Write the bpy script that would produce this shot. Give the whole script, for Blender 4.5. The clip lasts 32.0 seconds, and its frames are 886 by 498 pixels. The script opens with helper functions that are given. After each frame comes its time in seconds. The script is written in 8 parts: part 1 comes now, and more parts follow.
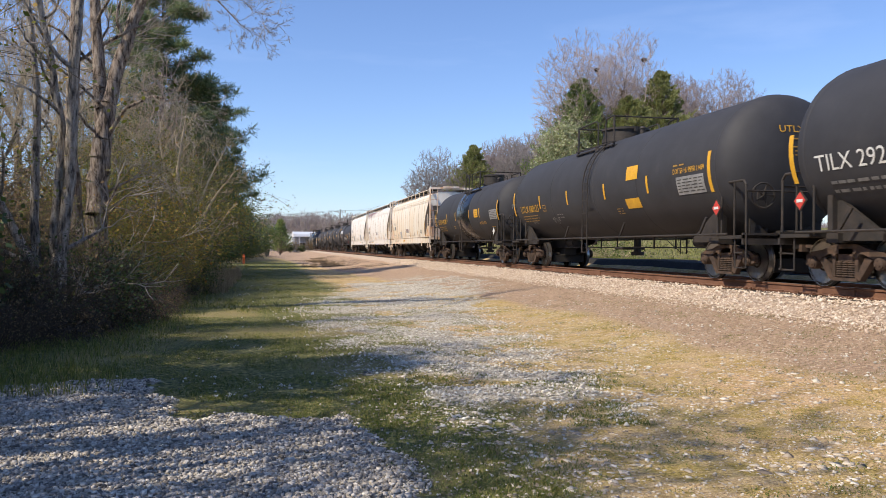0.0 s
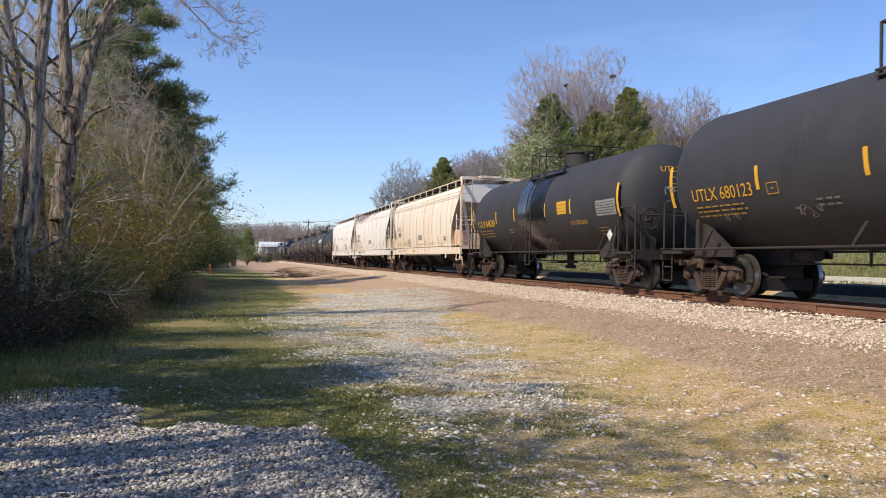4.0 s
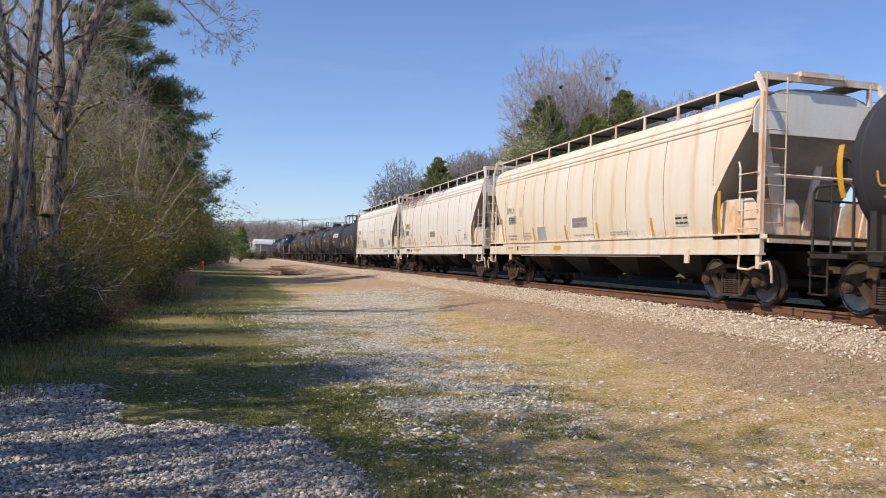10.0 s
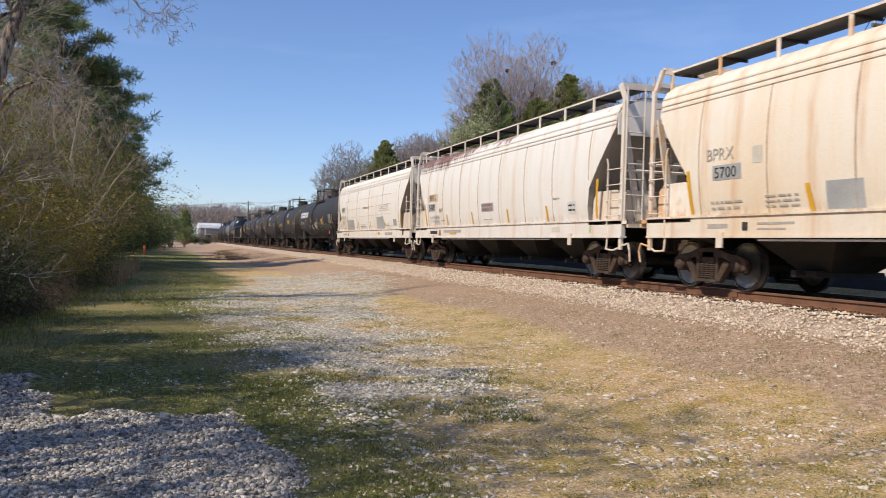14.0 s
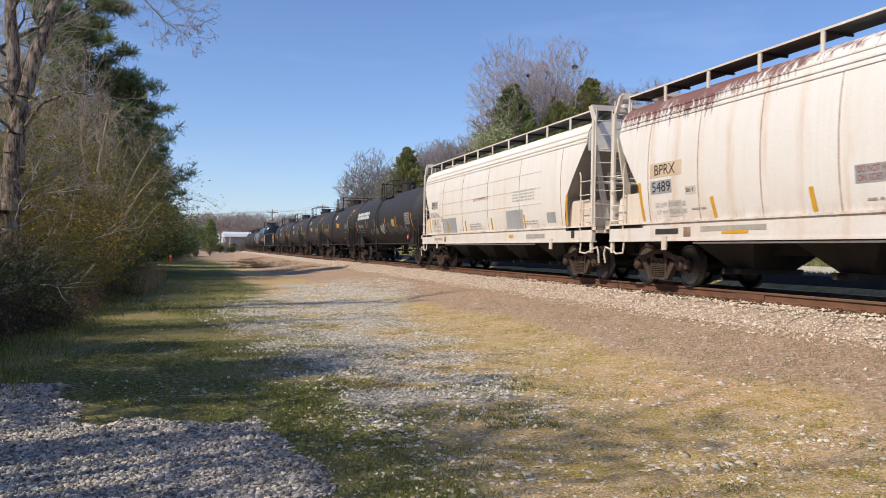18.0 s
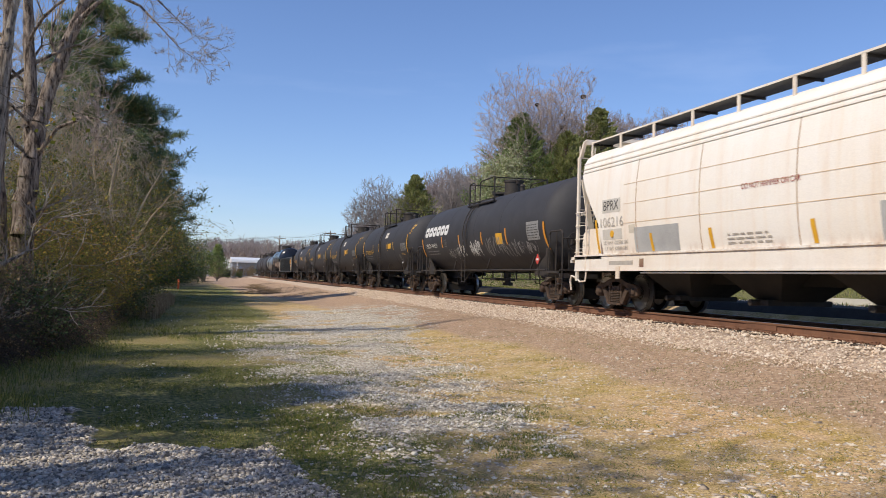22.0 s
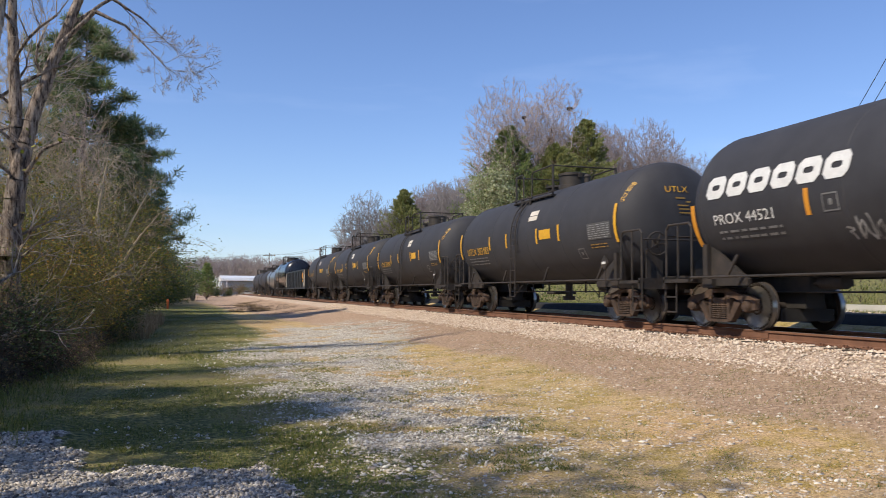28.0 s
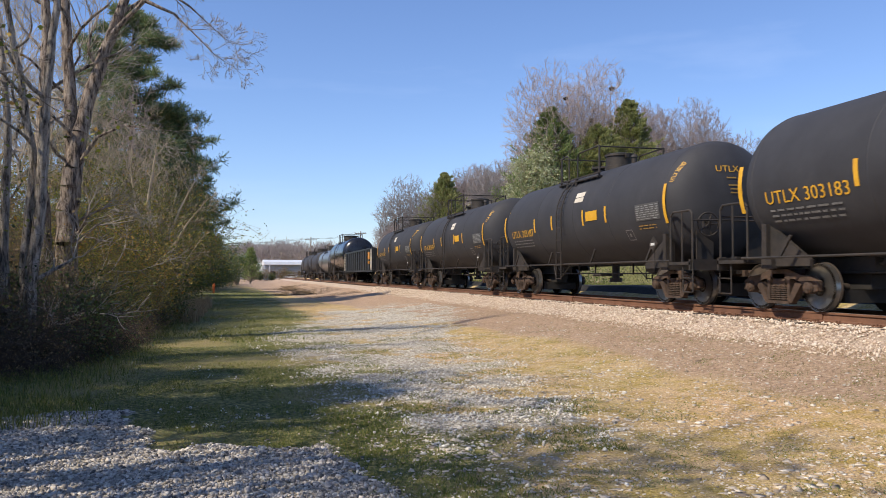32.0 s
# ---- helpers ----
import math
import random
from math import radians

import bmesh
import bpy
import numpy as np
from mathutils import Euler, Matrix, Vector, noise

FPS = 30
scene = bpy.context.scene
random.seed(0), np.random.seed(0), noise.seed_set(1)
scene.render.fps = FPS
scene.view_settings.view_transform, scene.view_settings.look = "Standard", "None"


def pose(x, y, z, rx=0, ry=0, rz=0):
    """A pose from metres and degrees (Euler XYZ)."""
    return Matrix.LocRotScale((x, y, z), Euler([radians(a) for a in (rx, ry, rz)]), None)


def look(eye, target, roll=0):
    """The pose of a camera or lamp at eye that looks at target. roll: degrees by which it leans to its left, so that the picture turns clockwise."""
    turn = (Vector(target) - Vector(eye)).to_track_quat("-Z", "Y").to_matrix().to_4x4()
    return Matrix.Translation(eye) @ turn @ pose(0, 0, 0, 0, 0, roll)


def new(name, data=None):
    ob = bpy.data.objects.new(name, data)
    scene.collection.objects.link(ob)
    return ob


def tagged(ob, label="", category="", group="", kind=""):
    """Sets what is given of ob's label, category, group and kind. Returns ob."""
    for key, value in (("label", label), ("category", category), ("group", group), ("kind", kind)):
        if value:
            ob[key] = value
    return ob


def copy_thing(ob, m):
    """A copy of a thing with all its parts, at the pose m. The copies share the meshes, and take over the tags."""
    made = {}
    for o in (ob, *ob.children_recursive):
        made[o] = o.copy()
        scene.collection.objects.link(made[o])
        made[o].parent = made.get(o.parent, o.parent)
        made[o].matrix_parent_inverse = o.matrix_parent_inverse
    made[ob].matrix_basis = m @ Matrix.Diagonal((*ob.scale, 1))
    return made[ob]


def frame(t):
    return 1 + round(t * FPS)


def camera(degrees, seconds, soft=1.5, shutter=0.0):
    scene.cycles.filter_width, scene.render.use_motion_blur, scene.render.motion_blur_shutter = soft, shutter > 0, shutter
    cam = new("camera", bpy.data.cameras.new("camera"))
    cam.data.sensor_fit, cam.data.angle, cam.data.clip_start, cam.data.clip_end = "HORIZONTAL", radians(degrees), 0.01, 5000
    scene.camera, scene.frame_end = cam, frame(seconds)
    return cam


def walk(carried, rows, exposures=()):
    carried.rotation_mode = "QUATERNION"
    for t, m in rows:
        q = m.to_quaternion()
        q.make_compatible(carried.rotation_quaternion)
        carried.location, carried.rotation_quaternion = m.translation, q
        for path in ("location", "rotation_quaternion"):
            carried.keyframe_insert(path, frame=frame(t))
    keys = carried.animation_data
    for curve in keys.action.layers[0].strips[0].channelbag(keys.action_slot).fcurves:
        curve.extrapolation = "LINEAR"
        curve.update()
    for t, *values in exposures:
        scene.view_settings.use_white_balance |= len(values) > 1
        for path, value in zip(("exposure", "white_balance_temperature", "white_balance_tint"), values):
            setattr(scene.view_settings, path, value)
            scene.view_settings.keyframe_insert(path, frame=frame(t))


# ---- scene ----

cam = camera(57.166, 32.0, soft=0.55, shutter=0.35)
PATH = [
    (0, -0.061, 0.054, 1.609, 89.938, -0.510, -11.851),
    (0.5, -0.061, 0.042, 1.594, 89.861, -0.725, -12.511),
    (1, -0.057, 0.056, 1.604, 89.814, -0.675, -13.016),
    (1.5, -0.065, 0.024, 1.597, 89.734, -0.419, -12.920),
    (2, -0.069, 0.045, 1.592, 89.492, -0.315, -12.538),
    (2.5, -0.065, 0.051, 1.588, 89.345, -0.517, -12.267),
    (3, -0.085, 0.040, 1.595, 89.923, -0.658, -12.257),
    (3.5, -0.073, 0.054, 1.587, 90.646, -0.809, -12.923),
    (4, -0.084, 0.043, 1.591, 90.834, -1.208, -14.079),
    (4.5, -0.065, 0.046, 1.594, 90.802, -1.425, -15.012),
    (6.5, -0.053, 0.052, 1.596, 90.365, -1.973, -16.036),
    (7, -0.056, 0.039, 1.604, 90.444, -1.508, -15.687),
    (7.5, -0.058, 0.028, 1.608, 90.723, -1.058, -15.495),
    (8, -0.063, 0.032, 1.604, 90.879, -0.877, -15.190),
    (8.5, -0.059, 0.037, 1.607, 90.880, -0.585, -14.347),
    (9, -0.057, 0.031, 1.604, 90.779, -0.267, -13.120),
    (9.5, -0.061, -0.021, 1.603, 90.591, -1.009, -13.206),
    (10, -0.009, -0.006, 1.608, 90.831, -1.978, -14.489),
    (10.5, 0.035, -0.004, 1.610, 91.059, -2.479, -15.330),
    (11, 0.097, 0.010, 1.616, 91.693, -2.567, -15.959),
    (11.5, 0.127, 0.023, 1.610, 90.867, -2.570, -15.777),
    (12, 0.135, -0.005, 1.613, 90.782, -2.733, -16.700),
    (12.5, 0.150, -0.004, 1.606, 90.414, -3.035, -18.413),
    (13, 0.154, 0.032, 1.601, 89.522, -3.090, -19.637),
    (13.5, 0.140, 0.008, 1.605, 89.397, -2.253, -19.284),
    (14, 0.111, -0.033, 1.627, 89.771, -1.741, -18.105),
    (14.5, 0.115, -0.026, 1.628, 90.217, -1.356, -17.113),
    (15, 0.107, -0.043, 1.630, 90.292, -1.145, -16.425),
    (15.5, 0.107, -0.043, 1.631, 90.131, -1.224, -15.924),
    (17.5, 0.107, -0.041, 1.636, 89.812, -1.284, -16.393),
    (18, 0.109, -0.047, 1.634, 90.137, -1.031, -16.477),
    (18.5, 0.113, -0.045, 1.639, 90.455, -1.043, -16.637),
    (19, 0.116, -0.049, 1.638, 90.748, -0.992, -16.842),
    (19.5, 0.116, -0.061, 1.642, 90.738, -0.935, -16.820),
    (20, 0.107, -0.059, 1.643, 90.824, -1.195, -16.813),
    (20.5, 0.107, -0.061, 1.645, 91.215, -1.405, -16.933),
    (21, 0.106, -0.049, 1.639, 91.509, -1.397, -17.137),
    (21.5, 0.109, -0.043, 1.644, 91.880, -1.161, -16.536),
    (22, 0.028, -0.024, 1.631, 92.065, -1.592, -16.019),
    (22.5, -0.060, -0.041, 1.602, 92.406, -1.703, -16.060),
    (23, -0.085, -0.036, 1.600, 93.068, -1.437, -16.081),
    (23.5, -0.078, -0.040, 1.596, 93.082, -0.955, -16.022),
    (24, -0.066, 0.001, 1.594, 92.813, -0.721, -16.128),
    (24.5, -0.082, -0.023, 1.602, 92.818, -1.064, -16.670),
    (26.5, 0.000, -0.011, 1.623, 92.489, -1.005, -16.695),
    (27, 0.006, -0.005, 1.621, 93.222, -0.996, -17.571),
    (27.5, 0.010, -0.003, 1.625, 93.375, -0.833, -17.688),
    (28, 0.025, 0.014, 1.626, 93.066, -0.409, -16.684),
    (28.5, 0.022, 0.009, 1.640, 92.643, -0.843, -14.513),
    (29, -0.101, 0.018, 1.616, 92.599, -1.049, -12.752),
    (29.5, -0.192, 0.023, 1.608, 92.392, -1.230, -12.568),
    (30, -0.163, 0.010, 1.604, 92.142, -1.396, -12.889),
    (30.5, -0.153, 0.001, 1.608, 92.111, -0.807, -13.460),
    (31, -0.139, 0.012, 1.608, 92.153, -0.302, -13.957),
    (31.5, -0.143, 0.010, 1.608, 92.012, -0.240, -13.922),
    (32, -0.146, -0.001, 1.615, 91.861, -0.109, -13.882),
]
walk(cam, [(t, pose(*p)) for t, *p in PATH], exposures=[(0, 0.15), (4, 0.10), (8, 0.0), (10, -0.10), (14, -0.12), (23, -0.12), (28, 0.0), (32, 0.10)])

# the rail head's height, the track's middle, and how far the train has come after t seconds
RAIL, TRACK = 0.943, 11.236


def travelled(t):
    return 3.8052 * t + -0.0026 * t ** 2 + 0.000067 * t ** 3 + -0.2932 * math.sin(math.pi * t / 32) + -0.0862 * math.sin(math.pi * t / 16)

# ---- light: clear afternoon, sun from behind and to the left of the track ----
SUN_WAY = Vector((1.0, 0.32, -1.10)).normalized()
world = bpy.data.worlds.new("sky")
scene.world = world
world.use_nodes = True
wn = world.node_tree
sky = wn.nodes.new("ShaderNodeTexSky")
sky.sky_type, sky.sun_disc = "NISHITA", False
sky.sun_elevation = math.asin(-SUN_WAY.z)
sky.sun_rotation = math.atan2(-SUN_WAY.x, -SUN_WAY.y)
sky.air_density, sky.dust_density, sky.ozone_density = 1.0, 0.3, 2.0
background = wn.nodes["Background"]
background.inputs["Strength"].default_value = 0.13
# thin cirrus streaks over the blue
where = wn.nodes.new("ShaderNodeTexCoord")
flat = wn.nodes.new("ShaderNodeMapping")
flat.inputs["Scale"].default_value, flat.inputs["Rotation"].default_value = (1.2, 3.0, 9.0), (0.0, 0.0, 0.5)
wisp = wn.nodes.new("ShaderNodeTexNoise")
wisp.inputs["Scale"].default_value, wisp.inputs["Detail"].default_value, wisp.inputs["Roughness"].default_value = 1.1, 6.0, 0.55
veil = wn.nodes.new("ShaderNodeValToRGB")
veil.color_ramp.elements[0].position, veil.color_ramp.elements[0].color = 0.52, (0, 0, 0, 1)
veil.color_ramp.elements[1].position, veil.color_ramp.elements[1].color = 0.80, (0.30, 0.30, 0.30, 1)
haze = wn.nodes.new("ShaderNodeMix")
haze.data_type = "RGBA"
haze.inputs[7].default_value = (6.0, 6.6, 7.4, 1)
wn.links.new(where.outputs["Generated"], flat.inputs["Vector"])
wn.links.new(flat.outputs[0], wisp.inputs["Vector"])
wn.links.new(wisp.outputs["Fac"], veil.inputs[0])
wn.links.new(veil.outputs[0], haze.inputs[0])
wn.links.new(sky.outputs[0], haze.inputs[6])
blue = wn.nodes.new("ShaderNodeMix")
blue.data_type, blue.blend_type = "RGBA", "MULTIPLY"
blue.inputs[0].default_value, blue.inputs[7].default_value = 1.0, (0.88, 0.975, 1.24, 1)
wn.links.new(haze.outputs[2], blue.inputs[6])
wn.links.new(blue.outputs[2], background.inputs["Color"])
lamp = bpy.data.lights.new("sun", "SUN")
lamp.energy, lamp.angle, lamp.color = 5.0, radians(0.53), (1.0, 0.89, 0.73)
sun = new("sun", lamp)
sun.matrix_world = look((0, 0, 60), Vector((0, 0, 60)) + SUN_WAY)

# ---- mesh tools ----
class Geo:
    """Collects faces and makes one mesh of them."""

    def __init__(self):
        self.v, self.f, self.s = [], [], []

    def add(self, verts, faces, smooth=False):
        n = len(self.v)
        self.v.extend(tuple(p) for p in verts)
        self.f.extend(tuple(n + i for i in fc) for fc in faces)
        self.s.extend([smooth] * len(faces))
        return self

    def box(self, x0, x1, y0, y1, z0, z1, m=None):
        vs = [Vector((x, y, z)) for x in (x0, x1) for y in (y0, y1) for z in (z0, z1)]
        if m is not None:
            vs = [m @ p for p in vs]
        return self.add(vs, [(0, 1, 3, 2), (4, 6, 7, 5), (0, 4, 5, 1), (2, 3, 7, 6), (0, 2, 6, 4), (1, 5, 7, 3)])

    def rod(self, a, b, r, r2=None, seg=8, caps=True):
        a, b = Vector(a), Vector(b)
        r2 = r if r2 is None else r2
        w = (b - a).normalized()
        u = w.orthogonal().normalized()
        k = w.cross(u)
        ring = [(math.cos(2 * math.pi * i / seg), math.sin(2 * math.pi * i / seg)) for i in range(seg)]
        vs = [a + (u * c + k * s) * r for c, s in ring] + [b + (u * c + k * s) * r2 for c, s in ring]
        self.add(vs, [(i, (i + 1) % seg, seg + (i + 1) % seg, seg + i) for i in range(seg)], True)
        if caps:
            self.add(vs, [tuple(range(seg))[::-1], tuple(range(seg, 2 * seg))])
        return self

    def pipe(self, pts, r, seg=6):
        for a, b in zip(pts, pts[1:]):
            self.rod(a, b, r, seg=seg)
        return self

    def plate(self, poly, axis, c0, c1):
        """A flat outline of two coordinates, given thickness along an axis."""
        def put(p, c):
            q = list(p)
            q.insert(axis, c)
            return q
        n = len(poly)
        vs = [put(p, c0) for p in poly] + [put(p, c1) for p in poly]
        fs = [(i, (i + 1) % n, n + (i + 1) % n, n + i) for i in range(n)]
        return self.add(vs, fs + [tuple(range(n))[::-1], tuple(range(n, 2 * n))])

    def lathe(self, prof, axis="Y", seg=24, centre=(0, 0, 0), smooth=True):
        """prof: (distance along the axis, radius)."""
        vs, fs = [], []
        for d, r in prof:
            for i in range(seg):
                c, s = r * math.cos(2 * math.pi * i / seg), r * math.sin(2 * math.pi * i / seg)
                p = {"X": (d, c, s), "Y": (c, d, s), "Z": (c, s, d)}[axis]
                vs.append((p[0] + centre[0], p[1] + centre[1], p[2] + centre[2]))
        for k in range(len(prof) - 1):
            for i in range(seg):
                j = (i + 1) % seg
                fs.append((k * seg + i, k * seg + j, (k + 1) * seg + j, (k + 1) * seg + i))
        fs.append(tuple(range(seg))[::-1])
        fs.append(tuple(range((len(prof) - 1) * seg, len(prof) * seg)))
        return self.add(vs, fs, smooth)

    def mesh(self, name, mat, angle=38, tidy=True):
        me = bpy.data.meshes.new(name)
        me.from_pydata(self.v, [], self.f)
        me.polygons.foreach_set("use_smooth", self.s)
        if tidy and len(self.f) < 60000:
            bm = bmesh.new()
            bm.from_mesh(me)
            bmesh.ops.recalc_face_normals(bm, faces=bm.faces)
            bm.to_mesh(me)
            bm.free()
        if any(self.s) and angle:
            me.set_sharp_from_angle(angle=radians(angle))
        me.materials.append(mat)
        me.update()
        return me


def part(name, geo, mat, parent, label="", at=None):
    """One mesh object under a thing or under a part; geo is a Geo or a ready mesh."""
    ob = new(name, geo.mesh(name, mat) if isinstance(geo, Geo) else geo)
    ob.parent = parent
    if at is not None:
        ob.location = at
    if label:
        ob["label"] = label
    return ob


def thing(name, label, category, group="", at=(0, 0, 0), kind=""):
    ob = new(name)
    ob.location = at
    return tagged(ob, label, category, group, kind)


def solid(name, geo, mat, label, category="", kind="", group="", at=None, angle=38, tidy=True):
    """A thing or piece of the setting that is one mesh."""
    ob = new(name, geo.mesh(name, mat, angle, tidy))
    if at is not None:
        ob.location = at
    return tagged(ob, label, category, group, kind)

# ---- materials ----
def material(name, rough=0.8, metal=0.0):
    m = bpy.data.materials.new(name)
    m.use_nodes = True
    nt = m.node_tree
    bsdf = nt.nodes["Principled BSDF"]
    bsdf.inputs["Roughness"].default_value, bsdf.inputs["Metallic"].default_value = rough, metal
    return m, nt, bsdf


def node(nt, kind, **values):
    n = nt.nodes.new(kind)
    for k, v in values.items():
        n.inputs[k.replace("_", " ")].default_value = v
    return n


def ramp(nt, source, stops):
    r = nt.nodes.new("ShaderNodeValToRGB")
    e = r.color_ramp.elements
    while len(e) < len(stops):
        e.new(0.5)
    for el, (p, c) in zip(e, stops):
        el.position, el.color = p, (*c, 1) if len(c) == 3 else c
    nt.links.new(source, r.inputs[0])
    return r.outputs[0]


def mix(nt, a, b, fac, mode="MIX"):
    n = nt.nodes.new("ShaderNodeMix")
    n.data_type, n.blend_type = "RGBA", mode
    for sock, v in ((n.inputs[0], fac), (n.inputs[6], a), (n.inputs[7], b)):
        if hasattr(v, "is_linked"):
            nt.links.new(v, sock)
        else:
            sock.default_value = v if isinstance(v, (int, float)) else (*v, 1)
    return n.outputs[2]


def noise_of(nt, scale, detail=4.0, rough=0.6, stretch=None, world_space=False):
    tc = nt.nodes.new("ShaderNodeTexCoord")
    out = tc.outputs["Object"]
    if world_space:
        out = nt.nodes.new("ShaderNodeNewGeometry").outputs["Position"]
    if stretch:
        mp = nt.nodes.new("ShaderNodeMapping")
        mp.inputs["Scale"].default_value = stretch
        nt.links.new(out, mp.inputs["Vector"])
        out = mp.outputs[0]
    n = node(nt, "ShaderNodeTexNoise", Scale=scale, Detail=detail, Roughness=rough)
    nt.links.new(out, n.inputs["Vector"])
    return n.outputs["Fac"]


def bump(nt, bsdf, height, strength=0.3, dist=0.02):
    b = node(nt, "ShaderNodeBump", Strength=strength, Distance=dist)
    nt.links.new(height, b.inputs["Height"])
    nt.links.new(b.outputs[0], bsdf.inputs["Normal"])


def blotched(name, stops, scale=3.0, fine=40.0, rough=0.8, metal=0.0, relief=0.2, dist=0.01, stretch=None, world_space=False, amount=0.35):
    """Two scales of variation: broad stains through a ramp, and fine grain over it."""
    m, nt, bsdf = material(name, rough, metal)
    big = noise_of(nt, scale, 5, 0.65, stretch, world_space)
    col = ramp(nt, big, stops)
    small = noise_of(nt, fine, 3, 0.7, None, world_space)
    grain = ramp(nt, small, [(0.3, (0.45, 0.45, 0.45)), (0.7, (1.0, 1.0, 1.0))])
    nt.links.new(mix(nt, col, grain, amount, "MULTIPLY"), bsdf.inputs["Base Color"])
    if relief:
        bump(nt, bsdf, small, relief, dist)
    return m


TANK_BLACK = blotched("tank_black", [(0.25, (0.021, 0.021, 0.025)), (0.6, (0.032, 0.032, 0.037)), (0.85, (0.050, 0.047, 0.049))], 1.2, 60, 0.72, 0, 0.05, 0.004, None, False, 0.15)
GEAR_BLACK = blotched("gear_black", [(0.3, (0.016, 0.015, 0.014)), (0.7, (0.05, 0.038, 0.030))], 3, 50, 0.7)
TRUCK_RUST = blotched("truck_rust", [(0.25, (0.022, 0.016, 0.012)), (0.55, (0.072, 0.044, 0.029)), (0.8, (0.155, 0.090, 0.055))], 4, 40, 0.85)
WHEEL_STEEL = blotched("wheel_steel", [(0.3, (0.020, 0.015, 0.012)), (0.7, (0.055, 0.038, 0.028))], 5, 60, 0.9, 0.0)
BRIGHT_STEEL = blotched("bright_steel", [(0.3, (0.35, 0.33, 0.31)), (0.7, (0.5, 0.48, 0.46))], 8, 80, 0.3, 0.9)
RAIL_RUST = blotched("rail_rust", [(0.3, (0.13, 0.06, 0.035)), (0.7, (0.23, 0.11, 0.06))], 2, 40, 0.85)
YELLOW = blotched("yellow_paint", [(0.3, (0.62, 0.32, 0.02)), (0.7, (0.75, 0.42, 0.03))], 5, 60, 0.5)
WHITE = blotched("white_paint", [(0.3, (0.6, 0.6, 0.58)), (0.7, (0.75, 0.75, 0.72))], 5, 60, 0.5)


def hopper_paint(name, base, stain, amount, top_rust=0.0, dirt=(0.30, 0.19, 0.10), welds=0.0, size=0.55):
    """Weathered light paint: stains that run down the side, grime along the bottom edge, rust bleeding from the roof."""
    m, nt, bsdf = material(name, 0.5)
    tc = nt.nodes.new("ShaderNodeTexCoord")
    sep = nt.nodes.new("ShaderNodeSeparateXYZ")
    nt.links.new(tc.outputs["Object"], sep.inputs[0])
    broad = noise_of(nt, size, 4, 0.6, (1, 1, 0.5))
    runs = noise_of(nt, 2.2, 5, 0.7, (1, 1.6, 0.10))
    col = mix(nt, base, stain, ramp(nt, broad, [(0.5 - 0.3 * amount, (0, 0, 0)), (0.78, (amount, amount, amount))]))
    col = mix(nt, col, stain, ramp(nt, runs, [(0.50, (0, 0, 0)), (0.75, (0.55 * amount + 0.15,) * 3)]))
    if size > 1.5:
        # small blotches of rust breaking through
        col = mix(nt, col, stain, ramp(nt, noise_of(nt, size * 1.2, 4, 0.6, (1, 1, 0.55)), [(0.52, (0, 0, 0)), (0.62, (amount, amount, amount))]))
    if welds:
        # rusty bands along the upright welds, broken by the runs
        bend = noise_of(nt, 0.8, 3, 0.5, (1, 0.4, 1))
        along = nt.nodes.new("ShaderNodeMath")
        along.operation = "MULTIPLY_ADD"
        along.inputs[1].default_value = 0.55
        nt.links.new(bend, along.inputs[0])
        nt.links.new(sep.outputs[1], along.inputs[2])
        turn = nt.nodes.new("ShaderNodeMath")
        turn.operation = "PINGPONG"
        turn.inputs[1].default_value = 0.48
        nt.links.new(along.outputs[0], turn.inputs[0])
        near = ramp(nt, turn.outputs[0], [(0.0, (1, 1, 1)), (0.05, (0.75, 0.75, 0.75)), (0.16, (0, 0, 0))])
        worn = mix(nt, near, ramp(nt, runs, [(0.38, (0, 0, 0)), (0.62, (1, 1, 1))]), 1.0, "MULTIPLY")
        col = mix(nt, col, (0.60, 0.33, 0.14), mix(nt, (0, 0, 0), worn, welds))
    # rust creeping up from the joint between side and sill
    band = nt.nodes.new("ShaderNodeMapRange")
    band.inputs[1].default_value, band.inputs[2].default_value, band.inputs[3].default_value, band.inputs[4].default_value = 1.36, 1.62, 0.9, 0.0
    nt.links.new(sep.outputs[2], band.inputs[0])
    over = nt.nodes.new("ShaderNodeMapRange")
    over.inputs[1].default_value, over.inputs[2].default_value = 1.31, 1.39
    nt.links.new(sep.outputs[2], over.inputs[0])
    both = nt.nodes.new("ShaderNodeMath")
    both.operation = "MULTIPLY"
    nt.links.new(band.outputs[0], both.inputs[0])
    nt.links.new(over.outputs[0], both.inputs[1])
    creep = nt.nodes.new("ShaderNodeMath")
    creep.operation = "MULTIPLY"
    nt.links.new(both.outputs[0], creep.inputs[0])
    nt.links.new(ramp(nt, noise_of(nt, 3.6, 5, 0.75, (1, 1, 0.3)), [(0.46, (0, 0, 0)), (0.66, (0.75, 0.75, 0.75))]), creep.inputs[1])
    col = mix(nt, col, (0.36, 0.17, 0.07), creep.outputs[0])
    # grime in the lowest half metre
    low = nt.nodes.new("ShaderNodeMapRange")
    low.inputs[1].default_value, low.inputs[2].default_value, low.inputs[3].default_value, low.inputs[4].default_value = 1.0, 1.9, 0.35, 0.0
    nt.links.new(sep.outputs[2], low.inputs[0])
    spots = noise_of(nt, 3.0, 5, 0.7)
    mul = nt.nodes.new("ShaderNodeMath")
    mul.operation = "MULTIPLY"
    nt.links.new(low.outputs[0], mul.inputs[0])
    nt.links.new(spots, mul.inputs[1])
    col = mix(nt, col, dirt, mul.outputs[0])
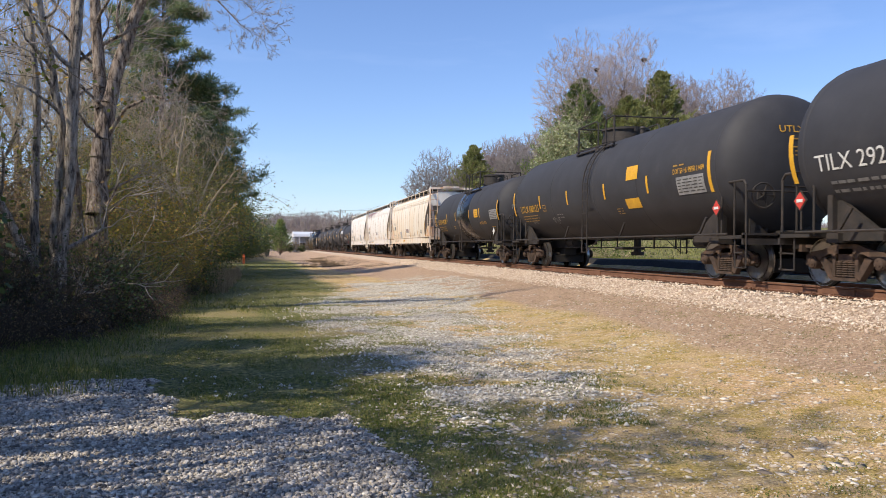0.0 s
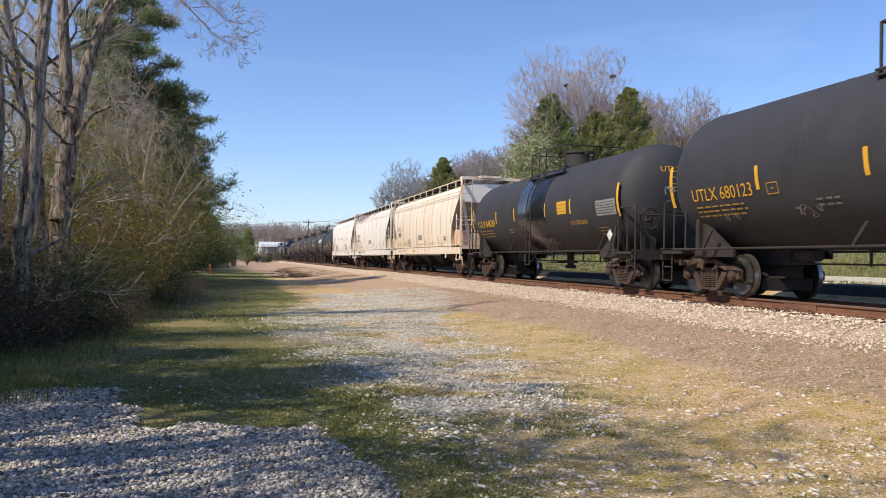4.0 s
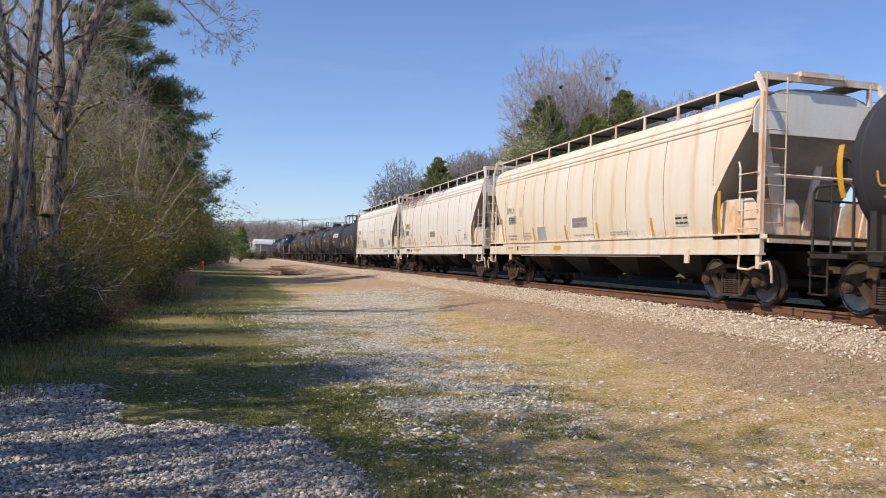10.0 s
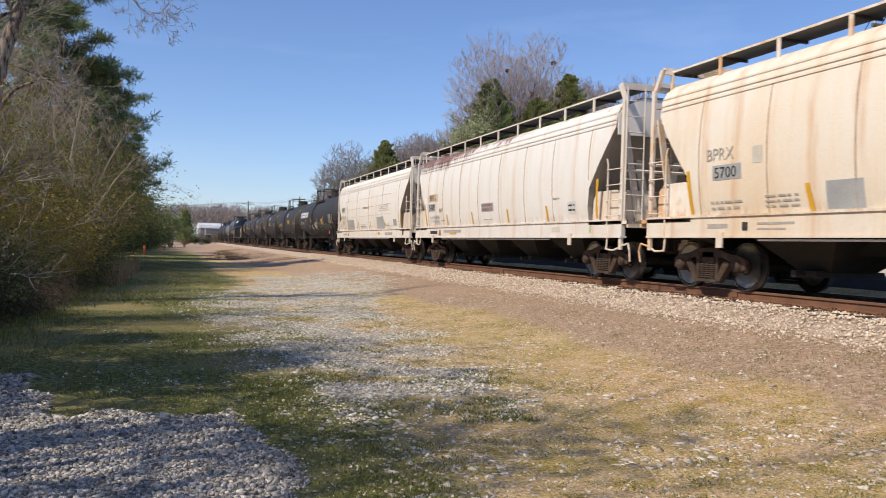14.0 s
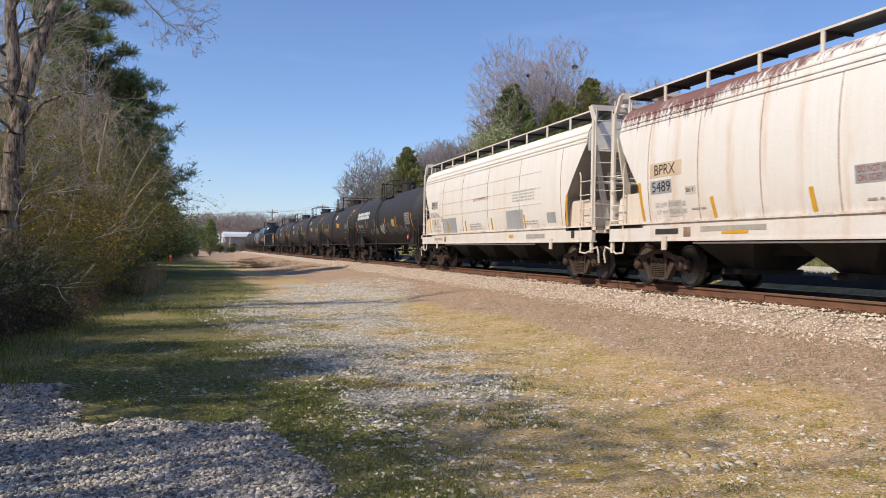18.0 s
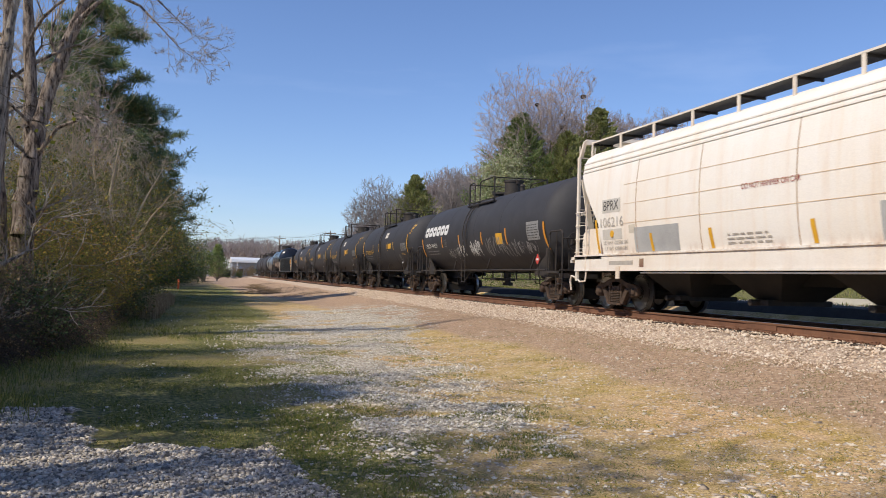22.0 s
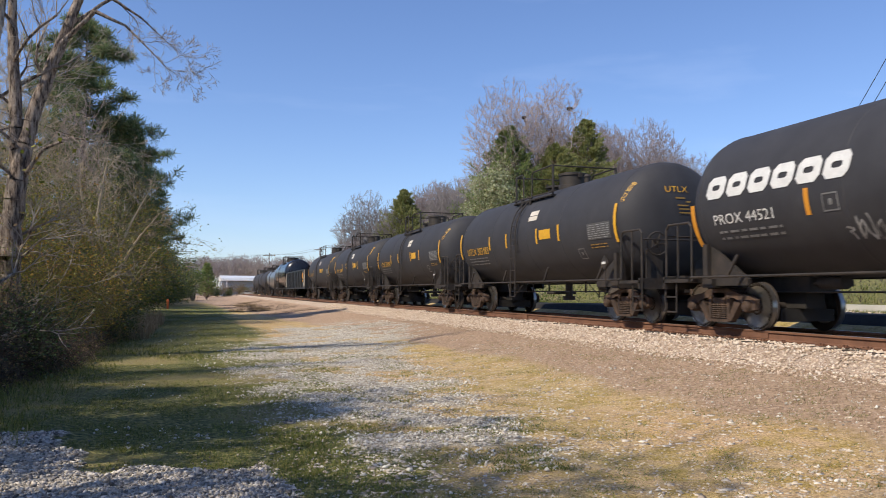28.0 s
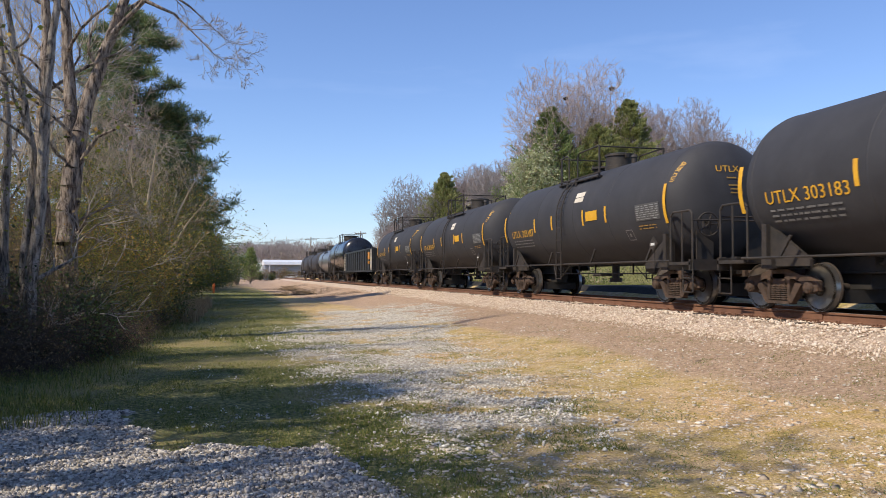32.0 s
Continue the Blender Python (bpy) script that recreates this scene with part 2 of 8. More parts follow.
    if top_rust:
        drip = noise_of(nt, 4.2, 4, 0.75, (1, 2.6, 0.05))
        patch = noise_of(nt, 0.35, 2, 0.5, (0, 1, 0))
        hi = nt.nodes.new("ShaderNodeMapRange")
        hi.inputs[1].default_value, hi.inputs[2].default_value, hi.inputs[3].default_value, hi.inputs[4].default_value = 3.1, 4.1, -0.28, 0.26
        nt.links.new(sep.outputs[2], hi.inputs[0])
        add = nt.nodes.new("ShaderNodeMath")
        nt.links.new(hi.outputs[0], add.inputs[0])
        nt.links.new(drip, add.inputs[1])
        add2 = nt.nodes.new("ShaderNodeMath")
        add2.operation = "MULTIPLY_ADD"
        add2.inputs[1].default_value, add2.inputs[2].default_value = 0.5, -0.25
        nt.links.new(patch, add2.inputs[0])
        add3 = nt.nodes.new("ShaderNodeMath")
        nt.links.new(add.outputs[0], add3.inputs[0])
        nt.links.new(add2.outputs[0], add3.inputs[1])
        # the bleeding is worst over the tail end
        tail = nt.nodes.new("ShaderNodeMapRange")
        tail.inputs[1].default_value, tail.inputs[2].default_value, tail.inputs[3].default_value, tail.inputs[4].default_value = -3.0, 5.0, -0.26, 0.02
        nt.links.new(sep.outputs[1], tail.inputs[0])
        add4 = nt.nodes.new("ShaderNodeMath")
        nt.links.new(add3.outputs[0], add4.inputs[0])
        nt.links.new(tail.outputs[0], add4.inputs[1])
        col = mix(nt, col, (0.15, 0.035, 0.022), ramp(nt, add4.outputs[0], [(0.56, (0, 0, 0)), (0.66, (top_rust,) * 3)]))
    fine = noise_of(nt, 45, 3, 0.7)
    col = mix(nt, col, ramp(nt, fine, [(0.3, (0.78, 0.78, 0.78)), (0.6, (1, 1, 1))]), 0.5, "MULTIPLY")
    nt.links.new(col, bsdf.inputs["Base Color"])
    bump(nt, bsdf, broad, 0.10, 0.03)
    return m


TAN_PAINT = hopper_paint("tan_stained_paint", (0.81, 0.76, 0.665), (0.74, 0.51, 0.265), 0.54, 0.0, (0.30, 0.19, 0.10), 0.55)
CREAM_PAINT = hopper_paint("cream_paint", (0.81, 0.785, 0.735), (0.64, 0.49, 0.33), 0.28, 0.9, (0.30, 0.17, 0.10), 0.38)
WHITE_BODY = hopper_paint("white_body_paint", (0.82, 0.79, 0.735), (0.72, 0.56, 0.38), 0.34, 0.0, (0.30, 0.19, 0.10), 0.15)
TAN_FRAME = hopper_paint("tan_frame_paint", (0.84, 0.80, 0.71), (0.62, 0.29, 0.07), 0.62, 0.0, (0.40, 0.20, 0.07), 0.0, 1.7)
END_PAINT = hopper_paint("end_paint", (0.86, 0.84, 0.78), (0.62, 0.42, 0.24), 0.22, 0.0, (0.40, 0.24, 0.10), 0.12, 0.9)
LADDER_PAINT = hopper_paint("ladder_paint", (0.80, 0.74, 0.64), (0.52, 0.21, 0.05), 0.9, 0.0, (0.40, 0.20, 0.07), 0.0, 1.9)
CREAM_FRAME = hopper_paint("cream_frame_paint", (0.79, 0.73, 0.63), (0.50, 0.27, 0.12), 0.38)
ROOF_RUST = blotched("roof_rust", [(0.3, (0.14, 0.05, 0.03)), (0.6, (0.3, 0.2, 0.13)), (0.8, (0.5, 0.44, 0.36))], 1.5, 40, 0.8)
TANK_GLOSS = blotched("tank_gloss", [(0.3, (0.010, 0.011, 0.015)), (0.7, (0.018, 0.019, 0.024))], 1.5, 50, 0.22, 0, 0.03, 0.003, None, False, 0.1)
TANK_SILVER = blotched("tank_silver_grey", [(0.3, (0.10, 0.11, 0.12)), (0.7, (0.2, 0.21, 0.22))], 1.0, 40, 0.3, 0.3)
# pale slope sheets in a darker grey, with the overhang's shade in the colour
SLOPE_SHADE = blotched("slope_sheet_shade", [(0.3, (0.24, 0.225, 0.21)), (0.7, (0.40, 0.36, 0.31))], 1.2, 30, 0.7)
SEAM_RUST = blotched("seam_rust", [(0.3, (0.30, 0.17, 0.10)), (0.7, (0.50, 0.38, 0.26))], 3, 50, 0.8)
GRATING = blotched("grating_steel", [(0.3, (0.05, 0.05, 0.05)), (0.7, (0.10, 0.10, 0.095))], 3, 90, 0.7)
# grimy underframe, its colour taken near black to hold the shade under the cars
UNDER_SHADE = blotched("underframe_grime_shade", [(0.3, (0.010, 0.009, 0.008)), (0.7, (0.028, 0.023, 0.019))], 2, 40, 0.85)
RED_PLACARD = blotched("red_placard", [(0.3, (0.50, 0.04, 0.03)), (0.7, (0.62, 0.07, 0.05))], 4, 60, 0.5)
GREY_PATCH = blotched("grey_touch_up", [(0.3, (0.34, 0.345, 0.345)), (0.7, (0.46, 0.46, 0.45))], 1.5, 40, 0.6)
PALE_PATCH = blotched("pale_touch_up", [(0.3, (0.58, 0.52, 0.42)), (0.7, (0.68, 0.63, 0.54))], 2, 40, 0.6)
BLACK_INK = blotched("black_stencil", [(0.3, (0.02, 0.02, 0.02)), (0.7, (0.06, 0.055, 0.05))], 5, 60, 0.6)
GREY_INK = blotched("grey_faded_stencil", [(0.3, (0.34, 0.31, 0.27)), (0.7, (0.50, 0.46, 0.40))], 5, 60, 0.6)
FADED_INK = blotched("faded_pale_stencil", [(0.3, (0.52, 0.49, 0.44)), (0.7, (0.62, 0.59, 0.53))], 5, 60, 0.6)
RED_INK = blotched("red_faded_stencil", [(0.3, (0.30, 0.07, 0.05)), (0.7, (0.40, 0.13, 0.10))], 5, 60, 0.6)
DIM_YELLOW = blotched("dim_yellow_stencil", [(0.3, (0.30, 0.17, 0.03)), (0.7, (0.42, 0.25, 0.05))], 5, 60, 0.6)
DIM_WHITE = blotched("dim_white_stencil", [(0.3, (0.09, 0.09, 0.09)), (0.7, (0.24, 0.24, 0.235))], 5, 60, 0.6)
DIM_PLATE = blotched("dark_data_plate", [(0.3, (0.05, 0.05, 0.05)), (0.7, (0.09, 0.09, 0.088))], 6, 60, 0.6)
PLATE_GREY = blotched("grey_data_plate", [(0.3, (0.20, 0.20, 0.20)), (0.7, (0.34, 0.34, 0.335))], 6, 60, 0.6)
TAN_PATCH = blotched("tan_touch_up", [(0.3, (0.64, 0.47, 0.30)), (0.7, (0.74, 0.59, 0.42))], 2, 40, 0.6)
SPRAY_GREY = blotched("thin_grey_spray", [(0.3, (0.13, 0.13, 0.13)), (0.7, (0.36, 0.36, 0.355))], 5, 60, 0.6)
LIME = blotched("pale_lime_cap", [(0.3, (0.40, 0.50, 0.20)), (0.7, (0.5, 0.58, 0.28))], 5, 60, 0.6)

# ---- ground ----
def smooth(a, b, v):
    k = min(1.0, max(0.0, (v - a) / (b - a)))
    return k * k * (3 - 2 * k)


def wob(x, y, s=1.0, seed=0.0):
    return noise.noise(Vector((x * s, y * s, seed)))


def ground_height(x, y):
    rise = 0.44 * smooth(4.2, 9.4, x)
    lot = 0.05 * zone_gravel(x, y)
    bank = (1.0 * smooth(18.6, 24, x) + 1.2 * smooth(22, 40, x)) * smooth(-6, 6, y)
    far = 0.75 * smooth(12.9, 13.8, x)
    return rise + far + lot + bank + 0.035 * wob(x, y, 0.45) + 0.05 * wob(x, y, 0.12, 5)


def zone_gravel(x, y):
    """The loose stone lot in the foreground and the worn stone strip beyond it."""
    w = 0.22 * wob(x, y, 0.9, 3) + 0.12 * wob(x, y, 2.6, 4)
    w += 0.12 * wob(x, y, 1.7, 6)
    edge_y = 7.72 + 2.2 * smooth(-0.8, -1.5, x + w) + 0.25 * wob(x, y, 0.8, 14) + 0.2 * wob(x, y, 2.2, 15)
    lot = smooth(0.98, 0.62, x + w - 0.10 * max(0, 6.5 - y)) * smooth(edge_y + 0.25, edge_y - 0.15, y + w)
    mid = 2.65 + 0.015 * (y - 8.5) if y < 20 else 2.82 + 0.24 * (min(y, 31) - 20)
    half = 1.35 + 0.14 * (min(y, 21) - 8.5)
    d = abs(x + 1.6 * w - mid) / max(0.3, half)
    strip = smooth(1.15, 0.35, d) * smooth(6.2, 8.4, y + 2.5 * w) * smooth(46, 30, y) * (0.25 + 0.75 * smooth(-0.25, 0.12, wob(x * 0.9, y * 1.3, 0.75, 9) + 0.4 * wob(x, y, 2.1, 10)))
    return max(lot, strip)


def zone_green(x, y):
    w = 0.9 * wob(x, y, 0.5, 11)
    if x > 14:
        return 0.75 * smooth(14.5, 16.5, x + w) * smooth(140, 60, y)
    return smooth(3.4, 1.2, x + w) * smooth(140, 60, y) * (0.55 + 0.45 * smooth(-0.3, 0.2, wob(x, y, 0.35, 13)))


def zone_dead(x, y):
    w = 0.7 * wob(x, y, 0.5, 21)
    lim = 6.6 if y < 20 else 6.6 - 0.06 * (y - 20)
    return smooth(lim - 0.9, lim + 0.5, x + w) * smooth(14, 11, x)


def ground_sheet():
    xs = [-900, -300, -120, -60, -30, -20, -14, -10, -8, -6.5, -5.4] + [-4.6 + 0.16 * i for i in range(90)] + [10.2, 11, 12, 13.5, 15, 17, 20, 24, 30, 40, 60, 100, 200, 500, 900]
    ys = [-300, -60, -20, -8, -2, 1, 2.5] + [3.6 + 0.16 * i for i in range(90)] + [18.2 + 0.4 * i for i in range(50)] + [39 + 2 * i for i in range(30)] + [102, 110, 120, 140, 170, 220, 300, 500, 1500]
    nx = len(xs)
    g = Geo()
    g.add([(x, y, ground_height(x, y)) for y in ys for x in xs], [(j * nx + i, j * nx + i + 1, (j + 1) * nx + i + 1, (j + 1) * nx + i) for j in range(len(ys) - 1) for i in range(nx - 1)], True)
    ob = solid("ground", g, ground_material(), "patchy gravel, moss and thin spring grass beside the railway", kind="structure", angle=0, tidy=False)
    col = ob.data.color_attributes.new("zones", "FLOAT_COLOR", "POINT")
    flat = []
    for x, y, z in g.v:
        flat += [zone_gravel(x, y), zone_green(x, y), zone_dead(x, y), 1.0]
    col.data.foreach_set("color", flat)
    return ob


def ground_material():
    m, nt, bsdf = material("ground_cover", 0.95)
    at = nt.nodes.new("ShaderNodeAttribute")
    at.attribute_name = "zones"
    sep = nt.nodes.new("ShaderNodeSeparateColor")
    nt.links.new(at.outputs["Color"], sep.inputs[0])
    n1 = noise_of(nt, 1.3, 6, 0.7, None, True)
    n2 = noise_of(nt, 14, 5, 0.75, None, True)
    n3 = noise_of(nt, 60, 3, 0.7, None, True)
    vor = node(nt, "ShaderNodeTexVoronoi", Scale=26.0)
    geo = nt.nodes.new("ShaderNodeNewGeometry")
    nt.links.new(geo.outputs["Position"], vor.inputs["Vector"])

    def broken(sock, lo, hi, spread):
        a = nt.nodes.new("ShaderNodeMath")
        a.operation = "MULTIPLY_ADD"
        a.inputs[1].default_value, a.inputs[2].default_value = spread, -spread / 2
        nt.links.new(n2, a.inputs[0])
        b = nt.nodes.new("ShaderNodeMath")
        nt.links.new(sock, b.inputs[0])
        nt.links.new(a.outputs[0], b.inputs[1])
        return ramp(nt, b.outputs[0], [(lo, (0, 0, 0)), (hi, (1, 1, 1))])
    n0 = noise_of(nt, 0.42, 4, 0.6, None, True)
    n4 = noise_of(nt, 2.3, 9, 0.78, None, True)
    n5 = noise_of(nt, 36, 5, 0.8, None, True)
    # thin dry moss and straw over sandy soil
    soil = ramp(nt, n5, [(0.36, (0.20, 0.145, 0.10)), (0.45, (0.52, 0.405, 0.29)), (0.54, (0.70, 0.575, 0.43)), (0.64, (0.86, 0.78, 0.65))])
    moss = ramp(nt, n5, [(0.36, (0.10, 0.082, 0.028)), (0.45, (0.33, 0.265, 0.075)), (0.54, (0.53, 0.43, 0.16)), (0.64, (0.76, 0.65, 0.40))])
    col = mix(nt, soil, moss, ramp(nt, n4, [(0.45, (0, 0, 0)), (0.58, (1, 1, 1))]))
    col = mix(nt, col, ramp(nt, n0, [(0.36, (1.0, 0.86, 0.72)), (0.62, (0.88, 0.83, 0.58))]), 1.0, "MULTIPLY")
    # bare pinkish earth showing through in patches a hand or two wide
    bare = ramp(nt, n2, [(0.34, (0.20, 0.13, 0.085)), (0.5, (0.44, 0.32, 0.225)), (0.66, (0.66, 0.53, 0.40))])
    col = mix(nt, col, bare, ramp(nt, noise_of(nt, 5.5, 6, 0.8, None, True), [(0.53, (0, 0, 0)), (0.63, (0.6, 0.6, 0.6))]))
    green = ramp(nt, n2, [(0.36, (0.03, 0.042, 0.010)), (0.48, (0.10, 0.115, 0.026)), (0.56, (0.25, 0.235, 0.075)), (0.68, (0.44, 0.37, 0.19))])
    col = mix(nt, col, green, broken(sep.outputs[1], 0.25, 0.65, 0.9))
    dead = ramp(nt, n2, [(0.32, (0.17, 0.11, 0.075)), (0.5, (0.42, 0.295, 0.21)), (0.68, (0.64, 0.49, 0.37))])
    col = mix(nt, col, dead, broken(sep.outputs[2], 0.2, 0.7, 0.7))
    stone = ramp(nt, vor.outputs["Color"], [(0.1, (0.38, 0.35, 0.305)), (0.5, (0.60, 0.56, 0.49)), (0.9, (0.80, 0.75, 0.665))])
    gaps = ramp(nt, vor.outputs["Distance"], [(0.30, (1, 1, 1)), (0.80, (0.42, 0.40, 0.37))])
    stone = mix(nt, stone, gaps, 0.8, "MULTIPLY")
    col = mix(nt, col, stone, broken(sep.outputs[0], 0.30, 0.70, 0.9))
    fine = ramp(nt, n3, [(0.3, (0.6, 0.6, 0.6)), (0.6, (1, 1, 1))])
    nt.links.new(mix(nt, mix(nt, col, (1.0, 0.955, 0.85), 0.9, "MULTIPLY"), fine, 0.42, "MULTIPLY"), bsdf.inputs["Base Color"])
    add = nt.nodes.new("ShaderNodeMath")
    nt.links.new(n5, add.inputs[0])
    nt.links.new(n3, add.inputs[1])
    bump(nt, bsdf, add.outputs[0], 0.8, 0.022)
    return m


ground = ground_sheet()


def mesh_of(name, verts, tris, mat, flat=True):
    """A mesh straight from arrays of corners and triangles (or quads)."""
    me = bpy.data.meshes.new(name)
    k = tris.shape[1]
    me.vertices.add(len(verts))
    me.vertices.foreach_set("co", np.ascontiguousarray(verts, dtype=np.float32).ravel())
    me.loops.add(len(tris) * k)
    me.loops.foreach_set("vertex_index", np.ascontiguousarray(tris, dtype=np.int32).ravel())
    me.polygons.add(len(tris))
    me.polygons.foreach_set("loop_start", np.arange(0, len(tris) * k, k, dtype=np.int32))
    if not flat:
        me.polygons.foreach_set("use_smooth", np.ones(len(tris), dtype=bool))
    me.update(calc_edges=True)
    me.validate()
    me.materials.append(mat)
    return me


OCTA_V = np.array([(1, 0, 0), (-1, 0, 0), (0, 1, 0), (0, -1, 0), (0, 0, 1), (0, 0, -1)], float)
OCTA_F = np.array([(0, 2, 4), (2, 1, 4), (1, 3, 4), (3, 0, 4), (2, 0, 5), (1, 2, 5), (3, 1, 5), (0, 3, 5)])
CUBE_V = np.array([(x, y, z) for x in (-1, 1) for y in (-1, 1) for z in (-1, 1)], float) * 0.66
CUBE_F = np.array([(0, 1, 3), (0, 3, 2), (4, 6, 7), (4, 7, 5), (0, 4, 5), (0, 5, 1), (2, 3, 7), (2, 7, 6), (0, 2, 6), (0, 6, 4), (1, 5, 7), (1, 7, 3)])


def stones(points, sizes, rng, fine=True, squash=1.0):
    """Angular crushed stones at the given points, as arrays."""
    V, F = (CUBE_V, CUBE_F) if fine else (OCTA_V, OCTA_F)
    n, k = len(points), len(V)
    ang = rng.uniform(0, 2 * np.pi, n)
    v = V[None] * rng.uniform(0.55, 1.25, (n, k, 1)) * rng.uniform(0.75, 1.2, (n, k, 3)) * np.stack([rng.uniform(0.7, 1.35, n), rng.uniform(0.6, 1.0, n), rng.uniform(0.45, 0.8, n)], 1)[:, None]
    tilt = rng.normal(0, 0.6, n)
    c, s = np.cos(tilt), np.sin(tilt)
    v = np.stack([v[..., 0], v[..., 1] * c[:, None] - v[..., 2] * s[:, None], v[..., 1] * s[:, None] + v[..., 2] * c[:, None]], -1)
    c, s = np.cos(ang), np.sin(ang)
    v = np.stack([v[..., 0] * c[:, None] - v[..., 1] * s[:, None], v[..., 0] * s[:, None] + v[..., 1] * c[:, None], v[..., 2]], -1)
    v = v * sizes[:, None, None] * np.array([1, 1, squash]) + points[:, None]
    f = F[None] + (np.arange(n) * k)[:, None, None]
    return v.reshape(-1, 3), f.reshape(-1, 3)


def island_stone(name, stops, rough=0.9):
    m, nt, bsdf = material(name, rough)
    geo = nt.nodes.new("ShaderNodeNewGeometry")
    col = ramp(nt, geo.outputs["Random Per Island"], stops)
    n = noise_of(nt, 55, 4, 0.7, None, True)
    nt.links.new(mix(nt, col, ramp(nt, n, [(0.3, (0.55, 0.54, 0.52)), (0.65, (1, 1, 1))]), 0.6, "MULTIPLY"), bsdf.inputs["Base Color"])
    bump(nt, bsdf, n, 0.4, 0.006)
    return m


GRAVEL_STONE = island_stone("crushed_grey_stone", [(0.0, (0.11, 0.10, 0.09)), (0.3, (0.33, 0.30, 0.265)), (0.7, (0.54, 0.49, 0.425)), (1.0, (0.74, 0.675, 0.585))])
WORN_STONE = island_stone("pale_worn_stone", [(0.0, (0.28, 0.245, 0.20)), (0.25, (0.58, 0.53, 0.45)), (0.7, (0.80, 0.75, 0.66)), (1.0, (0.88, 0.84, 0.76))])
FLAT_STONE = island_stone("flat_tan_stone", [(0.0, (0.26, 0.20, 0.145)), (0.3, (0.50, 0.415, 0.32)), (0.75, (0.68, 0.59, 0.475)), (1.0, (0.82, 0.74, 0.63))])
BALLAST_STONE = island_stone("pale_ballast_stone", [(0.0, (0.32, 0.23, 0.165)), (0.25, (0.60, 0.46, 0.345)), (0.7, (0.74, 0.61, 0.475)), (1.0, (0.82, 0.73, 0.62))])


def place_stones(name, label, wanted, area, density_fn, size, mat, seed, fine=True, sink=0.3, height=ground_height, squash=1.0):
    """Stones thrown over an area, kept where the density allows."""
    rng = np.random.default_rng(seed)
    x0, x1, y0, y1 = area
    pts, sz = [], []
    for x, y, p, s in zip(rng.uniform(x0, x1, wanted), y0 + (y1 - y0) * rng.uniform(0, 1, wanted) ** 1.25, rng.uniform(0, 1, wanted), rng.uniform(0, 1, wanted)):
        if p < density_fn(x, y):
            r = size[0] + (size[1] - size[0]) * s ** 2.6
            pts.append((x, y, height(x, y) + r * sink))
            sz.append(r)
    v, f = stones(np.array(pts), np.array(sz), rng, fine, squash)
    ob = new(name, mesh_of(name, v, f, mat))
    return tagged(ob, label, "gravel", kind="stuff")


def build_gravel():
    def lot(x, y):
        return 1.0 if zone_gravel(x, y) > 0.42 + 0.5 * wob(x, y, 3.1, 8) else 0.22 * zone_gravel(x, y) + 0.012
    def worn(x, y):
        if y < 8.6 and x < 1.0:
            return 0.0
        return 0.95 * smooth(0.04, 0.55, zone_gravel(x, y) + 0.35 * wob(x, y, 1.6, 33) + 0.2 * wob(x, y, 4.0, 34))
    def strewn(x, y):
        return smooth(-0.15, 0.35, wob(x, y, 0.8, 35) + 0.6 * wob(x, y, 2.5, 36)) * smooth(8.5, 4.0, x)
    place_stones("gravel", "loose grey crushed stone covering the lot", 66000, (-4.2, 1.2, 4.0, 10.6), lot, (0.008, 0.029), GRAVEL_STONE, 1)
    place_stones("gravel", "pale worn stones scattered through moss and grass", 105000, (-1.2, 8.0, 5.6, 36), worn, (0.007, 0.034), WORN_STONE, 2, False)
    place_stones("gravel", "scattered tan stones on thin dry moss", 60000, (0.6, 9.5, 4.0, 20), lambda x, y: 0.9 * (1 - 0.5 * zone_dead(x, y)) if wob(x, y, 0.7, 31) + 0.5 * wob(x, y, 2.3, 32) > 0.0 else 0.4, (0.005, 0.026), FLAT_STONE, 3, False, 0.15, squash=0.75)
    place_stones("gravel", "larger flat stones half sunk in the moss", 9000, (1.0, 9.0, 4.0, 12.5), strewn, (0.009, 0.062), FLAT_STONE, 4, True, 0.0, squash=0.45)


build_gravel()

# ---- grass ----
def island_leaf(name, stops, rough=0.7, trans=0.0):
    m, nt, bsdf = material(name, rough)
    geo = nt.nodes.new("ShaderNodeNewGeometry")
    col = ramp(nt, geo.outputs["Random Per Island"], stops)
    n = noise_of(nt, 0.8, 3, 0.6, None, True)
    col = mix(nt, col, ramp(nt, n, [(0.3, (0.6, 0.62, 0.55)), (0.7, (1, 1, 1))]), 0.7, "MULTIPLY")
    nt.links.new(col, bsdf.inputs["Base Color"])
    if trans:
        t = node(nt, "ShaderNodeBsdfTranslucent")
        nt.links.new(col, t.inputs["Color"])
        ms = nt.nodes.new("ShaderNodeMixShader")
        ms.inputs[0].default_value = trans
        nt.links.new(bsdf.outputs[0], ms.inputs[1])
        nt.links.new(t.outputs[0], ms.inputs[2])
        nt.links.new(ms.outputs[0], nt.nodes["Material Output"].inputs["Surface"])
    return m


GRASS = island_leaf("spring_grass", [(0.0, (0.07, 0.10, 0.016)), (0.5, (0.17, 0.205, 0.032)), (0.8, (0.31, 0.30, 0.065)), (1.0, (0.48, 0.39, 0.17))], 0.6, 0.3)
STRAW = island_leaf("dry_straw", [(0.0, (0.24, 0.17, 0.10)), (0.5, (0.42, 0.31, 0.19)), (1.0, (0.58, 0.47, 0.31))], 0.8, 0.15)

WEED = island_leaf("dead_weed", [(0.0, (0.06, 0.047, 0.037)), (0.6, (0.125, 0.10, 0.078)), (1.0, (0.22, 0.175, 0.13))], 0.85, 0.1)
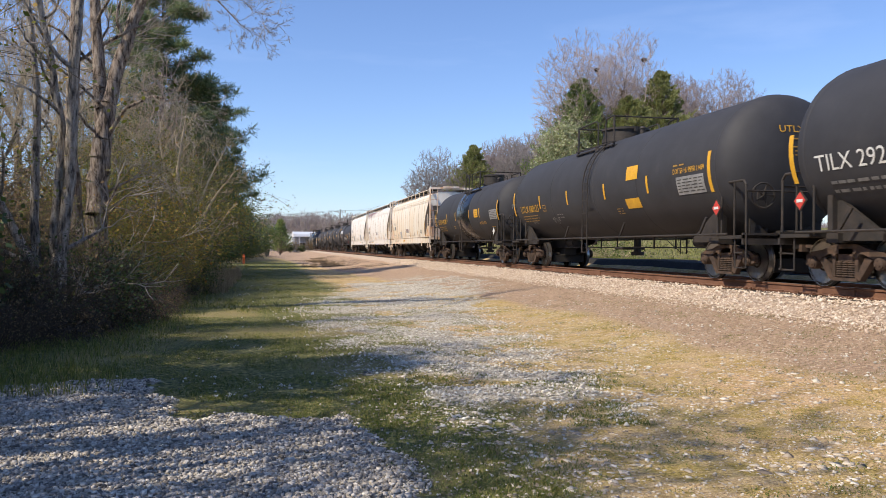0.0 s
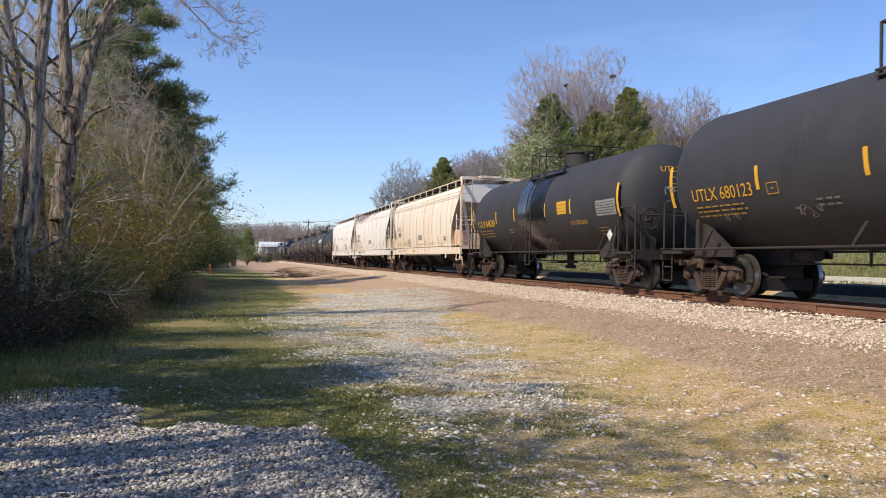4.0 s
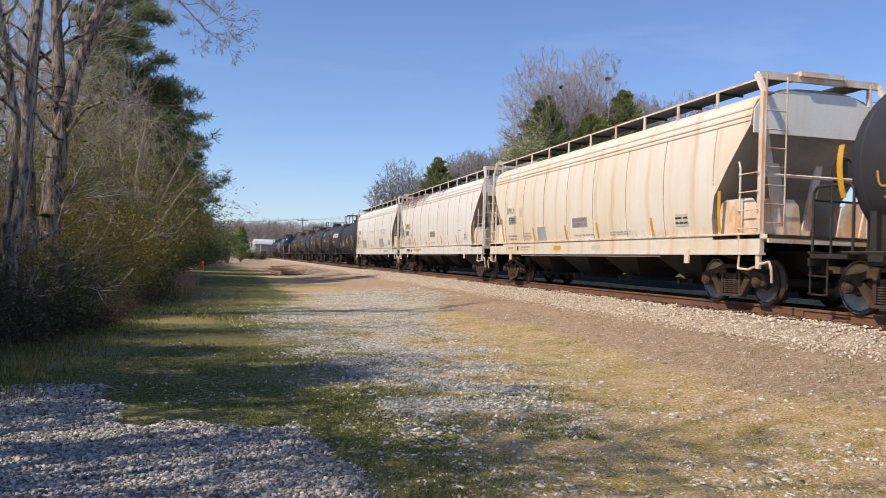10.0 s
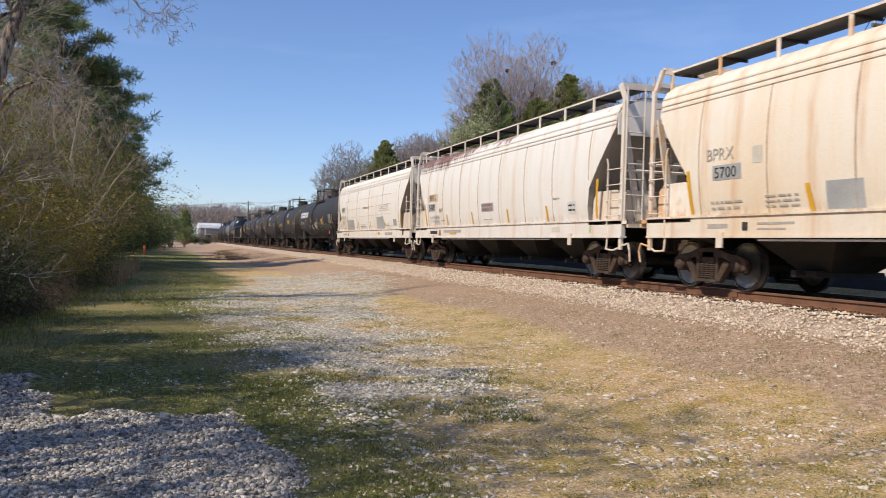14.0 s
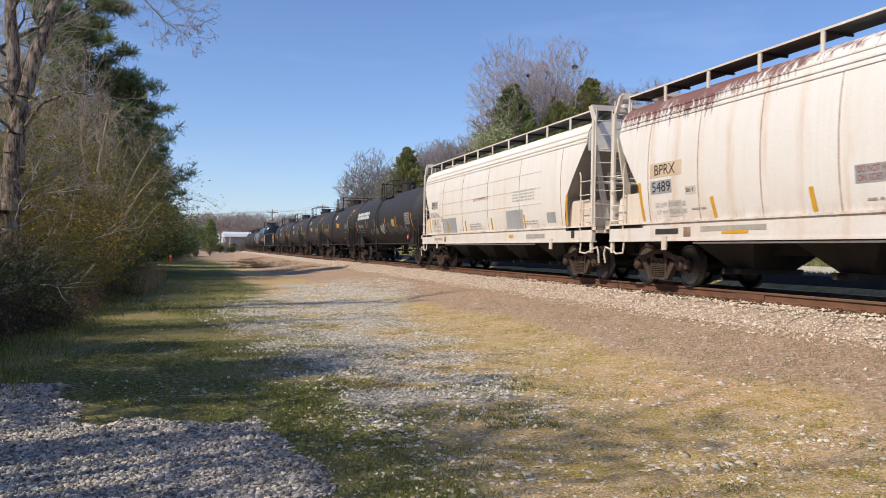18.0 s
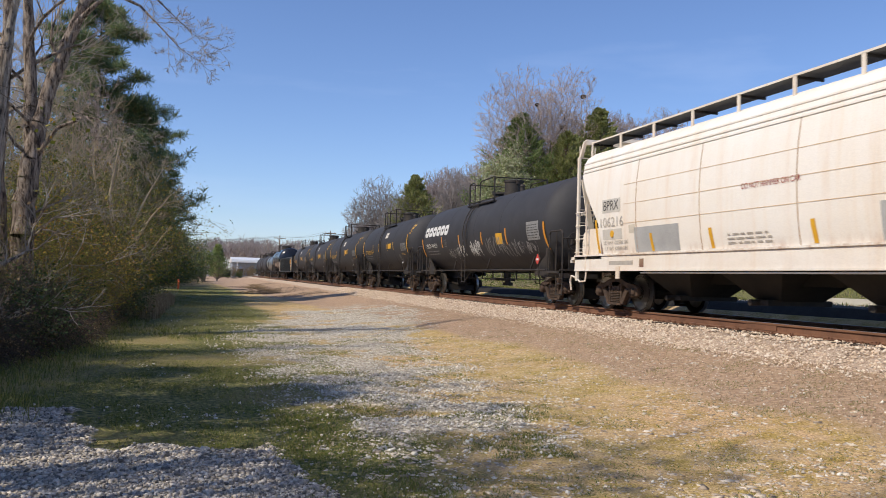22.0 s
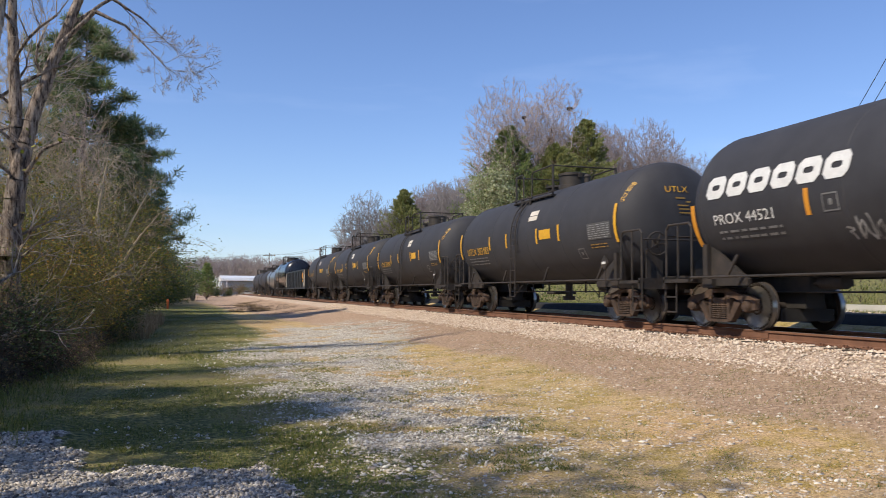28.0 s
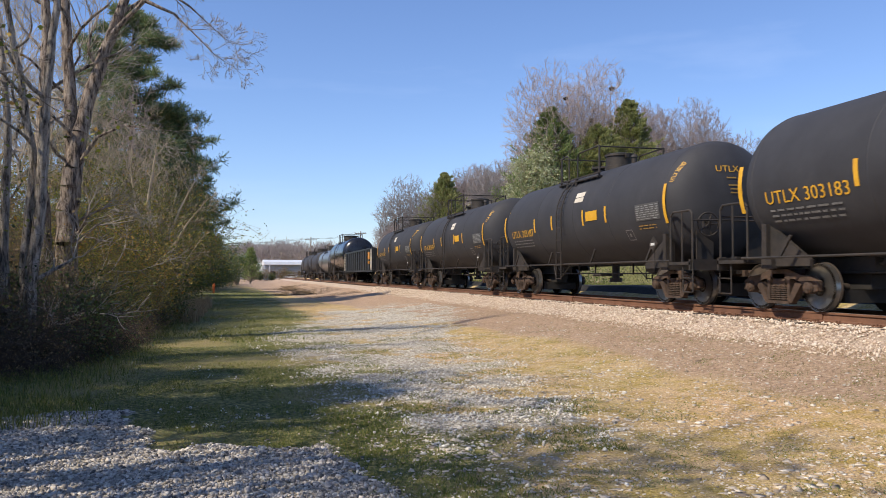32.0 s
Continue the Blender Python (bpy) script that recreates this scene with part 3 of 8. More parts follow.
MOSS = island_leaf("golden_moss", [(0.0, (0.15, 0.115, 0.03)), (0.5, (0.36, 0.275, 0.075)), (0.9, (0.52, 0.41, 0.15)), (1.0, (0.25, 0.27, 0.06))], 0.8, 0.2)


def blades(points, height, width, lean, rng):
    """Bent blades, two triangles each, as arrays."""
    n = len(points)
    a = rng.uniform(0, 2 * np.pi, n)
    b = rng.uniform(0, 2 * np.pi, n)
    h = height * rng.uniform(0.45, 1.15, n)
    side = np.stack([np.cos(a), np.sin(a), 0 * a], 1) * (width * rng.uniform(0.6, 1.2, n))[:, None]
    fall = np.stack([np.cos(b), np.sin(b), 0 * b], 1) * (h * lean * rng.uniform(0.2, 1.0, n))[:, None]
    up = np.stack([0 * h, 0 * h, h], 1)
    v = np.stack([points - side, points + side, points + up * 0.55 + fall * 0.35 + side * 0.6, points + up * 0.55 + fall * 0.35 - side * 0.6, points + up * 0.9 + fall], 1)
    f = np.array([(0, 1, 2), (0, 2, 3), (3, 2, 4)])[None] + (np.arange(n) * 5)[:, None, None]
    return v.reshape(-1, 3), f.reshape(-1, 3)


def sow(name, label, wanted, area, density_fn, height, width, lean, mat, seed, tuft=0):
    rng = np.random.default_rng(seed)
    x0, x1, y0, y1 = area
    pts = []
    for x, y, p in zip(rng.uniform(x0, x1, wanted), y0 + (y1 - y0) * rng.uniform(0, 1, wanted) ** 1.5, rng.uniform(0, 1, wanted)):
        if p < density_fn(x, y):
            for k in range(max(1, tuft)):
                dx, dy = rng.normal(0, 0.03, 2) if tuft else (0, 0)
                pts.append((x + dx, y + dy, ground_height(x + dx, y + dy) - 0.01))
    v, f = blades(np.array(pts), height, width, lean, rng)
    ob = new(name, mesh_of(name, v, f, mat, False))
    return tagged(ob, label, "grass", kind="stuff")


def build_grass():
    green = lambda x, y: zone_green(x, y) * (1 - zone_gravel(x, y)) * smooth(-0.35, 0.15, wob(x, y, 1.1, 41) + 0.4 * wob(x, y, 3.2, 42))
    sow("grass", "short green spring grass between the gravel patches", 100000, (-4.6, 3.0, 5.0, 19), green, 0.045, 0.005, 1.3, GRASS, 5, 2)
    sow("grass", "green grass along the lane", 18000, (-4.0, 2.6, 20, 85), lambda x, y: 0.9 * smooth(2.6, 0.6, x + wob(x, y, 0.4, 12)) * smooth(-0.3, 0.2, wob(x, y, 0.5, 43)), 0.10, 0.008, 0.9, GRASS, 12, 2)
    sow("grass", "lush green grass tufts at the edge of the lot", 9000, (-0.9, 2.6, 4.4, 10.0), lambda x, y: smooth(0.0, 0.3, wob(x, y, 1.4, 44)) * (1 - zone_gravel(x, y)) * smooth(2.4, 1.2, x), 0.06, 0.004, 1.3, GRASS, 6, 4)
    sow("grass", "sparse low green weeds on the mossy ground", 30000, (1.0, 9.2, 4.2, 20), lambda x, y: smooth(0.08, 0.30, wob(x, y, 1.2, 47) + 0.5 * wob(x, y, 4.0, 48)), 0.030, 0.006, 1.5, GRASS, 7, 4)
    sow("grass", "bright green tufts among the worn stones", 16000, (0.8, 5.4, 7.0, 22), lambda x, y: smooth(0.12, 0.34, wob(x, y, 0.8, 52) + 0.5 * wob(x, y, 2.6, 53)) * smooth(5.4, 3.6, x), 0.045, 0.006, 1.3, GRASS, 14, 4)
    sow("grass", "low golden moss on the stony ground", 36000, (1.0, 8.4, 4.2, 14), lambda x, y: smooth(-0.2, 0.2, wob(x, y, 0.9, 55) + 0.5 * wob(x, y, 3.0, 56)) * (1 - 0.8 * zone_dead(x, y)) * smooth(1.0, 2.0, x), 0.018, 0.004, 0.7, MOSS, 13)
    sow("grass", "short dead straw along the foot of the ballast", 16000, (5.6, 10.0, 6.0, 34), lambda x, y: 0.8 * zone_dead(x, y), 0.07, 0.004, 1.3, STRAW, 8, 2)
    sow("grass", "thin dry straw in the moss", 12000, (1.0, 8.0, 4.2, 18), lambda x, y: 0.6, 0.03, 0.0025, 1.2, STRAW, 9, 2)
    sow("grass", "longer grass in the shade of the wood's edge", 9000, (-6.0, -1.6, 9.0, 40), lambda x, y: smooth(-1.4, -2.6, x), 0.2, 0.005, 0.8, GRASS, 10, 2)
    sow("grass", "tall dead straw grass at the wood's edge", 3400, (-2.9, -1.6, 28, 44), lambda x, y: smooth(-0.1, 0.3, wob(x, y, 0.5, 51)), 0.8, 0.008, 0.5, STRAW, 11, 3)


build_grass()

# ---- track ----
SLEEPER_WOOD = blotched("creosoted_wood", [(0.3, (0.035, 0.026, 0.020)), (0.7, (0.10, 0.075, 0.055))], 3, 50, 0.9, 0, 0.4, 0.01, (6, 1, 1))


def ballast_height(x, y):
    d = abs(x - TRACK)
    top = RAIL - 0.22
    foot = 0.30
    return max(foot - 0.3, top - max(0.0, d - 1.55) * 0.52 + 0.03 * wob(x, y, 1.5, 61))


# ballast darkened in its colour for the shade beneath the train
SHADED_STONE = island_stone("shaded_ballast_stone", [(0.0, (0.05, 0.042, 0.035)), (0.5, (0.12, 0.10, 0.082)), (1.0, (0.22, 0.185, 0.15))])


def build_track():
    bed = blotched("ballast_bed_stone", [(0.3, (0.27, 0.195, 0.145)), (0.5, (0.50, 0.385, 0.29)), (0.7, (0.66, 0.54, 0.42))], 22, 60, 0.95, 0, 0.8, 0.04, None, True)
    xs = [TRACK + d for d in (-3.4, -3.0, -2.6, -2.2, -1.9, -1.6, -1.3, -0.9, -0.4, 0, 0.4, 0.9, 1.3, 1.7, 2.2, 2.8, 3.4)]
    ys = [-90, -40, -10, 0] + [3 + 0.5 * k for k in range(100)] + [55 + 3 * k for k in range(40)] + [185, 220, 300, 450, 700]
    g = Geo()
    nx = len(xs)
    g.add([(x, y, ballast_height(x, y)) for y in ys for x in xs], [(j * nx + i, j * nx + i + 1, (j + 1) * nx + i + 1, (j + 1) * nx + i) for j in range(len(ys) - 1) for i in range(nx - 1)], True)
    solid("ballast", g, bed, "pale crushed stone ballast bed under the track", kind="structure", angle=0, tidy=False)
    place_stones("gravel", "pale pinkish ballast stones on the bed's shoulder", 42000, (TRACK - 2.75, TRACK - 0.72, 5, 62), lambda x, y: 1.0 if ballast_height(x, y) > ground_height(x, y) - 0.05 else 0.2, (0.022, 0.055), BALLAST_STONE, 21, False, 0.25, lambda x, y: max(ballast_height(x, y), ground_height(x, y)))
    place_stones("gravel", "ballast stones between the rails", 9000, (TRACK - 0.68, TRACK + 2.2, 6, 45), lambda x, y: 1.0, (0.024, 0.05), SHADED_STONE, 22, False, 0.2, ballast_height)
    track = thing("railway_track", "rusty steel railway track on dark wooden sleepers", "railway track", kind="structure")
    prof = [(-0.076, -0.178), (-0.076, -0.163), (-0.012, -0.145), (-0.010, -0.05), (-0.036, -0.038), (-0.037, -0.006), (-0.030, 0.0), (0.030, 0.0), (0.037, -0.006), (0.036, -0.038), (0.010, -0.05), (0.012, -0.145), (0.076, -0.163), (0.076, -0.178)]
    for s in (-1, 1):
        rail = part("rail", Geo().plate([(TRACK + s * 0.757 + x, RAIL + z) for x, z in prof], 1, -90, 700), RAIL_RUST, track, "rust-brown steel rail with a polished head")
        part("rail_head", Geo().box(TRACK + s * 0.757 - 0.028, TRACK + s * 0.757 + 0.028, -90, 700, RAIL - 0.001, RAIL + 0.003), BRIGHT_STEEL, rail)
        for y in (13.6, 25.5, 37.4):
            part("joint_bar", Geo().box(TRACK + s * 0.757 - 0.045, TRACK + s * 0.757 + 0.045, y - 0.45, y + 0.45, RAIL - 0.145, RAIL - 0.045), RAIL_RUST, rail)
    # sleepers: the near ones one by one, the far ones together
    rnd = random.Random(4)
    me = Geo().box(-1.3, 1.3, -0.115, 0.115, -0.17, 0.0).mesh("sleeper", SLEEPER_WOOD)
    plate = Geo()
    for s in (-1, 1):
        plate.box(s * 0.757 - 0.18, s * 0.757 + 0.18, -0.09, 0.09, 0.0, 0.016)
        for d in (-0.11, 0.11):
            plate.box(s * 0.757 + d - 0.018, s * 0.757 + d + 0.018, -0.05, -0.015, 0.016, 0.045).box(s * 0.757 + d - 0.018, s * 0.757 + d + 0.018, 0.02, 0.055, 0.016, 0.045)
        for d in (-0.16, 0.16):
            plate.box(s * 0.757 - 0.10, s * 0.757 + 0.10, d - 0.02, d + 0.02, -0.03, 0.03)
    pm = plate.mesh("tie_plate", RAIL_RUST)
    for k in range(150):
        y = 4 + 0.51 * k
        sl = part("sleeper", me, None, track)
        sl.location = (TRACK + rnd.uniform(-0.05, 0.05), y + rnd.uniform(-0.02, 0.02), RAIL - 0.19 + rnd.uniform(-0.006, 0.006))
        sl.rotation_euler = (0, 0, rnd.uniform(-0.012, 0.012))
        part("tie_plate", pm, None, sl)
    g = Geo()
    for k in range(500):
        y = 4 + 0.51 * (150 + k)
        g.box(TRACK - 1.3, TRACK + 1.3, y - 0.115, y + 0.115, RAIL - 0.36, RAIL - 0.19)
    rest = part("far_sleepers", g, SLEEPER_WOOD, track)
    rest["kind"] = "stuff"


build_track()

# ---- railway cars: local y runs along the track towards the tail, z up from the rail head, -x faces the gravel ----
def text_mesh(words, height, mat, put, width=None):
    """Lettering as a mesh; put(u, v) gives the place of a point u along and v up the words."""
    cu = bpy.data.curves.new("words", "FONT")
    cu.body, cu.size, cu.resolution_u = words, 1.0, 3
    ob = bpy.data.objects.new("words", cu)
    scene.collection.objects.link(ob)
    bpy.context.view_layer.update()
    me = bpy.data.meshes.new_from_object(ob.evaluated_get(bpy.context.evaluated_depsgraph_get()))
    bpy.data.objects.remove(ob)
    co = np.zeros(len(me.vertices) * 3)
    me.vertices.foreach_get("co", co)
    co = co.reshape(-1, 3)
    lo, hi = co.min(0), co.max(0)
    k = height / (hi[1] - lo[1])
    kx = k if width is None else width / (hi[0] - lo[0])
    for v in me.vertices:
        v.co = put((v.co.x - lo[0]) * kx, (v.co.y - lo[1]) * k)
    me.materials.clear()
    me.materials.append(mat)
    return me


def on_tank(R, zc, y0, z0, slant=0.0):
    """Maps words onto the tank's near side; they read towards -y."""
    a0 = math.asin((z0 - zc) / R)

    def put(u, v):
        a = a0 + v / R
        return Vector((-(R + 0.012) * math.cos(a), y0 - u - slant * v, zc + (R + 0.012) * math.sin(a)))
    return put


def head_depth(r, R):
    """How far the dished head stands back from its outermost point, at radius r."""
    c = min(1.0, (r / R) ** (1 / 0.85))
    return 0.72 * (1 - math.sqrt(1 - c * c))


def on_head(R, zc, shell, x0, z0):
    """Maps words onto the dished near head; they read towards +x."""
    def put(u, v):
        x, z = x0 + u, z0 + v
        return Vector((x, -shell - 0.014 + head_depth(math.hypot(x, z - zc), R), z))
    return put


def head_marks(car, R, zc, shell):
    part("lettering", text_mesh("UTLX", 0.15, YELLOW, on_head(R, zc, shell, -0.45, zc + 0.66), 0.60), None, car)
    for k, (a, b) in enumerate(((-0.2, 0.05), (0.08, 0.20), (-0.16, 0.14), (-0.12, 0.16), (-0.12, 0.20))):
        put = on_head(R, zc, shell, a, zc + 0.50 - 0.09 * k)
        n = 6
        g = Geo()
        g.add([put((b - a) * i / n, h) for h in (0, 0.032) for i in range(n + 1)], [(i, i + 1, n + 2 + i, n + 1 + i) for i in range(n)])
        part("stencil_line", g, DIM_YELLOW, car)


def tank_patch(R, zc, y0, y1, z0, z1, lift=0.008, steps=5, lean=0.0):
    """A painted stripe or decal that follows the tank's curve."""
    g = Geo()
    a0, a1 = math.asin((z0 - zc) / R), math.asin((z1 - zc) / R)
    vs = []
    for k in range(steps + 1):
        a = a0 + (a1 - a0) * k / steps
        for y in (y0, y1):
            vs.append((-(R + lift) * math.cos(a), y + lean * k / steps, zc + (R + lift) * math.sin(a)))
    return g.add(vs, [(2 * k, 2 * k + 1, 2 * k + 3, 2 * k + 2) for k in range(steps)], True)


def bars(put_patch, y0, y1, z0, z1, rows, fill=0.55, seed=1):
    """Unreadable small lettering: rows of short plain bars."""
    rnd = random.Random(seed)
    g = Geo()
    h = (z1 - z0) / rows
    for r in range(rows):
        y = y0
        while y > y1 + 0.06:
            w = rnd.uniform(0.08, 0.28)
            e = max(y1, y - w)
            q = put_patch(e, y, z0 + r * h + h * 0.2, z0 + r * h + h * (0.2 + fill))
            g.add(q.v, q.f, True)
            y = e - rnd.uniform(0.03, 0.09)
    return g


# -- the truck under each car's end, one set of meshes for all --
def side_frame_geo(s):
    g = Geo()
    top = [(-1.12, 0.40), (-1.12, 0.58), (-0.95, 0.66), (-0.62, 0.70), (-0.30, 0.80), (0.30, 0.80), (0.62, 0.70), (0.95, 0.66), (1.12, 0.58), (1.12, 0.40), (0.92, 0.36),
           (0.72, 0.52), (0.46, 0.62), (0.30, 0.62), (0.36, 0.24), (0.24, 0.16), (-0.24, 0.16), (-0.36, 0.24), (-0.30, 0.62), (-0.46, 0.62), (-0.72, 0.52), (-0.92, 0.36)]
    n = len(top)
    x0, x1 = s * 0.96, s * 1.06
    vs = [(x0, y, z) for y, z in top] + [(x1, y, z) for y, z in top]
    fs = [(i, (i + 1) % n, n + (i + 1) % n, n + i) for i in range(n)]
    for q in ((0, 1, 2, 21), (21, 2, 3, 20), (20, 3, 4, 19), (4, 5, 12, 19), (12, 5, 6, 11), (11, 6, 7, 10), (10, 7, 8, 9)):
        fs += [q[::-1], tuple(n + i for i in q)]
    g.add(vs, fs)
    # tension members down to the spring seat, and the bolster opening's columns
    for d in (-1, 1):
        g.plate([(d * 0.70, 0.52), (d * 0.52, 0.56), (d * 0.28, 0.17), (d * 0.40, 0.15)], 0, s * 0.95, s * 1.08)
        g.box(s * 0.95, s * 1.07, d * 0.30 - 0.04, d * 0.30 + 0.04, 0.2, 0.68)
    g.box(s * 0.90, s * 1.10, -0.34, 0.34, 0.13, 0.19)
    for d in (-1, 1):
        g.rod((s * 0.94, d * 0.889, 0.457), (s * 1.09, d * 0.889, 0.457), 0.125, seg=14)
    return g


def truck_meshes():
    frame_l, frame_r = side_frame_geo(-1), side_frame_geo(1)
    springs = {}
    for s in (-1, 1):
        g = Geo()
        for k in range(7):
            g.lathe([(-0.018, 0.060), (-0.006, 0.075), (0.006, 0.075), (0.018, 0.060)], "Z", 8, (s * 1.03, -0.16, 0.22 + 0.042 * k))
            g.lathe([(-0.018, 0.060), (-0.006, 0.075), (0.006, 0.075), (0.018, 0.060)], "Z", 8, (s * 1.03, 0.0, 0.22 + 0.042 * k))
            g.lathe([(-0.018, 0.060), (-0.006, 0.075), (0.006, 0.075), (0.018, 0.060)], "Z", 8, (s * 1.03, 0.16, 0.22 + 0.042 * k))
        springs[s] = g.mesh("spring_pack", TRUCK_RUST)
    bolster = Geo().box(-1.06, 1.06, -0.19, 0.19, 0.50, 0.72).box(-0.35, 0.35, -0.24, 0.24, 0.6, 0.86)
    wheels = Geo()
    wheels.rod((-1.0, 0, 0), (1.0, 0, 0), 0.085, seg=12)
    for s in (-1, 1):
        prof = [(0.0, 0.12), (0.10, 0.13), (0.06, 0.20), (0.045, 0.34), (0.08, 0.40), (0.08, 0.452), (-0.02, 0.457), (-0.045, 0.482), (-0.055, 0.48), (-0.055, 0.39), (-0.02, 0.33), (0.0, 0.2)]
        wheels.lathe([(s * (0.757 + d), r) for d, r in prof], "X", 28)
    tread = Geo()
    for s in (-1, 1):
        tread.lathe([(s * (0.757 + 0.080), 0.452), (s * (0.757 + 0.083), 0.459), (s * (0.757 - 0.018), 0.4625), (s * (0.757 - 0.022), 0.457)], "X", 28)
    cap = {}
    for s in (-1, 1):
        g = Geo().lathe([(s * 1.085, 0.115), (s * 1.12, 0.105), (s * 1.135, 0.06), (s * 1.14, 0.02)], "X", 14)
        for k in range(3):
            a = math.pi * (0.5 + 2 * k / 3)
            g.rod((s * 1.12, 0.06 * math.cos(a), 0.06 * math.sin(a)), (s * 1.15, 0.06 * math.cos(a), 0.06 * math.sin(a)), 0.018, seg=6)
        cap[s] = g.mesh("bearing_cap", TRUCK_RUST)
    brake = Geo().rod((-0.9, -0.32, 0.36), (0.9, -0.32, 0.36), 0.05).rod((-0.9, 0.32, 0.36), (0.9, 0.32, 0.36), 0.05)
    for sx in (-1, 1):
        for sy in (-1, 1):
            brake.box(sx * 0.75 - 0.05, sx * 0.75 + 0.05, sy * 0.37 - 0.035, sy * 0.37 + 0.035, 0.24, 0.56)
    return dict(left=frame_l.mesh("side_frame", TRUCK_RUST), right=frame_r.mesh("side_frame", TRUCK_RUST), springs=springs, bolster=bolster.mesh("truck", TRUCK_RUST),
                wheels=wheels.mesh("wheelset", WHEEL_STEEL), tread=tread.mesh("tread", BRIGHT_STEEL), cap=cap, brake=brake.mesh("brake_beam", GEAR_BLACK))


TRUCK = truck_meshes()
WHEELSETS = []
CARS = []


def add_truck(car, y):
    t = part("truck", TRUCK["bolster"], None, car, "rust-brown cast steel truck", (0, y, 0))
    part("side_frame", TRUCK["left"], None, t)
    part("side_frame", TRUCK["right"], None, t)
    for s in (-1, 1):
        part("spring_pack", TRUCK["springs"][s], None, t)["kind"] = "stuff"
        for d in (-0.889, 0.889):
            part("bearing_cap", TRUCK["cap"][s], None, t, "", (0, d, 0.457))
    part("brake_beam", TRUCK["brake"], None, t)
    for d in (-0.889, 0.889):
        w = part("wheelset", TRUCK["both"], None, t, "worn steel wheelset with bright treads", (0, d, 0.457))
        WHEELSETS.append((w, d))


def joined(a, b, name):
    """Two meshes as one, with their own materials."""
    bm = bmesh.new()
    bm.from_mesh(a)
    n = len(bm.faces)
    bm.from_mesh(b)
    bm.faces.ensure_lookup_table()
    for f in bm.faces[n:]:
        f.material_index = 1
    me = bpy.data.meshes.new(name)
    bm.to_mesh(me)
    bm.free()
    me.materials.append(a.materials[0])
    me.materials.append(b.materials[0])
    return me


TRUCK["both"] = joined(TRUCK["wheels"], TRUCK["tread"], "wheelset")


def coupler_geo(y, d):
    """Drawbar, knuckle and striker at one end; d is +1 or -1."""
    g = Geo()
    g.box(-0.16, 0.16, y - d * 1.1, y - d * 0.45, 0.66, 0.98)
    g.box(-0.07, 0.07, y - d * 0.5, y - d * 0.08, 0.74, 0.90)
    g.box(-0.17, 0.12, y - d * 0.16, y + d * 0.03, 0.68, 0.98)
    g.rod((0.09, y, 0.66), (0.09, y, 1.0), 0.06)
    g.pipe([(0.25, y - d * 0.5, 0.8), (0.28, y - d * 0.25, 0.55), (0.2, y, 0.45)], 0.028)
    return g


def ladder_geo(x, y0, y1, z0, z1, step=0.3, r=0.014):
    g = Geo()
    g.rod((x, y0, z0), (x, y0, z1), r * 1.3).rod((x, y1, z0), (x, y1, z1), r * 1.3)
    z = z0 + step * 0.6
    while z < z1:
        g.rod((x, y0, z), (x, y1, z), r)
        z += step
    return g


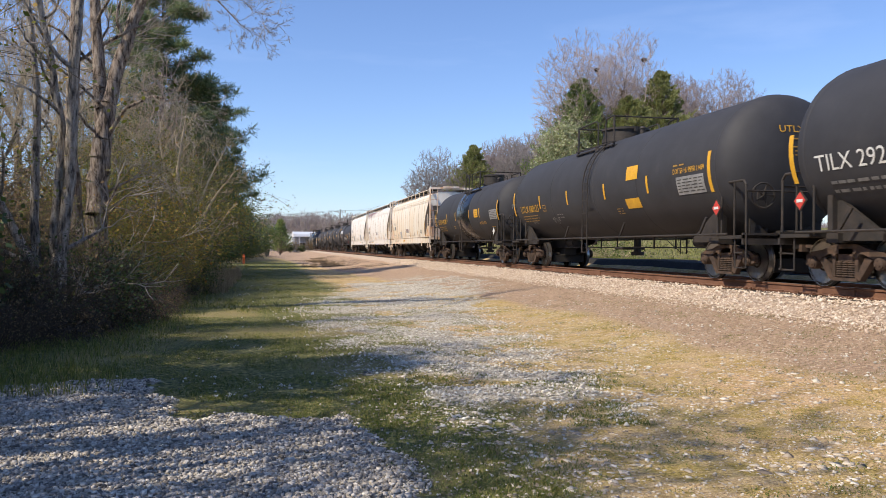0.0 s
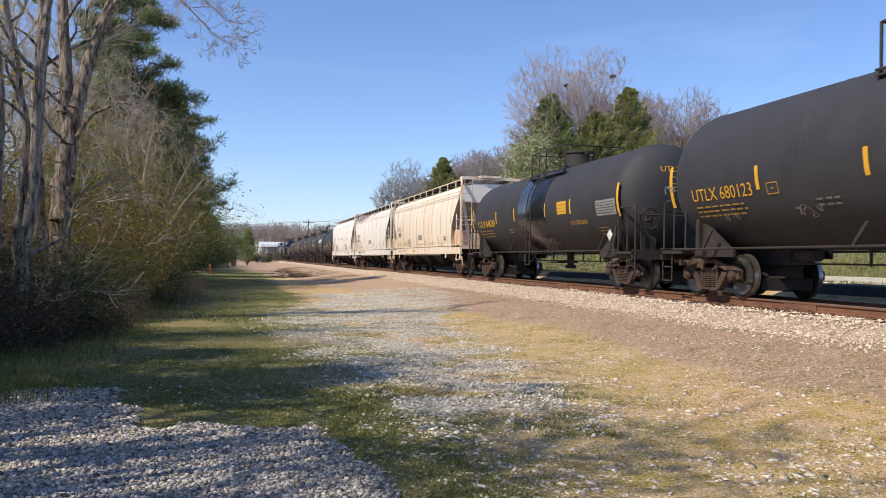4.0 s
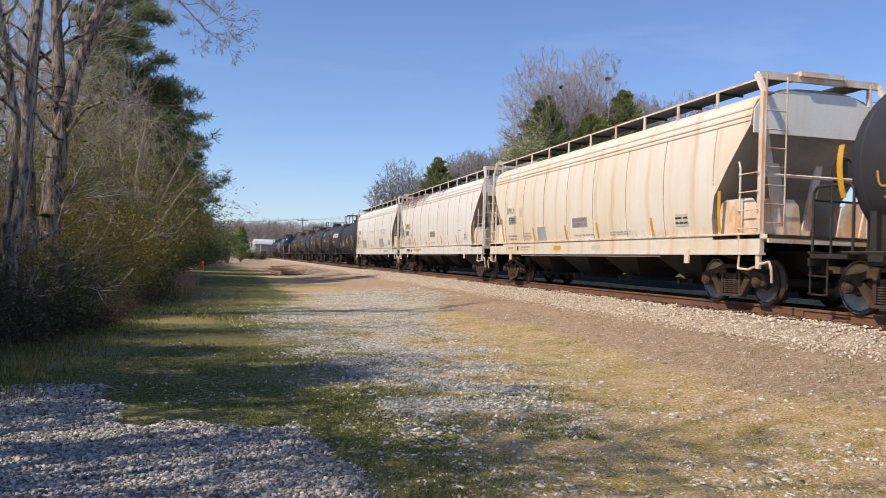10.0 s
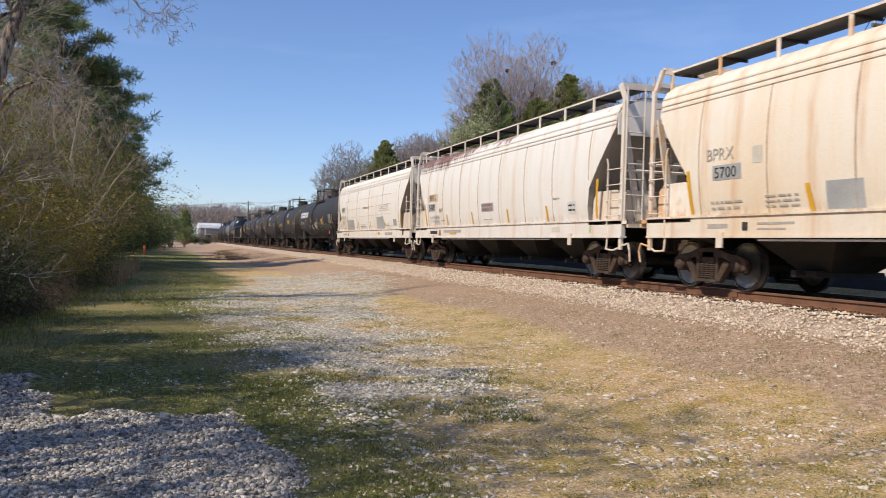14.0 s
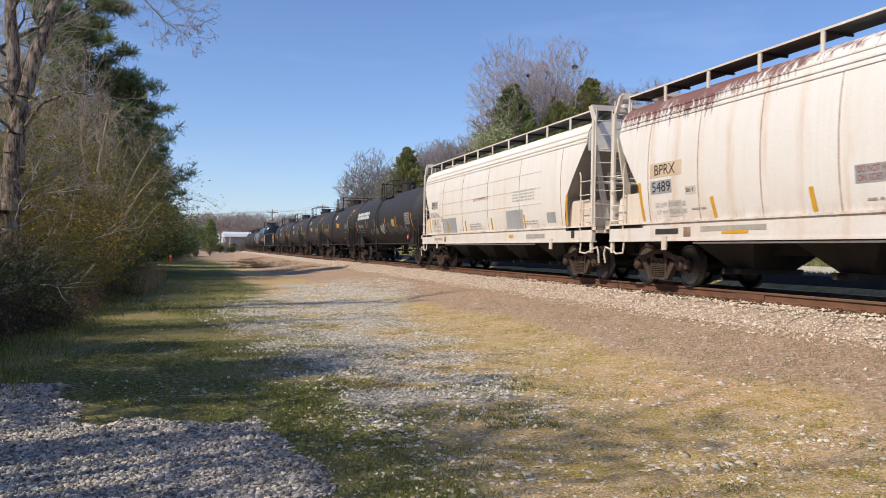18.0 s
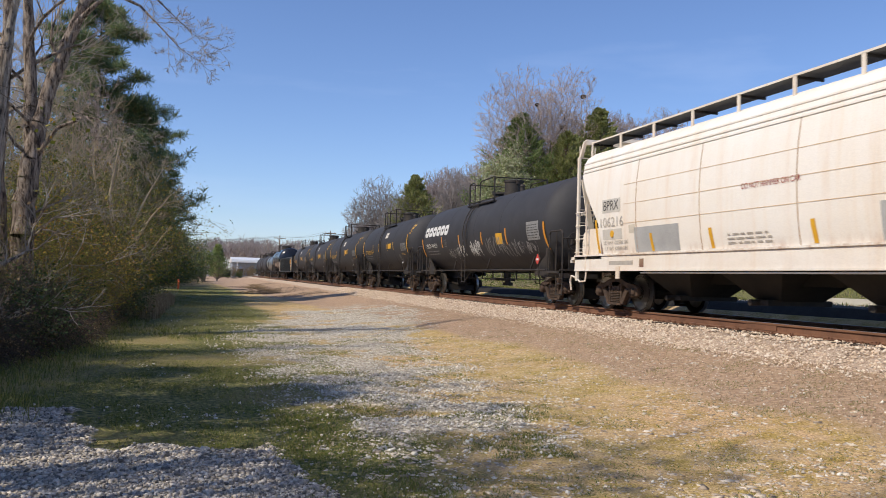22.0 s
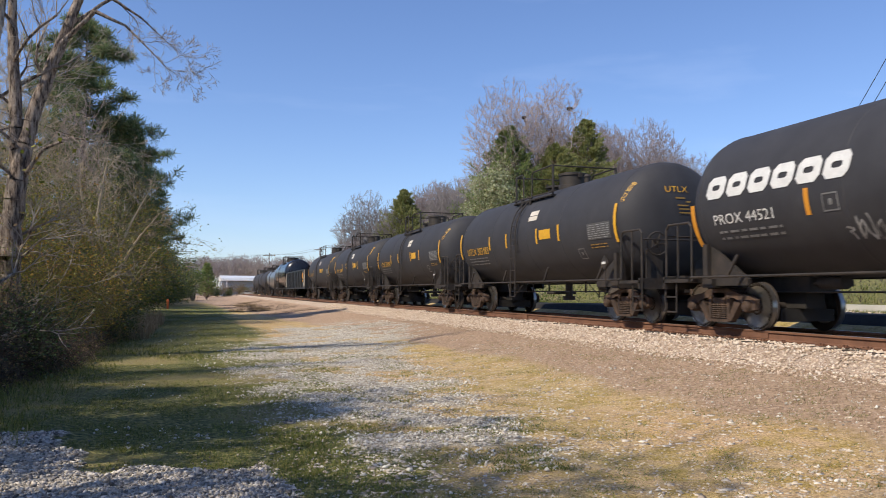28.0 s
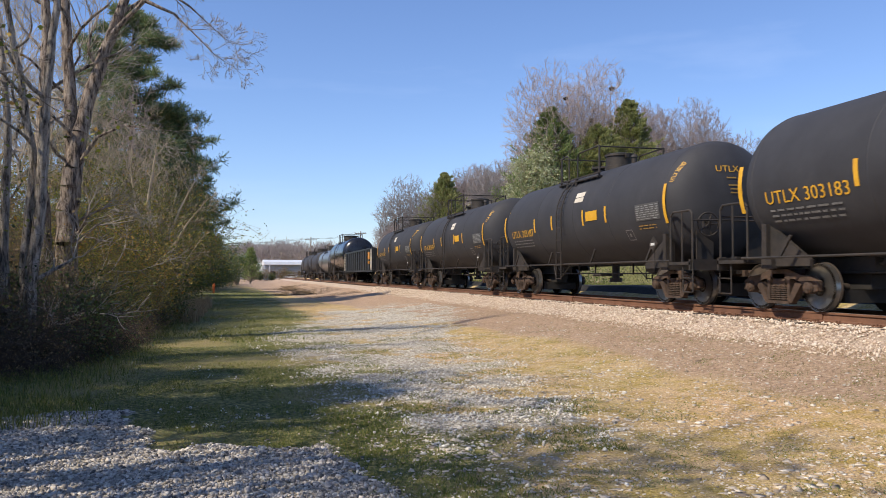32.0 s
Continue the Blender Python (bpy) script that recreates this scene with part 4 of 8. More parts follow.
def tank_car(name, label, centre, half, trucks, R, zc, shell, dome, ladder, rail, group="tank cars in the train", dome_r=0.72, dome_h=0.42, band=None, detail=True, mat=None, manway=None):
    """half: middle to coupling face; shell: half length of the tank; dome, ladder: y of the manway housing and of the side ladder."""
    mat = mat or TANK_BLACK
    car = thing(name, label, "tank car", group)
    CARS.append((car, centre))
    prof = []
    for k in range(9):
        a = math.pi / 2 * k / 8
        prof.append((-shell + 0.72 * (1 - math.sin(a)), max(0.03, R * math.cos(a) ** 0.85)))
    prof = prof[::-1]
    prof = [(y, r) for y, r in prof]
    whole = prof + [(-shell * 0.5, R), (0, R), (shell * 0.5, R)] + [(-y, r) for y, r in prof[::-1]]
    tank = part("tank", Geo().lathe(whole, "Y", 56, (0, 0, zc)), mat, car)
    # raised ring seams round the shell
    seams = [-shell + 0.74, shell - 0.74] + [-shell * 0.42, shell * 0.42] + ([-0.05 * shell] if detail else [])
    for y in seams:
        part("weld_seam", Geo().lathe([(y - 0.03, R), (y - 0.012, R + 0.007), (y + 0.012, R + 0.007), (y + 0.03, R)], "Y", 56, (0, 0, zc)), mat, tank)
    if band:
        part("insulation_band", Geo().lathe([(band[0], R), (band[0] + 0.02, R + 0.012), (band[1] - 0.02, R + 0.012), (band[1], R)], "Y", 56, (0, 0, zc)), TANK_GLOSS, tank, "glossier freshly painted black band")
    top = zc + R
    # manway housing and fittings
    h = part("manway_housing", Geo().lathe([(top - 0.08, dome_r * 1.06), (top + 0.06, dome_r * 1.06), (top + 0.07, dome_r), (top + dome_h - 0.05, dome_r), (top + dome_h - 0.04, dome_r * 1.08), (top + dome_h + 0.03, dome_r * 1.08), (top + dome_h + 0.06, dome_r * 0.8)], "Z", 24, (0, dome, 0)), GEAR_BLACK, car)
    for d in (-1, 1):
        part("lifting_lug", Geo().box(-0.05, 0.05, dome + d * dome_r * 1.05 - 0.09, dome + d * dome_r * 1.05 + 0.09, top + dome_h - 0.12, top + dome_h + 0.02), GEAR_BLACK, h)
    part("relief_valve", Geo().rod((0, dome - dome_r - 0.55, top - 0.05), (0, dome - dome_r - 0.55, top + 0.22), 0.09, seg=12).rod((0, dome - dome_r - 0.55, top + 0.22), (0, dome - dome_r - 0.55, top + 0.3), 0.12, 0.07, seg=12), GEAR_BLACK, car)
    # narrow platforms along both sides of the crown, with a railing open where the ladder comes up
    tail, gate_a, gate_b, lead = rail
    deck, hi = top - 0.35, top + 0.54
    for s in (-1, 1):
        g = Geo()
        for x, z in ((1.0, deck), (1.12, deck), (1.12, deck + 0.09)):
            g.box(s * x - 0.022, s * x + 0.022, lead - 0.05, tail + 0.05, z - 0.02, z + 0.02)
        n = 7
        for k in range(n + 1):
            yy = lead + (tail - lead) * k / n
            g.box(min(s * 0.92, s * 1.14), max(s * 0.92, s * 1.14), yy - 0.02, yy + 0.02, deck - 0.05, deck - 0.01)
        part("platform", g, GEAR_BLACK, car)
        x = s * 1.06
        part("railing", Geo().pipe([(x, tail, deck - 0.05), (x, tail, hi)], 0.032).pipe([(x, tail, hi), (x, gate_a + 0.16, hi + 0.03), (x, gate_a + 0.05, hi - 0.01), (x, gate_a, hi - 0.12), (x, gate_a, deck)], 0.024), GEAR_BLACK, car)
        part("railing", Geo().pipe([(x, lead, deck - 0.05), (x, lead, hi + 0.02)], 0.032).pipe([(x, lead, hi + 0.02), (x, gate_b - 0.16, hi), (x, gate_b - 0.05, hi - 0.04), (x, gate_b, hi - 0.15), (x, gate_b, deck)], 0.024), GEAR_BLACK, car)
        for yy in (gate_a, gate_b):
            part("post_foot", Geo().plate([(yy - 0.07, deck - 0.14), (yy + 0.07, deck - 0.14), (yy + 0.07, deck + 0.06), (yy - 0.07, deck + 0.06)], 0, x + s * 0.05, x + s * 0.075), GEAR_BLACK, car)
    for yy in (tail, lead):
        part("end_rail", Geo().pipe([(-1.06, yy, hi), (1.06, yy, hi)], 0.022), GEAR_BLACK, car)
    if manway is not None:
        m = part("manway_cover", Geo().lathe([(top - 0.06, 0.34), (top + 0.10, 0.34), (top + 0.11, 0.42), (top + 0.16, 0.42), (top + 0.18, 0.38), (top + 0.20, 0.1)], "Z", 20, (0, manway, 0)), GEAR_BLACK, car)
        for k in range(8):
            a = 2 * math.pi * k / 8
            part("eye_bolt", Geo().rod((0.40 * math.cos(a), manway + 0.40 * math.sin(a), top + 0.10), (0.40 * math.cos(a), manway + 0.40 * math.sin(a), top + 0.24), 0.022, seg=6), GEAR_BLACK, m)
    # side ladders that follow the shell, and their braces
    for s in (-1, 1):
        g = Geo()
        pts = []
        for k in range(8):
            a = radians(-8) + radians(56) * k / 7
            pts.append((s * (R + 0.09) * math.cos(a), (R + 0.09) * math.sin(a) + zc))
        low = [(s * (R + 0.09), 0.55)] + pts
        for yy in (ladder - 0.2, ladder + 0.2):
            g.pipe([(x, yy, z) for x, z in low], 0.02)
        for (xa, za), (xb, zb) in zip(pts, pts[1:]):
            g.rod(((xa + xb) / 2, ladder - 0.2, (za + zb) / 2), ((xa + xb) / 2, ladder + 0.2, (za + zb) / 2), 0.013, seg=6)
        for z in (0.58, 1.0, 1.4, 1.8, 2.2):
            g.rod((s * (R + 0.09), ladder - 0.2, z), (s * (R + 0.09), ladder + 0.2, z), 0.013, seg=6)
        for d in (-1, 1):
            g.pipe([(s * (R + 0.09), ladder + d * 0.2, 0.6), (s * 1.45, ladder + d * 0.75, 1.05)], 0.014)
        part("ladder", g, GEAR_BLACK, car)
        # long grab rail at sill level with struts up to the shell
        g = Geo().rod((s * 1.5, -shell + 0.4, 1.03), (s * 1.5, shell - 0.4, 1.03), 0.024, seg=8)
        part("side_rail", g, GEAR_BLACK, car)
        n = 4
        for k in range(n):
            yy = -shell + 1.6 + (2 * shell - 3.2) * k / (n - 1)
            g = Geo().plate([(yy - 0.03, 1.02), (yy + 0.04, 1.02), (yy - 0.30, 1.44), (yy - 0.37, 1.42)], 0, s * 1.48, s * 1.52)
            part("rail_strut", g, GEAR_BLACK, car)
    # stub sills, saddles, end platforms, handrails
    for d in (-1, 1):
        yt = d * trucks
        e = d * (half - 0.55)
        for u0, u1, x, z0, z1 in ((-0.55, -1.3, 0.62, 0.18, 0.42), (-0.35, -1.5, 0.22, 0.43, 0.72), (0.55, 1.2, 0.62, 0.2, 0.5)):
            part("brake_rigging", Geo().box(-x, x, min(yt + d * u0, yt + d * u1), max(yt + d * u0, yt + d * u1), z0, z1), UNDER_SHADE, car)
        part("stub_sill", Geo().box(-0.3, 0.3, min(yt - d * 1.7, e), max(yt - d * 1.7, e), 0.72, 1.12), GEAR_BLACK, car)
        for s in (-1, 1):
            part("saddle", Geo().plate([(yt + d * 0.10, 0.86), (yt + d * 0.10, 1.62), (yt - d * 0.02, 1.66), (yt - d * 1.15, 0.98), (yt - d * 1.15, 0.86)], 0, s * 1.16, s * 1.24)
                 .box(s * 1.10, s * 1.34, yt + d * 0.04 - 0.05, yt + d * 0.04 + 0.09, 0.84, 1.70), GEAR_BLACK, car)
            part("body_bolster", Geo().box(s * 0.3, s * 1.34, yt - 0.16, yt + 0.16, 0.82, 1.0), GEAR_BLACK, car)
            # end step and handrail hoop
            g = Geo()
            ya, yb = e - d * 0.02, e - d * 0.98
            x = s * 1.42
            g.pipe([(x, ya, 0.95), (x, ya, 2.08), (x, ya - d * 0.10, 2.18), (x, yb + d * 0.1, 2.18), (x, yb, 2.08), (x, yb, 0.95)], 0.026, 8)
            g.pipe([(x, ya - d * 0.45, 2.18), (x, ya - d * 0.45, 0.95)], 0.022)
            part("handrail", g, GEAR_BLACK, car)
            g = Geo()
            for z in (0.30, 0.62):
                g.box(s * 1.36, s * 1.50, e - d * 0.05 - 0.02, e - d * 0.05 + 0.02, z, z + 0.03)
                g.rod((s * 1.43, e, z), (s * 1.43, e - d * 0.42, z), 0.016, seg=6)
            g.rod((s * 1.43, e, 0.3), (s * 1.43, e, 1.0), 0.018).rod((s * 1.43, e - d * 0.42, 0.3), (s * 1.43, e - d * 0.42, 1.0), 0.018)
            part("sill_step", g, GEAR_BLACK, car)
            part("end_support", Geo().box(s * 0.7, s * 0.82, e - d * 0.75 - 0.04, e - d * 0.75 + 0.04, 1.0, 2.1).box(s * 0.45, s * 0.9, e - d * 0.72 - 0.02, e - d * 0.72 + 0.02, 1.0, 1.75), GEAR_BLACK, car)
        part("end_platform", Geo().box(-1.5, 1.5, min(e, e - d * 0.95), max(e, e - d * 0.95), 0.93, 1.0).box(-1.5, 1.5, min(e, e - d * 0.06), max(e, e - d * 0.06), 0.8, 1.05), GEAR_BLACK, car)
        part("coupler", coupler_geo(d * half, d), TRUCK_RUST, car)
        # bearing ends of the end railing across the car
        part("end_rail", Geo().pipe([(-1.42, e, 1.95), (1.42, e, 1.95)], 0.02), GEAR_BLACK, car)
        add_truck(car, yt)
    # brake wheel at the leading end, brake cylinder and piping under the tank
    bw = Geo()
    yb = -(half - 0.62)
    for k in range(20):
        a, b = 2 * math.pi * k / 20, 2 * math.pi * (k + 1) / 20
        bw.rod((-0.98 + 0.27 * math.cos(a), yb, 1.86 + 0.27 * math.sin(a)), (-0.98 + 0.27 * math.cos(b), yb, 1.86 + 0.27 * math.sin(b)), 0.022, seg=6)
    for k in range(5):
        a = 2 * math.pi * k / 5
        bw.rod((-0.98, yb, 1.86), (-0.98 + 0.27 * math.cos(a), yb, 1.86 + 0.27 * math.sin(a)), 0.016, seg=6)
    part("brake_wheel", bw.box(-1.06, -0.9, yb, yb + 0.12, 1.76, 1.95), GEAR_BLACK, car)
    part("brake_cylinder", Geo().rod((-0.2, trucks - 2.5, 0.92), (-0.2, trucks - 1.9, 0.92), 0.13, seg=14).rod((-0.2, trucks - 1.9, 0.92), (-0.2, trucks - 1.3, 0.86), 0.03), GEAR_BLACK, car)
    part("air_tank", Geo().lathe([(-trucks + 2.4, 0.04), (-trucks + 2.46, 0.15), (-trucks + 3.0, 0.15), (-trucks + 3.06, 0.04)], "Y", 14, (-0.1, 0, 0.90)), GEAR_BLACK, car)
    part("brake_pipe", Geo().rod((-0.35, -trucks, 0.74), (-0.35, trucks, 0.74), 0.018), GEAR_BLACK, car)
    g = Geo().rod((0, -0.25, zc - R - 0.4), (0, -0.25, zc - R + 0.1), 0.12, seg=12).rod((0, -0.25, zc - R - 0.52), (0, -0.25, zc - R - 0.4), 0.2, seg=12)
    g.rod((-0.5, 0.3, zc - R - 0.3), (0.5, 0.3, zc - R - 0.3), 0.04).rod((-0.5, 0.3, zc - R - 0.3), (-0.5, -0.25, zc - R - 0.3), 0.03)
    part("outlet_valve", g, GEAR_BLACK, car)
    for k in range(6):
        yy = -3.4 + 1.3 * k
        part("pipe_hanger", Geo().box(-0.37, -0.33, yy - 0.015, yy + 0.015, 0.7, 1.2), GEAR_BLACK, car)
    return car


def tank_marks(car, R, zc, stripes_long, stripes_short, words, plates=(), patches=(), stencils=(), stripe_mat=None):
    """Painted marks on the near side. words: (text, y, z, height, width, material); plates: (y0, y1, z0, z1, material); stencils: (y0, y1, z0, z1, rows, material)."""
    sm = stripe_mat or YELLOW
    for y, a, b in stripes_long:
        part("reflective_stripe", tank_patch(R, zc, y - 0.065, y + 0.065, a, b, 0.008, 8), sm, car, "yellow reflective stripe")
    for y, a, b in stripes_short:
        part("reflective_stripe", tank_patch(R, zc, y - 0.055, y + 0.055, a, b), sm, car, "yellow reflective stripe")
    for text, y, z, h, w, mat in words:
        part("lettering", text_mesh(text, h, mat, on_tank(R, zc, y, z), w), None, car)
    for y0, y1, z0, z1, mat, lab in plates:
        y0, y1 = min(y0, y1), max(y0, y1)
        if lab.startswith("outlined"):
            g = tank_patch(R, zc, y0, y1, z0, z0 + 0.025, 0.010, 1)
            for q in (tank_patch(R, zc, y0, y1, z1 - 0.025, z1, 0.010, 1), tank_patch(R, zc, y0, y0 + 0.025, z0, z1, 0.010), tank_patch(R, zc, y1 - 0.025, y1, z0, z1, 0.010), tank_patch(R, zc, (y0 + y1) / 2 - 0.04, (y0 + y1) / 2 + 0.04, z0 + 0.1, z1 - 0.1, 0.010)):
                g.add(q.v, q.f, True)
            part("test_mark", g, mat, car, lab)
        else:
            part("placard", tank_patch(R, zc, y0, y1, z0, z1, 0.010), mat, car, lab)
    for y0, y1, z0, z1, rows, mat in stencils:
        part("stencil", bars(lambda a, b, c, d: tank_patch(R, zc, a, b, c, d, 0.014, 1), y0, y1, z0, z1, rows, 0.36, int(abs(y0) * 100)), mat, car)["kind"] = "stuff"


def diamond(car, y, z, mat, label, x=-1.55):
    """A hazard placard in its holder, standing on a point."""
    h = part("placard_holder", Geo().plate([(y - 0.2, z), (y, z + 0.2), (y + 0.2, z), (y, z - 0.2)], 0, x, x + 0.02).rod((x + 0.03, y, z - 0.55), (x + 0.03, y, z - 0.1), 0.02), GEAR_BLACK, car)
    part("placard", Geo().plate([(y - 0.165, z), (y, z + 0.165), (y + 0.165, z), (y, z - 0.165)], 0, x - 0.012, x - 0.004), mat, h, label)
    part("placard_mark", Geo().plate([(y - 0.09, z - 0.03), (y - 0.09, z + 0.03), (y + 0.09, z + 0.03), (y + 0.09, z - 0.03)], 0, x - 0.018, x - 0.013), WHITE, h)


# -- covered hoppers --
HOPPER_CONTOUR = [(1.46, 1.40), (1.52, 1.75), (1.56, 2.20), (1.57, 2.70), (1.55, 3.15), (1.50, 3.55), (1.47, 3.70), (1.45, 3.88), (1.36, 4.05), (1.15, 4.20), (0.80, 4.30), (0.40, 4.34), (0.0, 4.35)]


def hopper_end(z):
    """Half length of the body's side at height z: cut back below the slope sheet."""
    if z >= 3.50:
        return 8.02
    if z >= 2.10:
        return 6.85 + (z - 2.10) / 1.40 * 1.17
    return 6.78 + 0.07 * max(0.0, (z - 1.4) / 0.7)


def side_x(z):
    for (xa, za), (xb, zb) in zip(HOPPER_CONTOUR, HOPPER_CONTOUR[1:]):
        if za <= z <= zb:
            return xa + (xb - xa) * (z - za) / (zb - za)
    return 1.5


def hopper_patch(y0, y1, z0, z1, lift=0.008, steps=3, lean=0.0):
    g = Geo()
    vs = []
    for k in range(steps + 1):
        z = z0 + (z1 - z0) * k / steps
        for y in (y0, y1):
            vs.append((-side_x(z) - lift, y + lean * k / steps, z))
    return g.add(vs, [(2 * k, 2 * k + 1, 2 * k + 3, 2 * k + 2) for k in range(steps)], True)


def on_hopper(y0, z0):
    return lambda u, v: Vector((-side_x(z0 + v) - 0.012, y0 - u, z0 + v))


def hopper_car(label, centre, body_mat, frame_mat, roof_mat, seams, levels=(), ladder_mat=None):
    car = thing("hopper_car", label, "hopper car", "covered hopper cars in the train")
    CARS.append((car, centre))
    half, trucks = 8.98, 6.87
    frame_mat = frame_mat or body_mat
    # body
    left = [(-x, z) for x, z in HOPPER_CONTOUR]
    loop = left + [(x, z) for x, z in HOPPER_CONTOUR[::-1][1:]]
    n = len(loop)
    g = Geo()
    us = [-1, -0.75, -0.5, -0.25, 0, 0.25, 0.5, 0.75, 1]
    vs = [(x, u * hopper_end(z), z) for u in us for x, z in loop]
    g.add(vs, [(k * n + i, k * n + i + 1, (k + 1) * n + i + 1, (k + 1) * n + i) for k in range(len(us) - 1) for i in range(n - 1)], True)
    body = part("body", g, body_mat, car)
    m = len(HOPPER_CONTOUR)
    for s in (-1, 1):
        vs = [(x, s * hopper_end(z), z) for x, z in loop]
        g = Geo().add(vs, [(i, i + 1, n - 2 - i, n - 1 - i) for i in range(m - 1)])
        part("slope_sheet", g, SLOPE_SHADE, car, "slope sheet with its shade put into a dark grey")
        # upper end wall, in the body's paint
        part("end_sheet", Geo().plate([(-1.44, 3.40), (-1.44, 3.86), (-1.3, 4.06), (-0.8, 4.28), (0.8, 4.28), (1.3, 4.06), (1.44, 3.86), (1.44, 3.40)], 1, s * 8.03, s * 8.06), END_PAINT, car, "off-white upper end sheet")
    for s in (-1, 1):
        # ribs under the eaves and weld seams down the sides
        for z, t in ((3.66, 0.02), (3.76, 0.018), (3.90, 0.018)):
            part("eave_rib", Geo().box(s * (side_x(z) - 0.01), s * (side_x(z) + 0.022), -8.0, 8.0, z - t, z + t), body_mat, body)
        for y in seams:
            g = Geo()
            zs = [1.42 + 0.25 * k for k in range(10)]
            zs = [z for z in zs if hopper_end(z) > abs(y) + 0.05] if abs(y) > 6.7 else zs
            for za, zb in zip(zs, zs[1:]):
                g.add([(s * (side_x(za) + 0.001), y - 0.016, za), (s * (side_x(za) + 0.012), y, za), (s * (side_x(za) + 0.001), y + 0.016, za), (s * (side_x(zb) + 0.001), y - 0.016, zb), (s * (side_x(zb) + 0.012), y, zb), (s * (side_x(zb) + 0.001), y + 0.016, zb)], [(0, 1, 4, 3), (1, 2, 5, 4)])
            part("weld_seam", g, SEAM_RUST, body)
        for z in levels:
            part("weld_seam", Geo().box(s * (side_x(z) - 0.005), s * (side_x(z) + 0.006), -5.2, 5.6, z - 0.006, z + 0.006), TAN_PATCH, body)
        # side sill with its flange and jacking pads
        part("side_sill", Geo().plate([(s * 1.36, 0.99), (s * 1.52, 0.99), (s * 1.52, 1.03), (s * 1.50, 1.03), (s * 1.50, 1.38), (s * 1.53, 1.38), (s * 1.53, 1.42), (s * 1.38, 1.42), (s * 1.38, 1.38), (s * 1.40, 1.38), (s * 1.40, 1.03), (s * 1.36, 1.03)], 1, -8.42, 8.42), body_mat, car)
        for y in (-7.25, -5.9, 5.9, 7.25)[1:3]:
            part("jacking_pad", Geo().plate([(y - 0.09, 1.1), (y - 0.09, 0.80), (y + 0.09, 0.80), (y + 0.09, 1.1)], 0, s * 1.51, s * 1.54), frame_mat, car)
        part("outlet_rod", Geo().rod((s * 1.46, -4.6, 0.95), (s * 1.46, 4.9, 0.95), 0.018), WHITE, car)
        # roof walk on stanchions
        part("running_board", Geo().box(s * 0.62, s * 1.22, -8.1, 8.1, 4.50, 4.52), GRATING, car, "dark steel grating roof walk")
        part("walk_edge", Geo().box(s * 1.215, s * 1.235, -8.1, 8.1, 4.492, 4.530), frame_mat, car)
        for k in range(11):
            y = 8.05 - 1.61 * k
            part("stanchion", Geo().plate([(y - 0.04, 4.10), (y - 0.04, 4.50), (y + 0.04, 4.50), (y + 0.04, 4.10)], 0, s * 1.205, s * 1.235), frame_mat, car)
            part("walk_bracket", Geo().box(s * 0.6, s * 1.21, y - 0.02, y + 0.02, 4.45, 4.50), GEAR_BLACK, car)
    part("hatch", Geo().box(-0.3, 0.3, -7.2, 7.2, 4.33, 4.42), roof_mat, car, "continuous trough roof hatch")
    # hopper bays hanging below the sill
    for y in (-4.6, -1.55, 1.55, 4.6):
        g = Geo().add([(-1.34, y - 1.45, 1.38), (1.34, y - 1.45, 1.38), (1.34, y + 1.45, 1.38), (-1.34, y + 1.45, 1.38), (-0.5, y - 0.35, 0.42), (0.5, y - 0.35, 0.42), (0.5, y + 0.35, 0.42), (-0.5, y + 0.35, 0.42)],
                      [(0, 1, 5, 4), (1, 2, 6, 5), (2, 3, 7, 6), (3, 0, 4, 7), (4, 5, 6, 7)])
        bay = part("hopper_bay", g, UNDER_SHADE, car, "dirty discharge bay, coloured near black for the shade under the car")
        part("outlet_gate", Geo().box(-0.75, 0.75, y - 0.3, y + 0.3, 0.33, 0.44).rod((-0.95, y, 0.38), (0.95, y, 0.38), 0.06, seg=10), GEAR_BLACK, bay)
    part("centre_sill", Geo().box(-0.3, 0.3, -8.5, 8.5, 0.72, 1.1), UNDER_SHADE, car)
    for d in (-1, 1):
        yt, e = d * trucks, d * 8.70
        part("end_platform", Geo().box(-1.5, 1.5, min(e, e - d * 1.85), max(e, e - d * 1.85), 1.30, 1.38).box(-1.5, 1.5, min(e, e - d * 0.06), max(e, e - d * 0.06), 1.22, 1.38), frame_mat, car)
        part("body_bolster", Geo().plate([(-1.4, 1.05), (-1.4, 1.36), (1.4, 1.36), (1.4, 1.05), (0.5, 0.80), (-0.5, 0.80)], 1, yt - 0.2, yt + 0.2), UNDER_SHADE, car)
        # shear plates beside the coupler, sloping up from the platform
        for s in (-1, 1):
            part("shroud", Geo().plate([(d * 6.85, 1.40), (d * 6.88, 1.90), (d * 6.98, 2.07), (d * 7.12, 2.12), (d * 7.96, 2.12), (d * 8.12, 2.00), (d * 8.17, 1.80), (d * 8.17, 1.40)], 0, s * 1.36, s * 1.39), frame_mat, car)
            part("shroud", Geo().plate([(s * 1.34, 1.40), (s * 1.34, 1.98), (s * 1.22, 2.10), (s * 0.62, 2.10), (s * 0.50, 1.98), (s * 0.40, 1.40)], 1, d * 8.19, d * 8.22), frame_mat, car)
            part("end_strut", Geo().plate([(s * 1.30, 3.52), (s * 1.42, 3.52), (s * 1.06, 1.39), (s * 0.88, 1.39)], 1, d * 8.24, d * 8.29), frame_mat, car)
            part("gusset", Geo().plate([(s * 0.62, 2.95), (s * 0.46, 2.95), (s * 0.12, 1.39), (s * 0.32, 1.39)], 1, d * 7.45, d * 7.52), frame_mat, car)
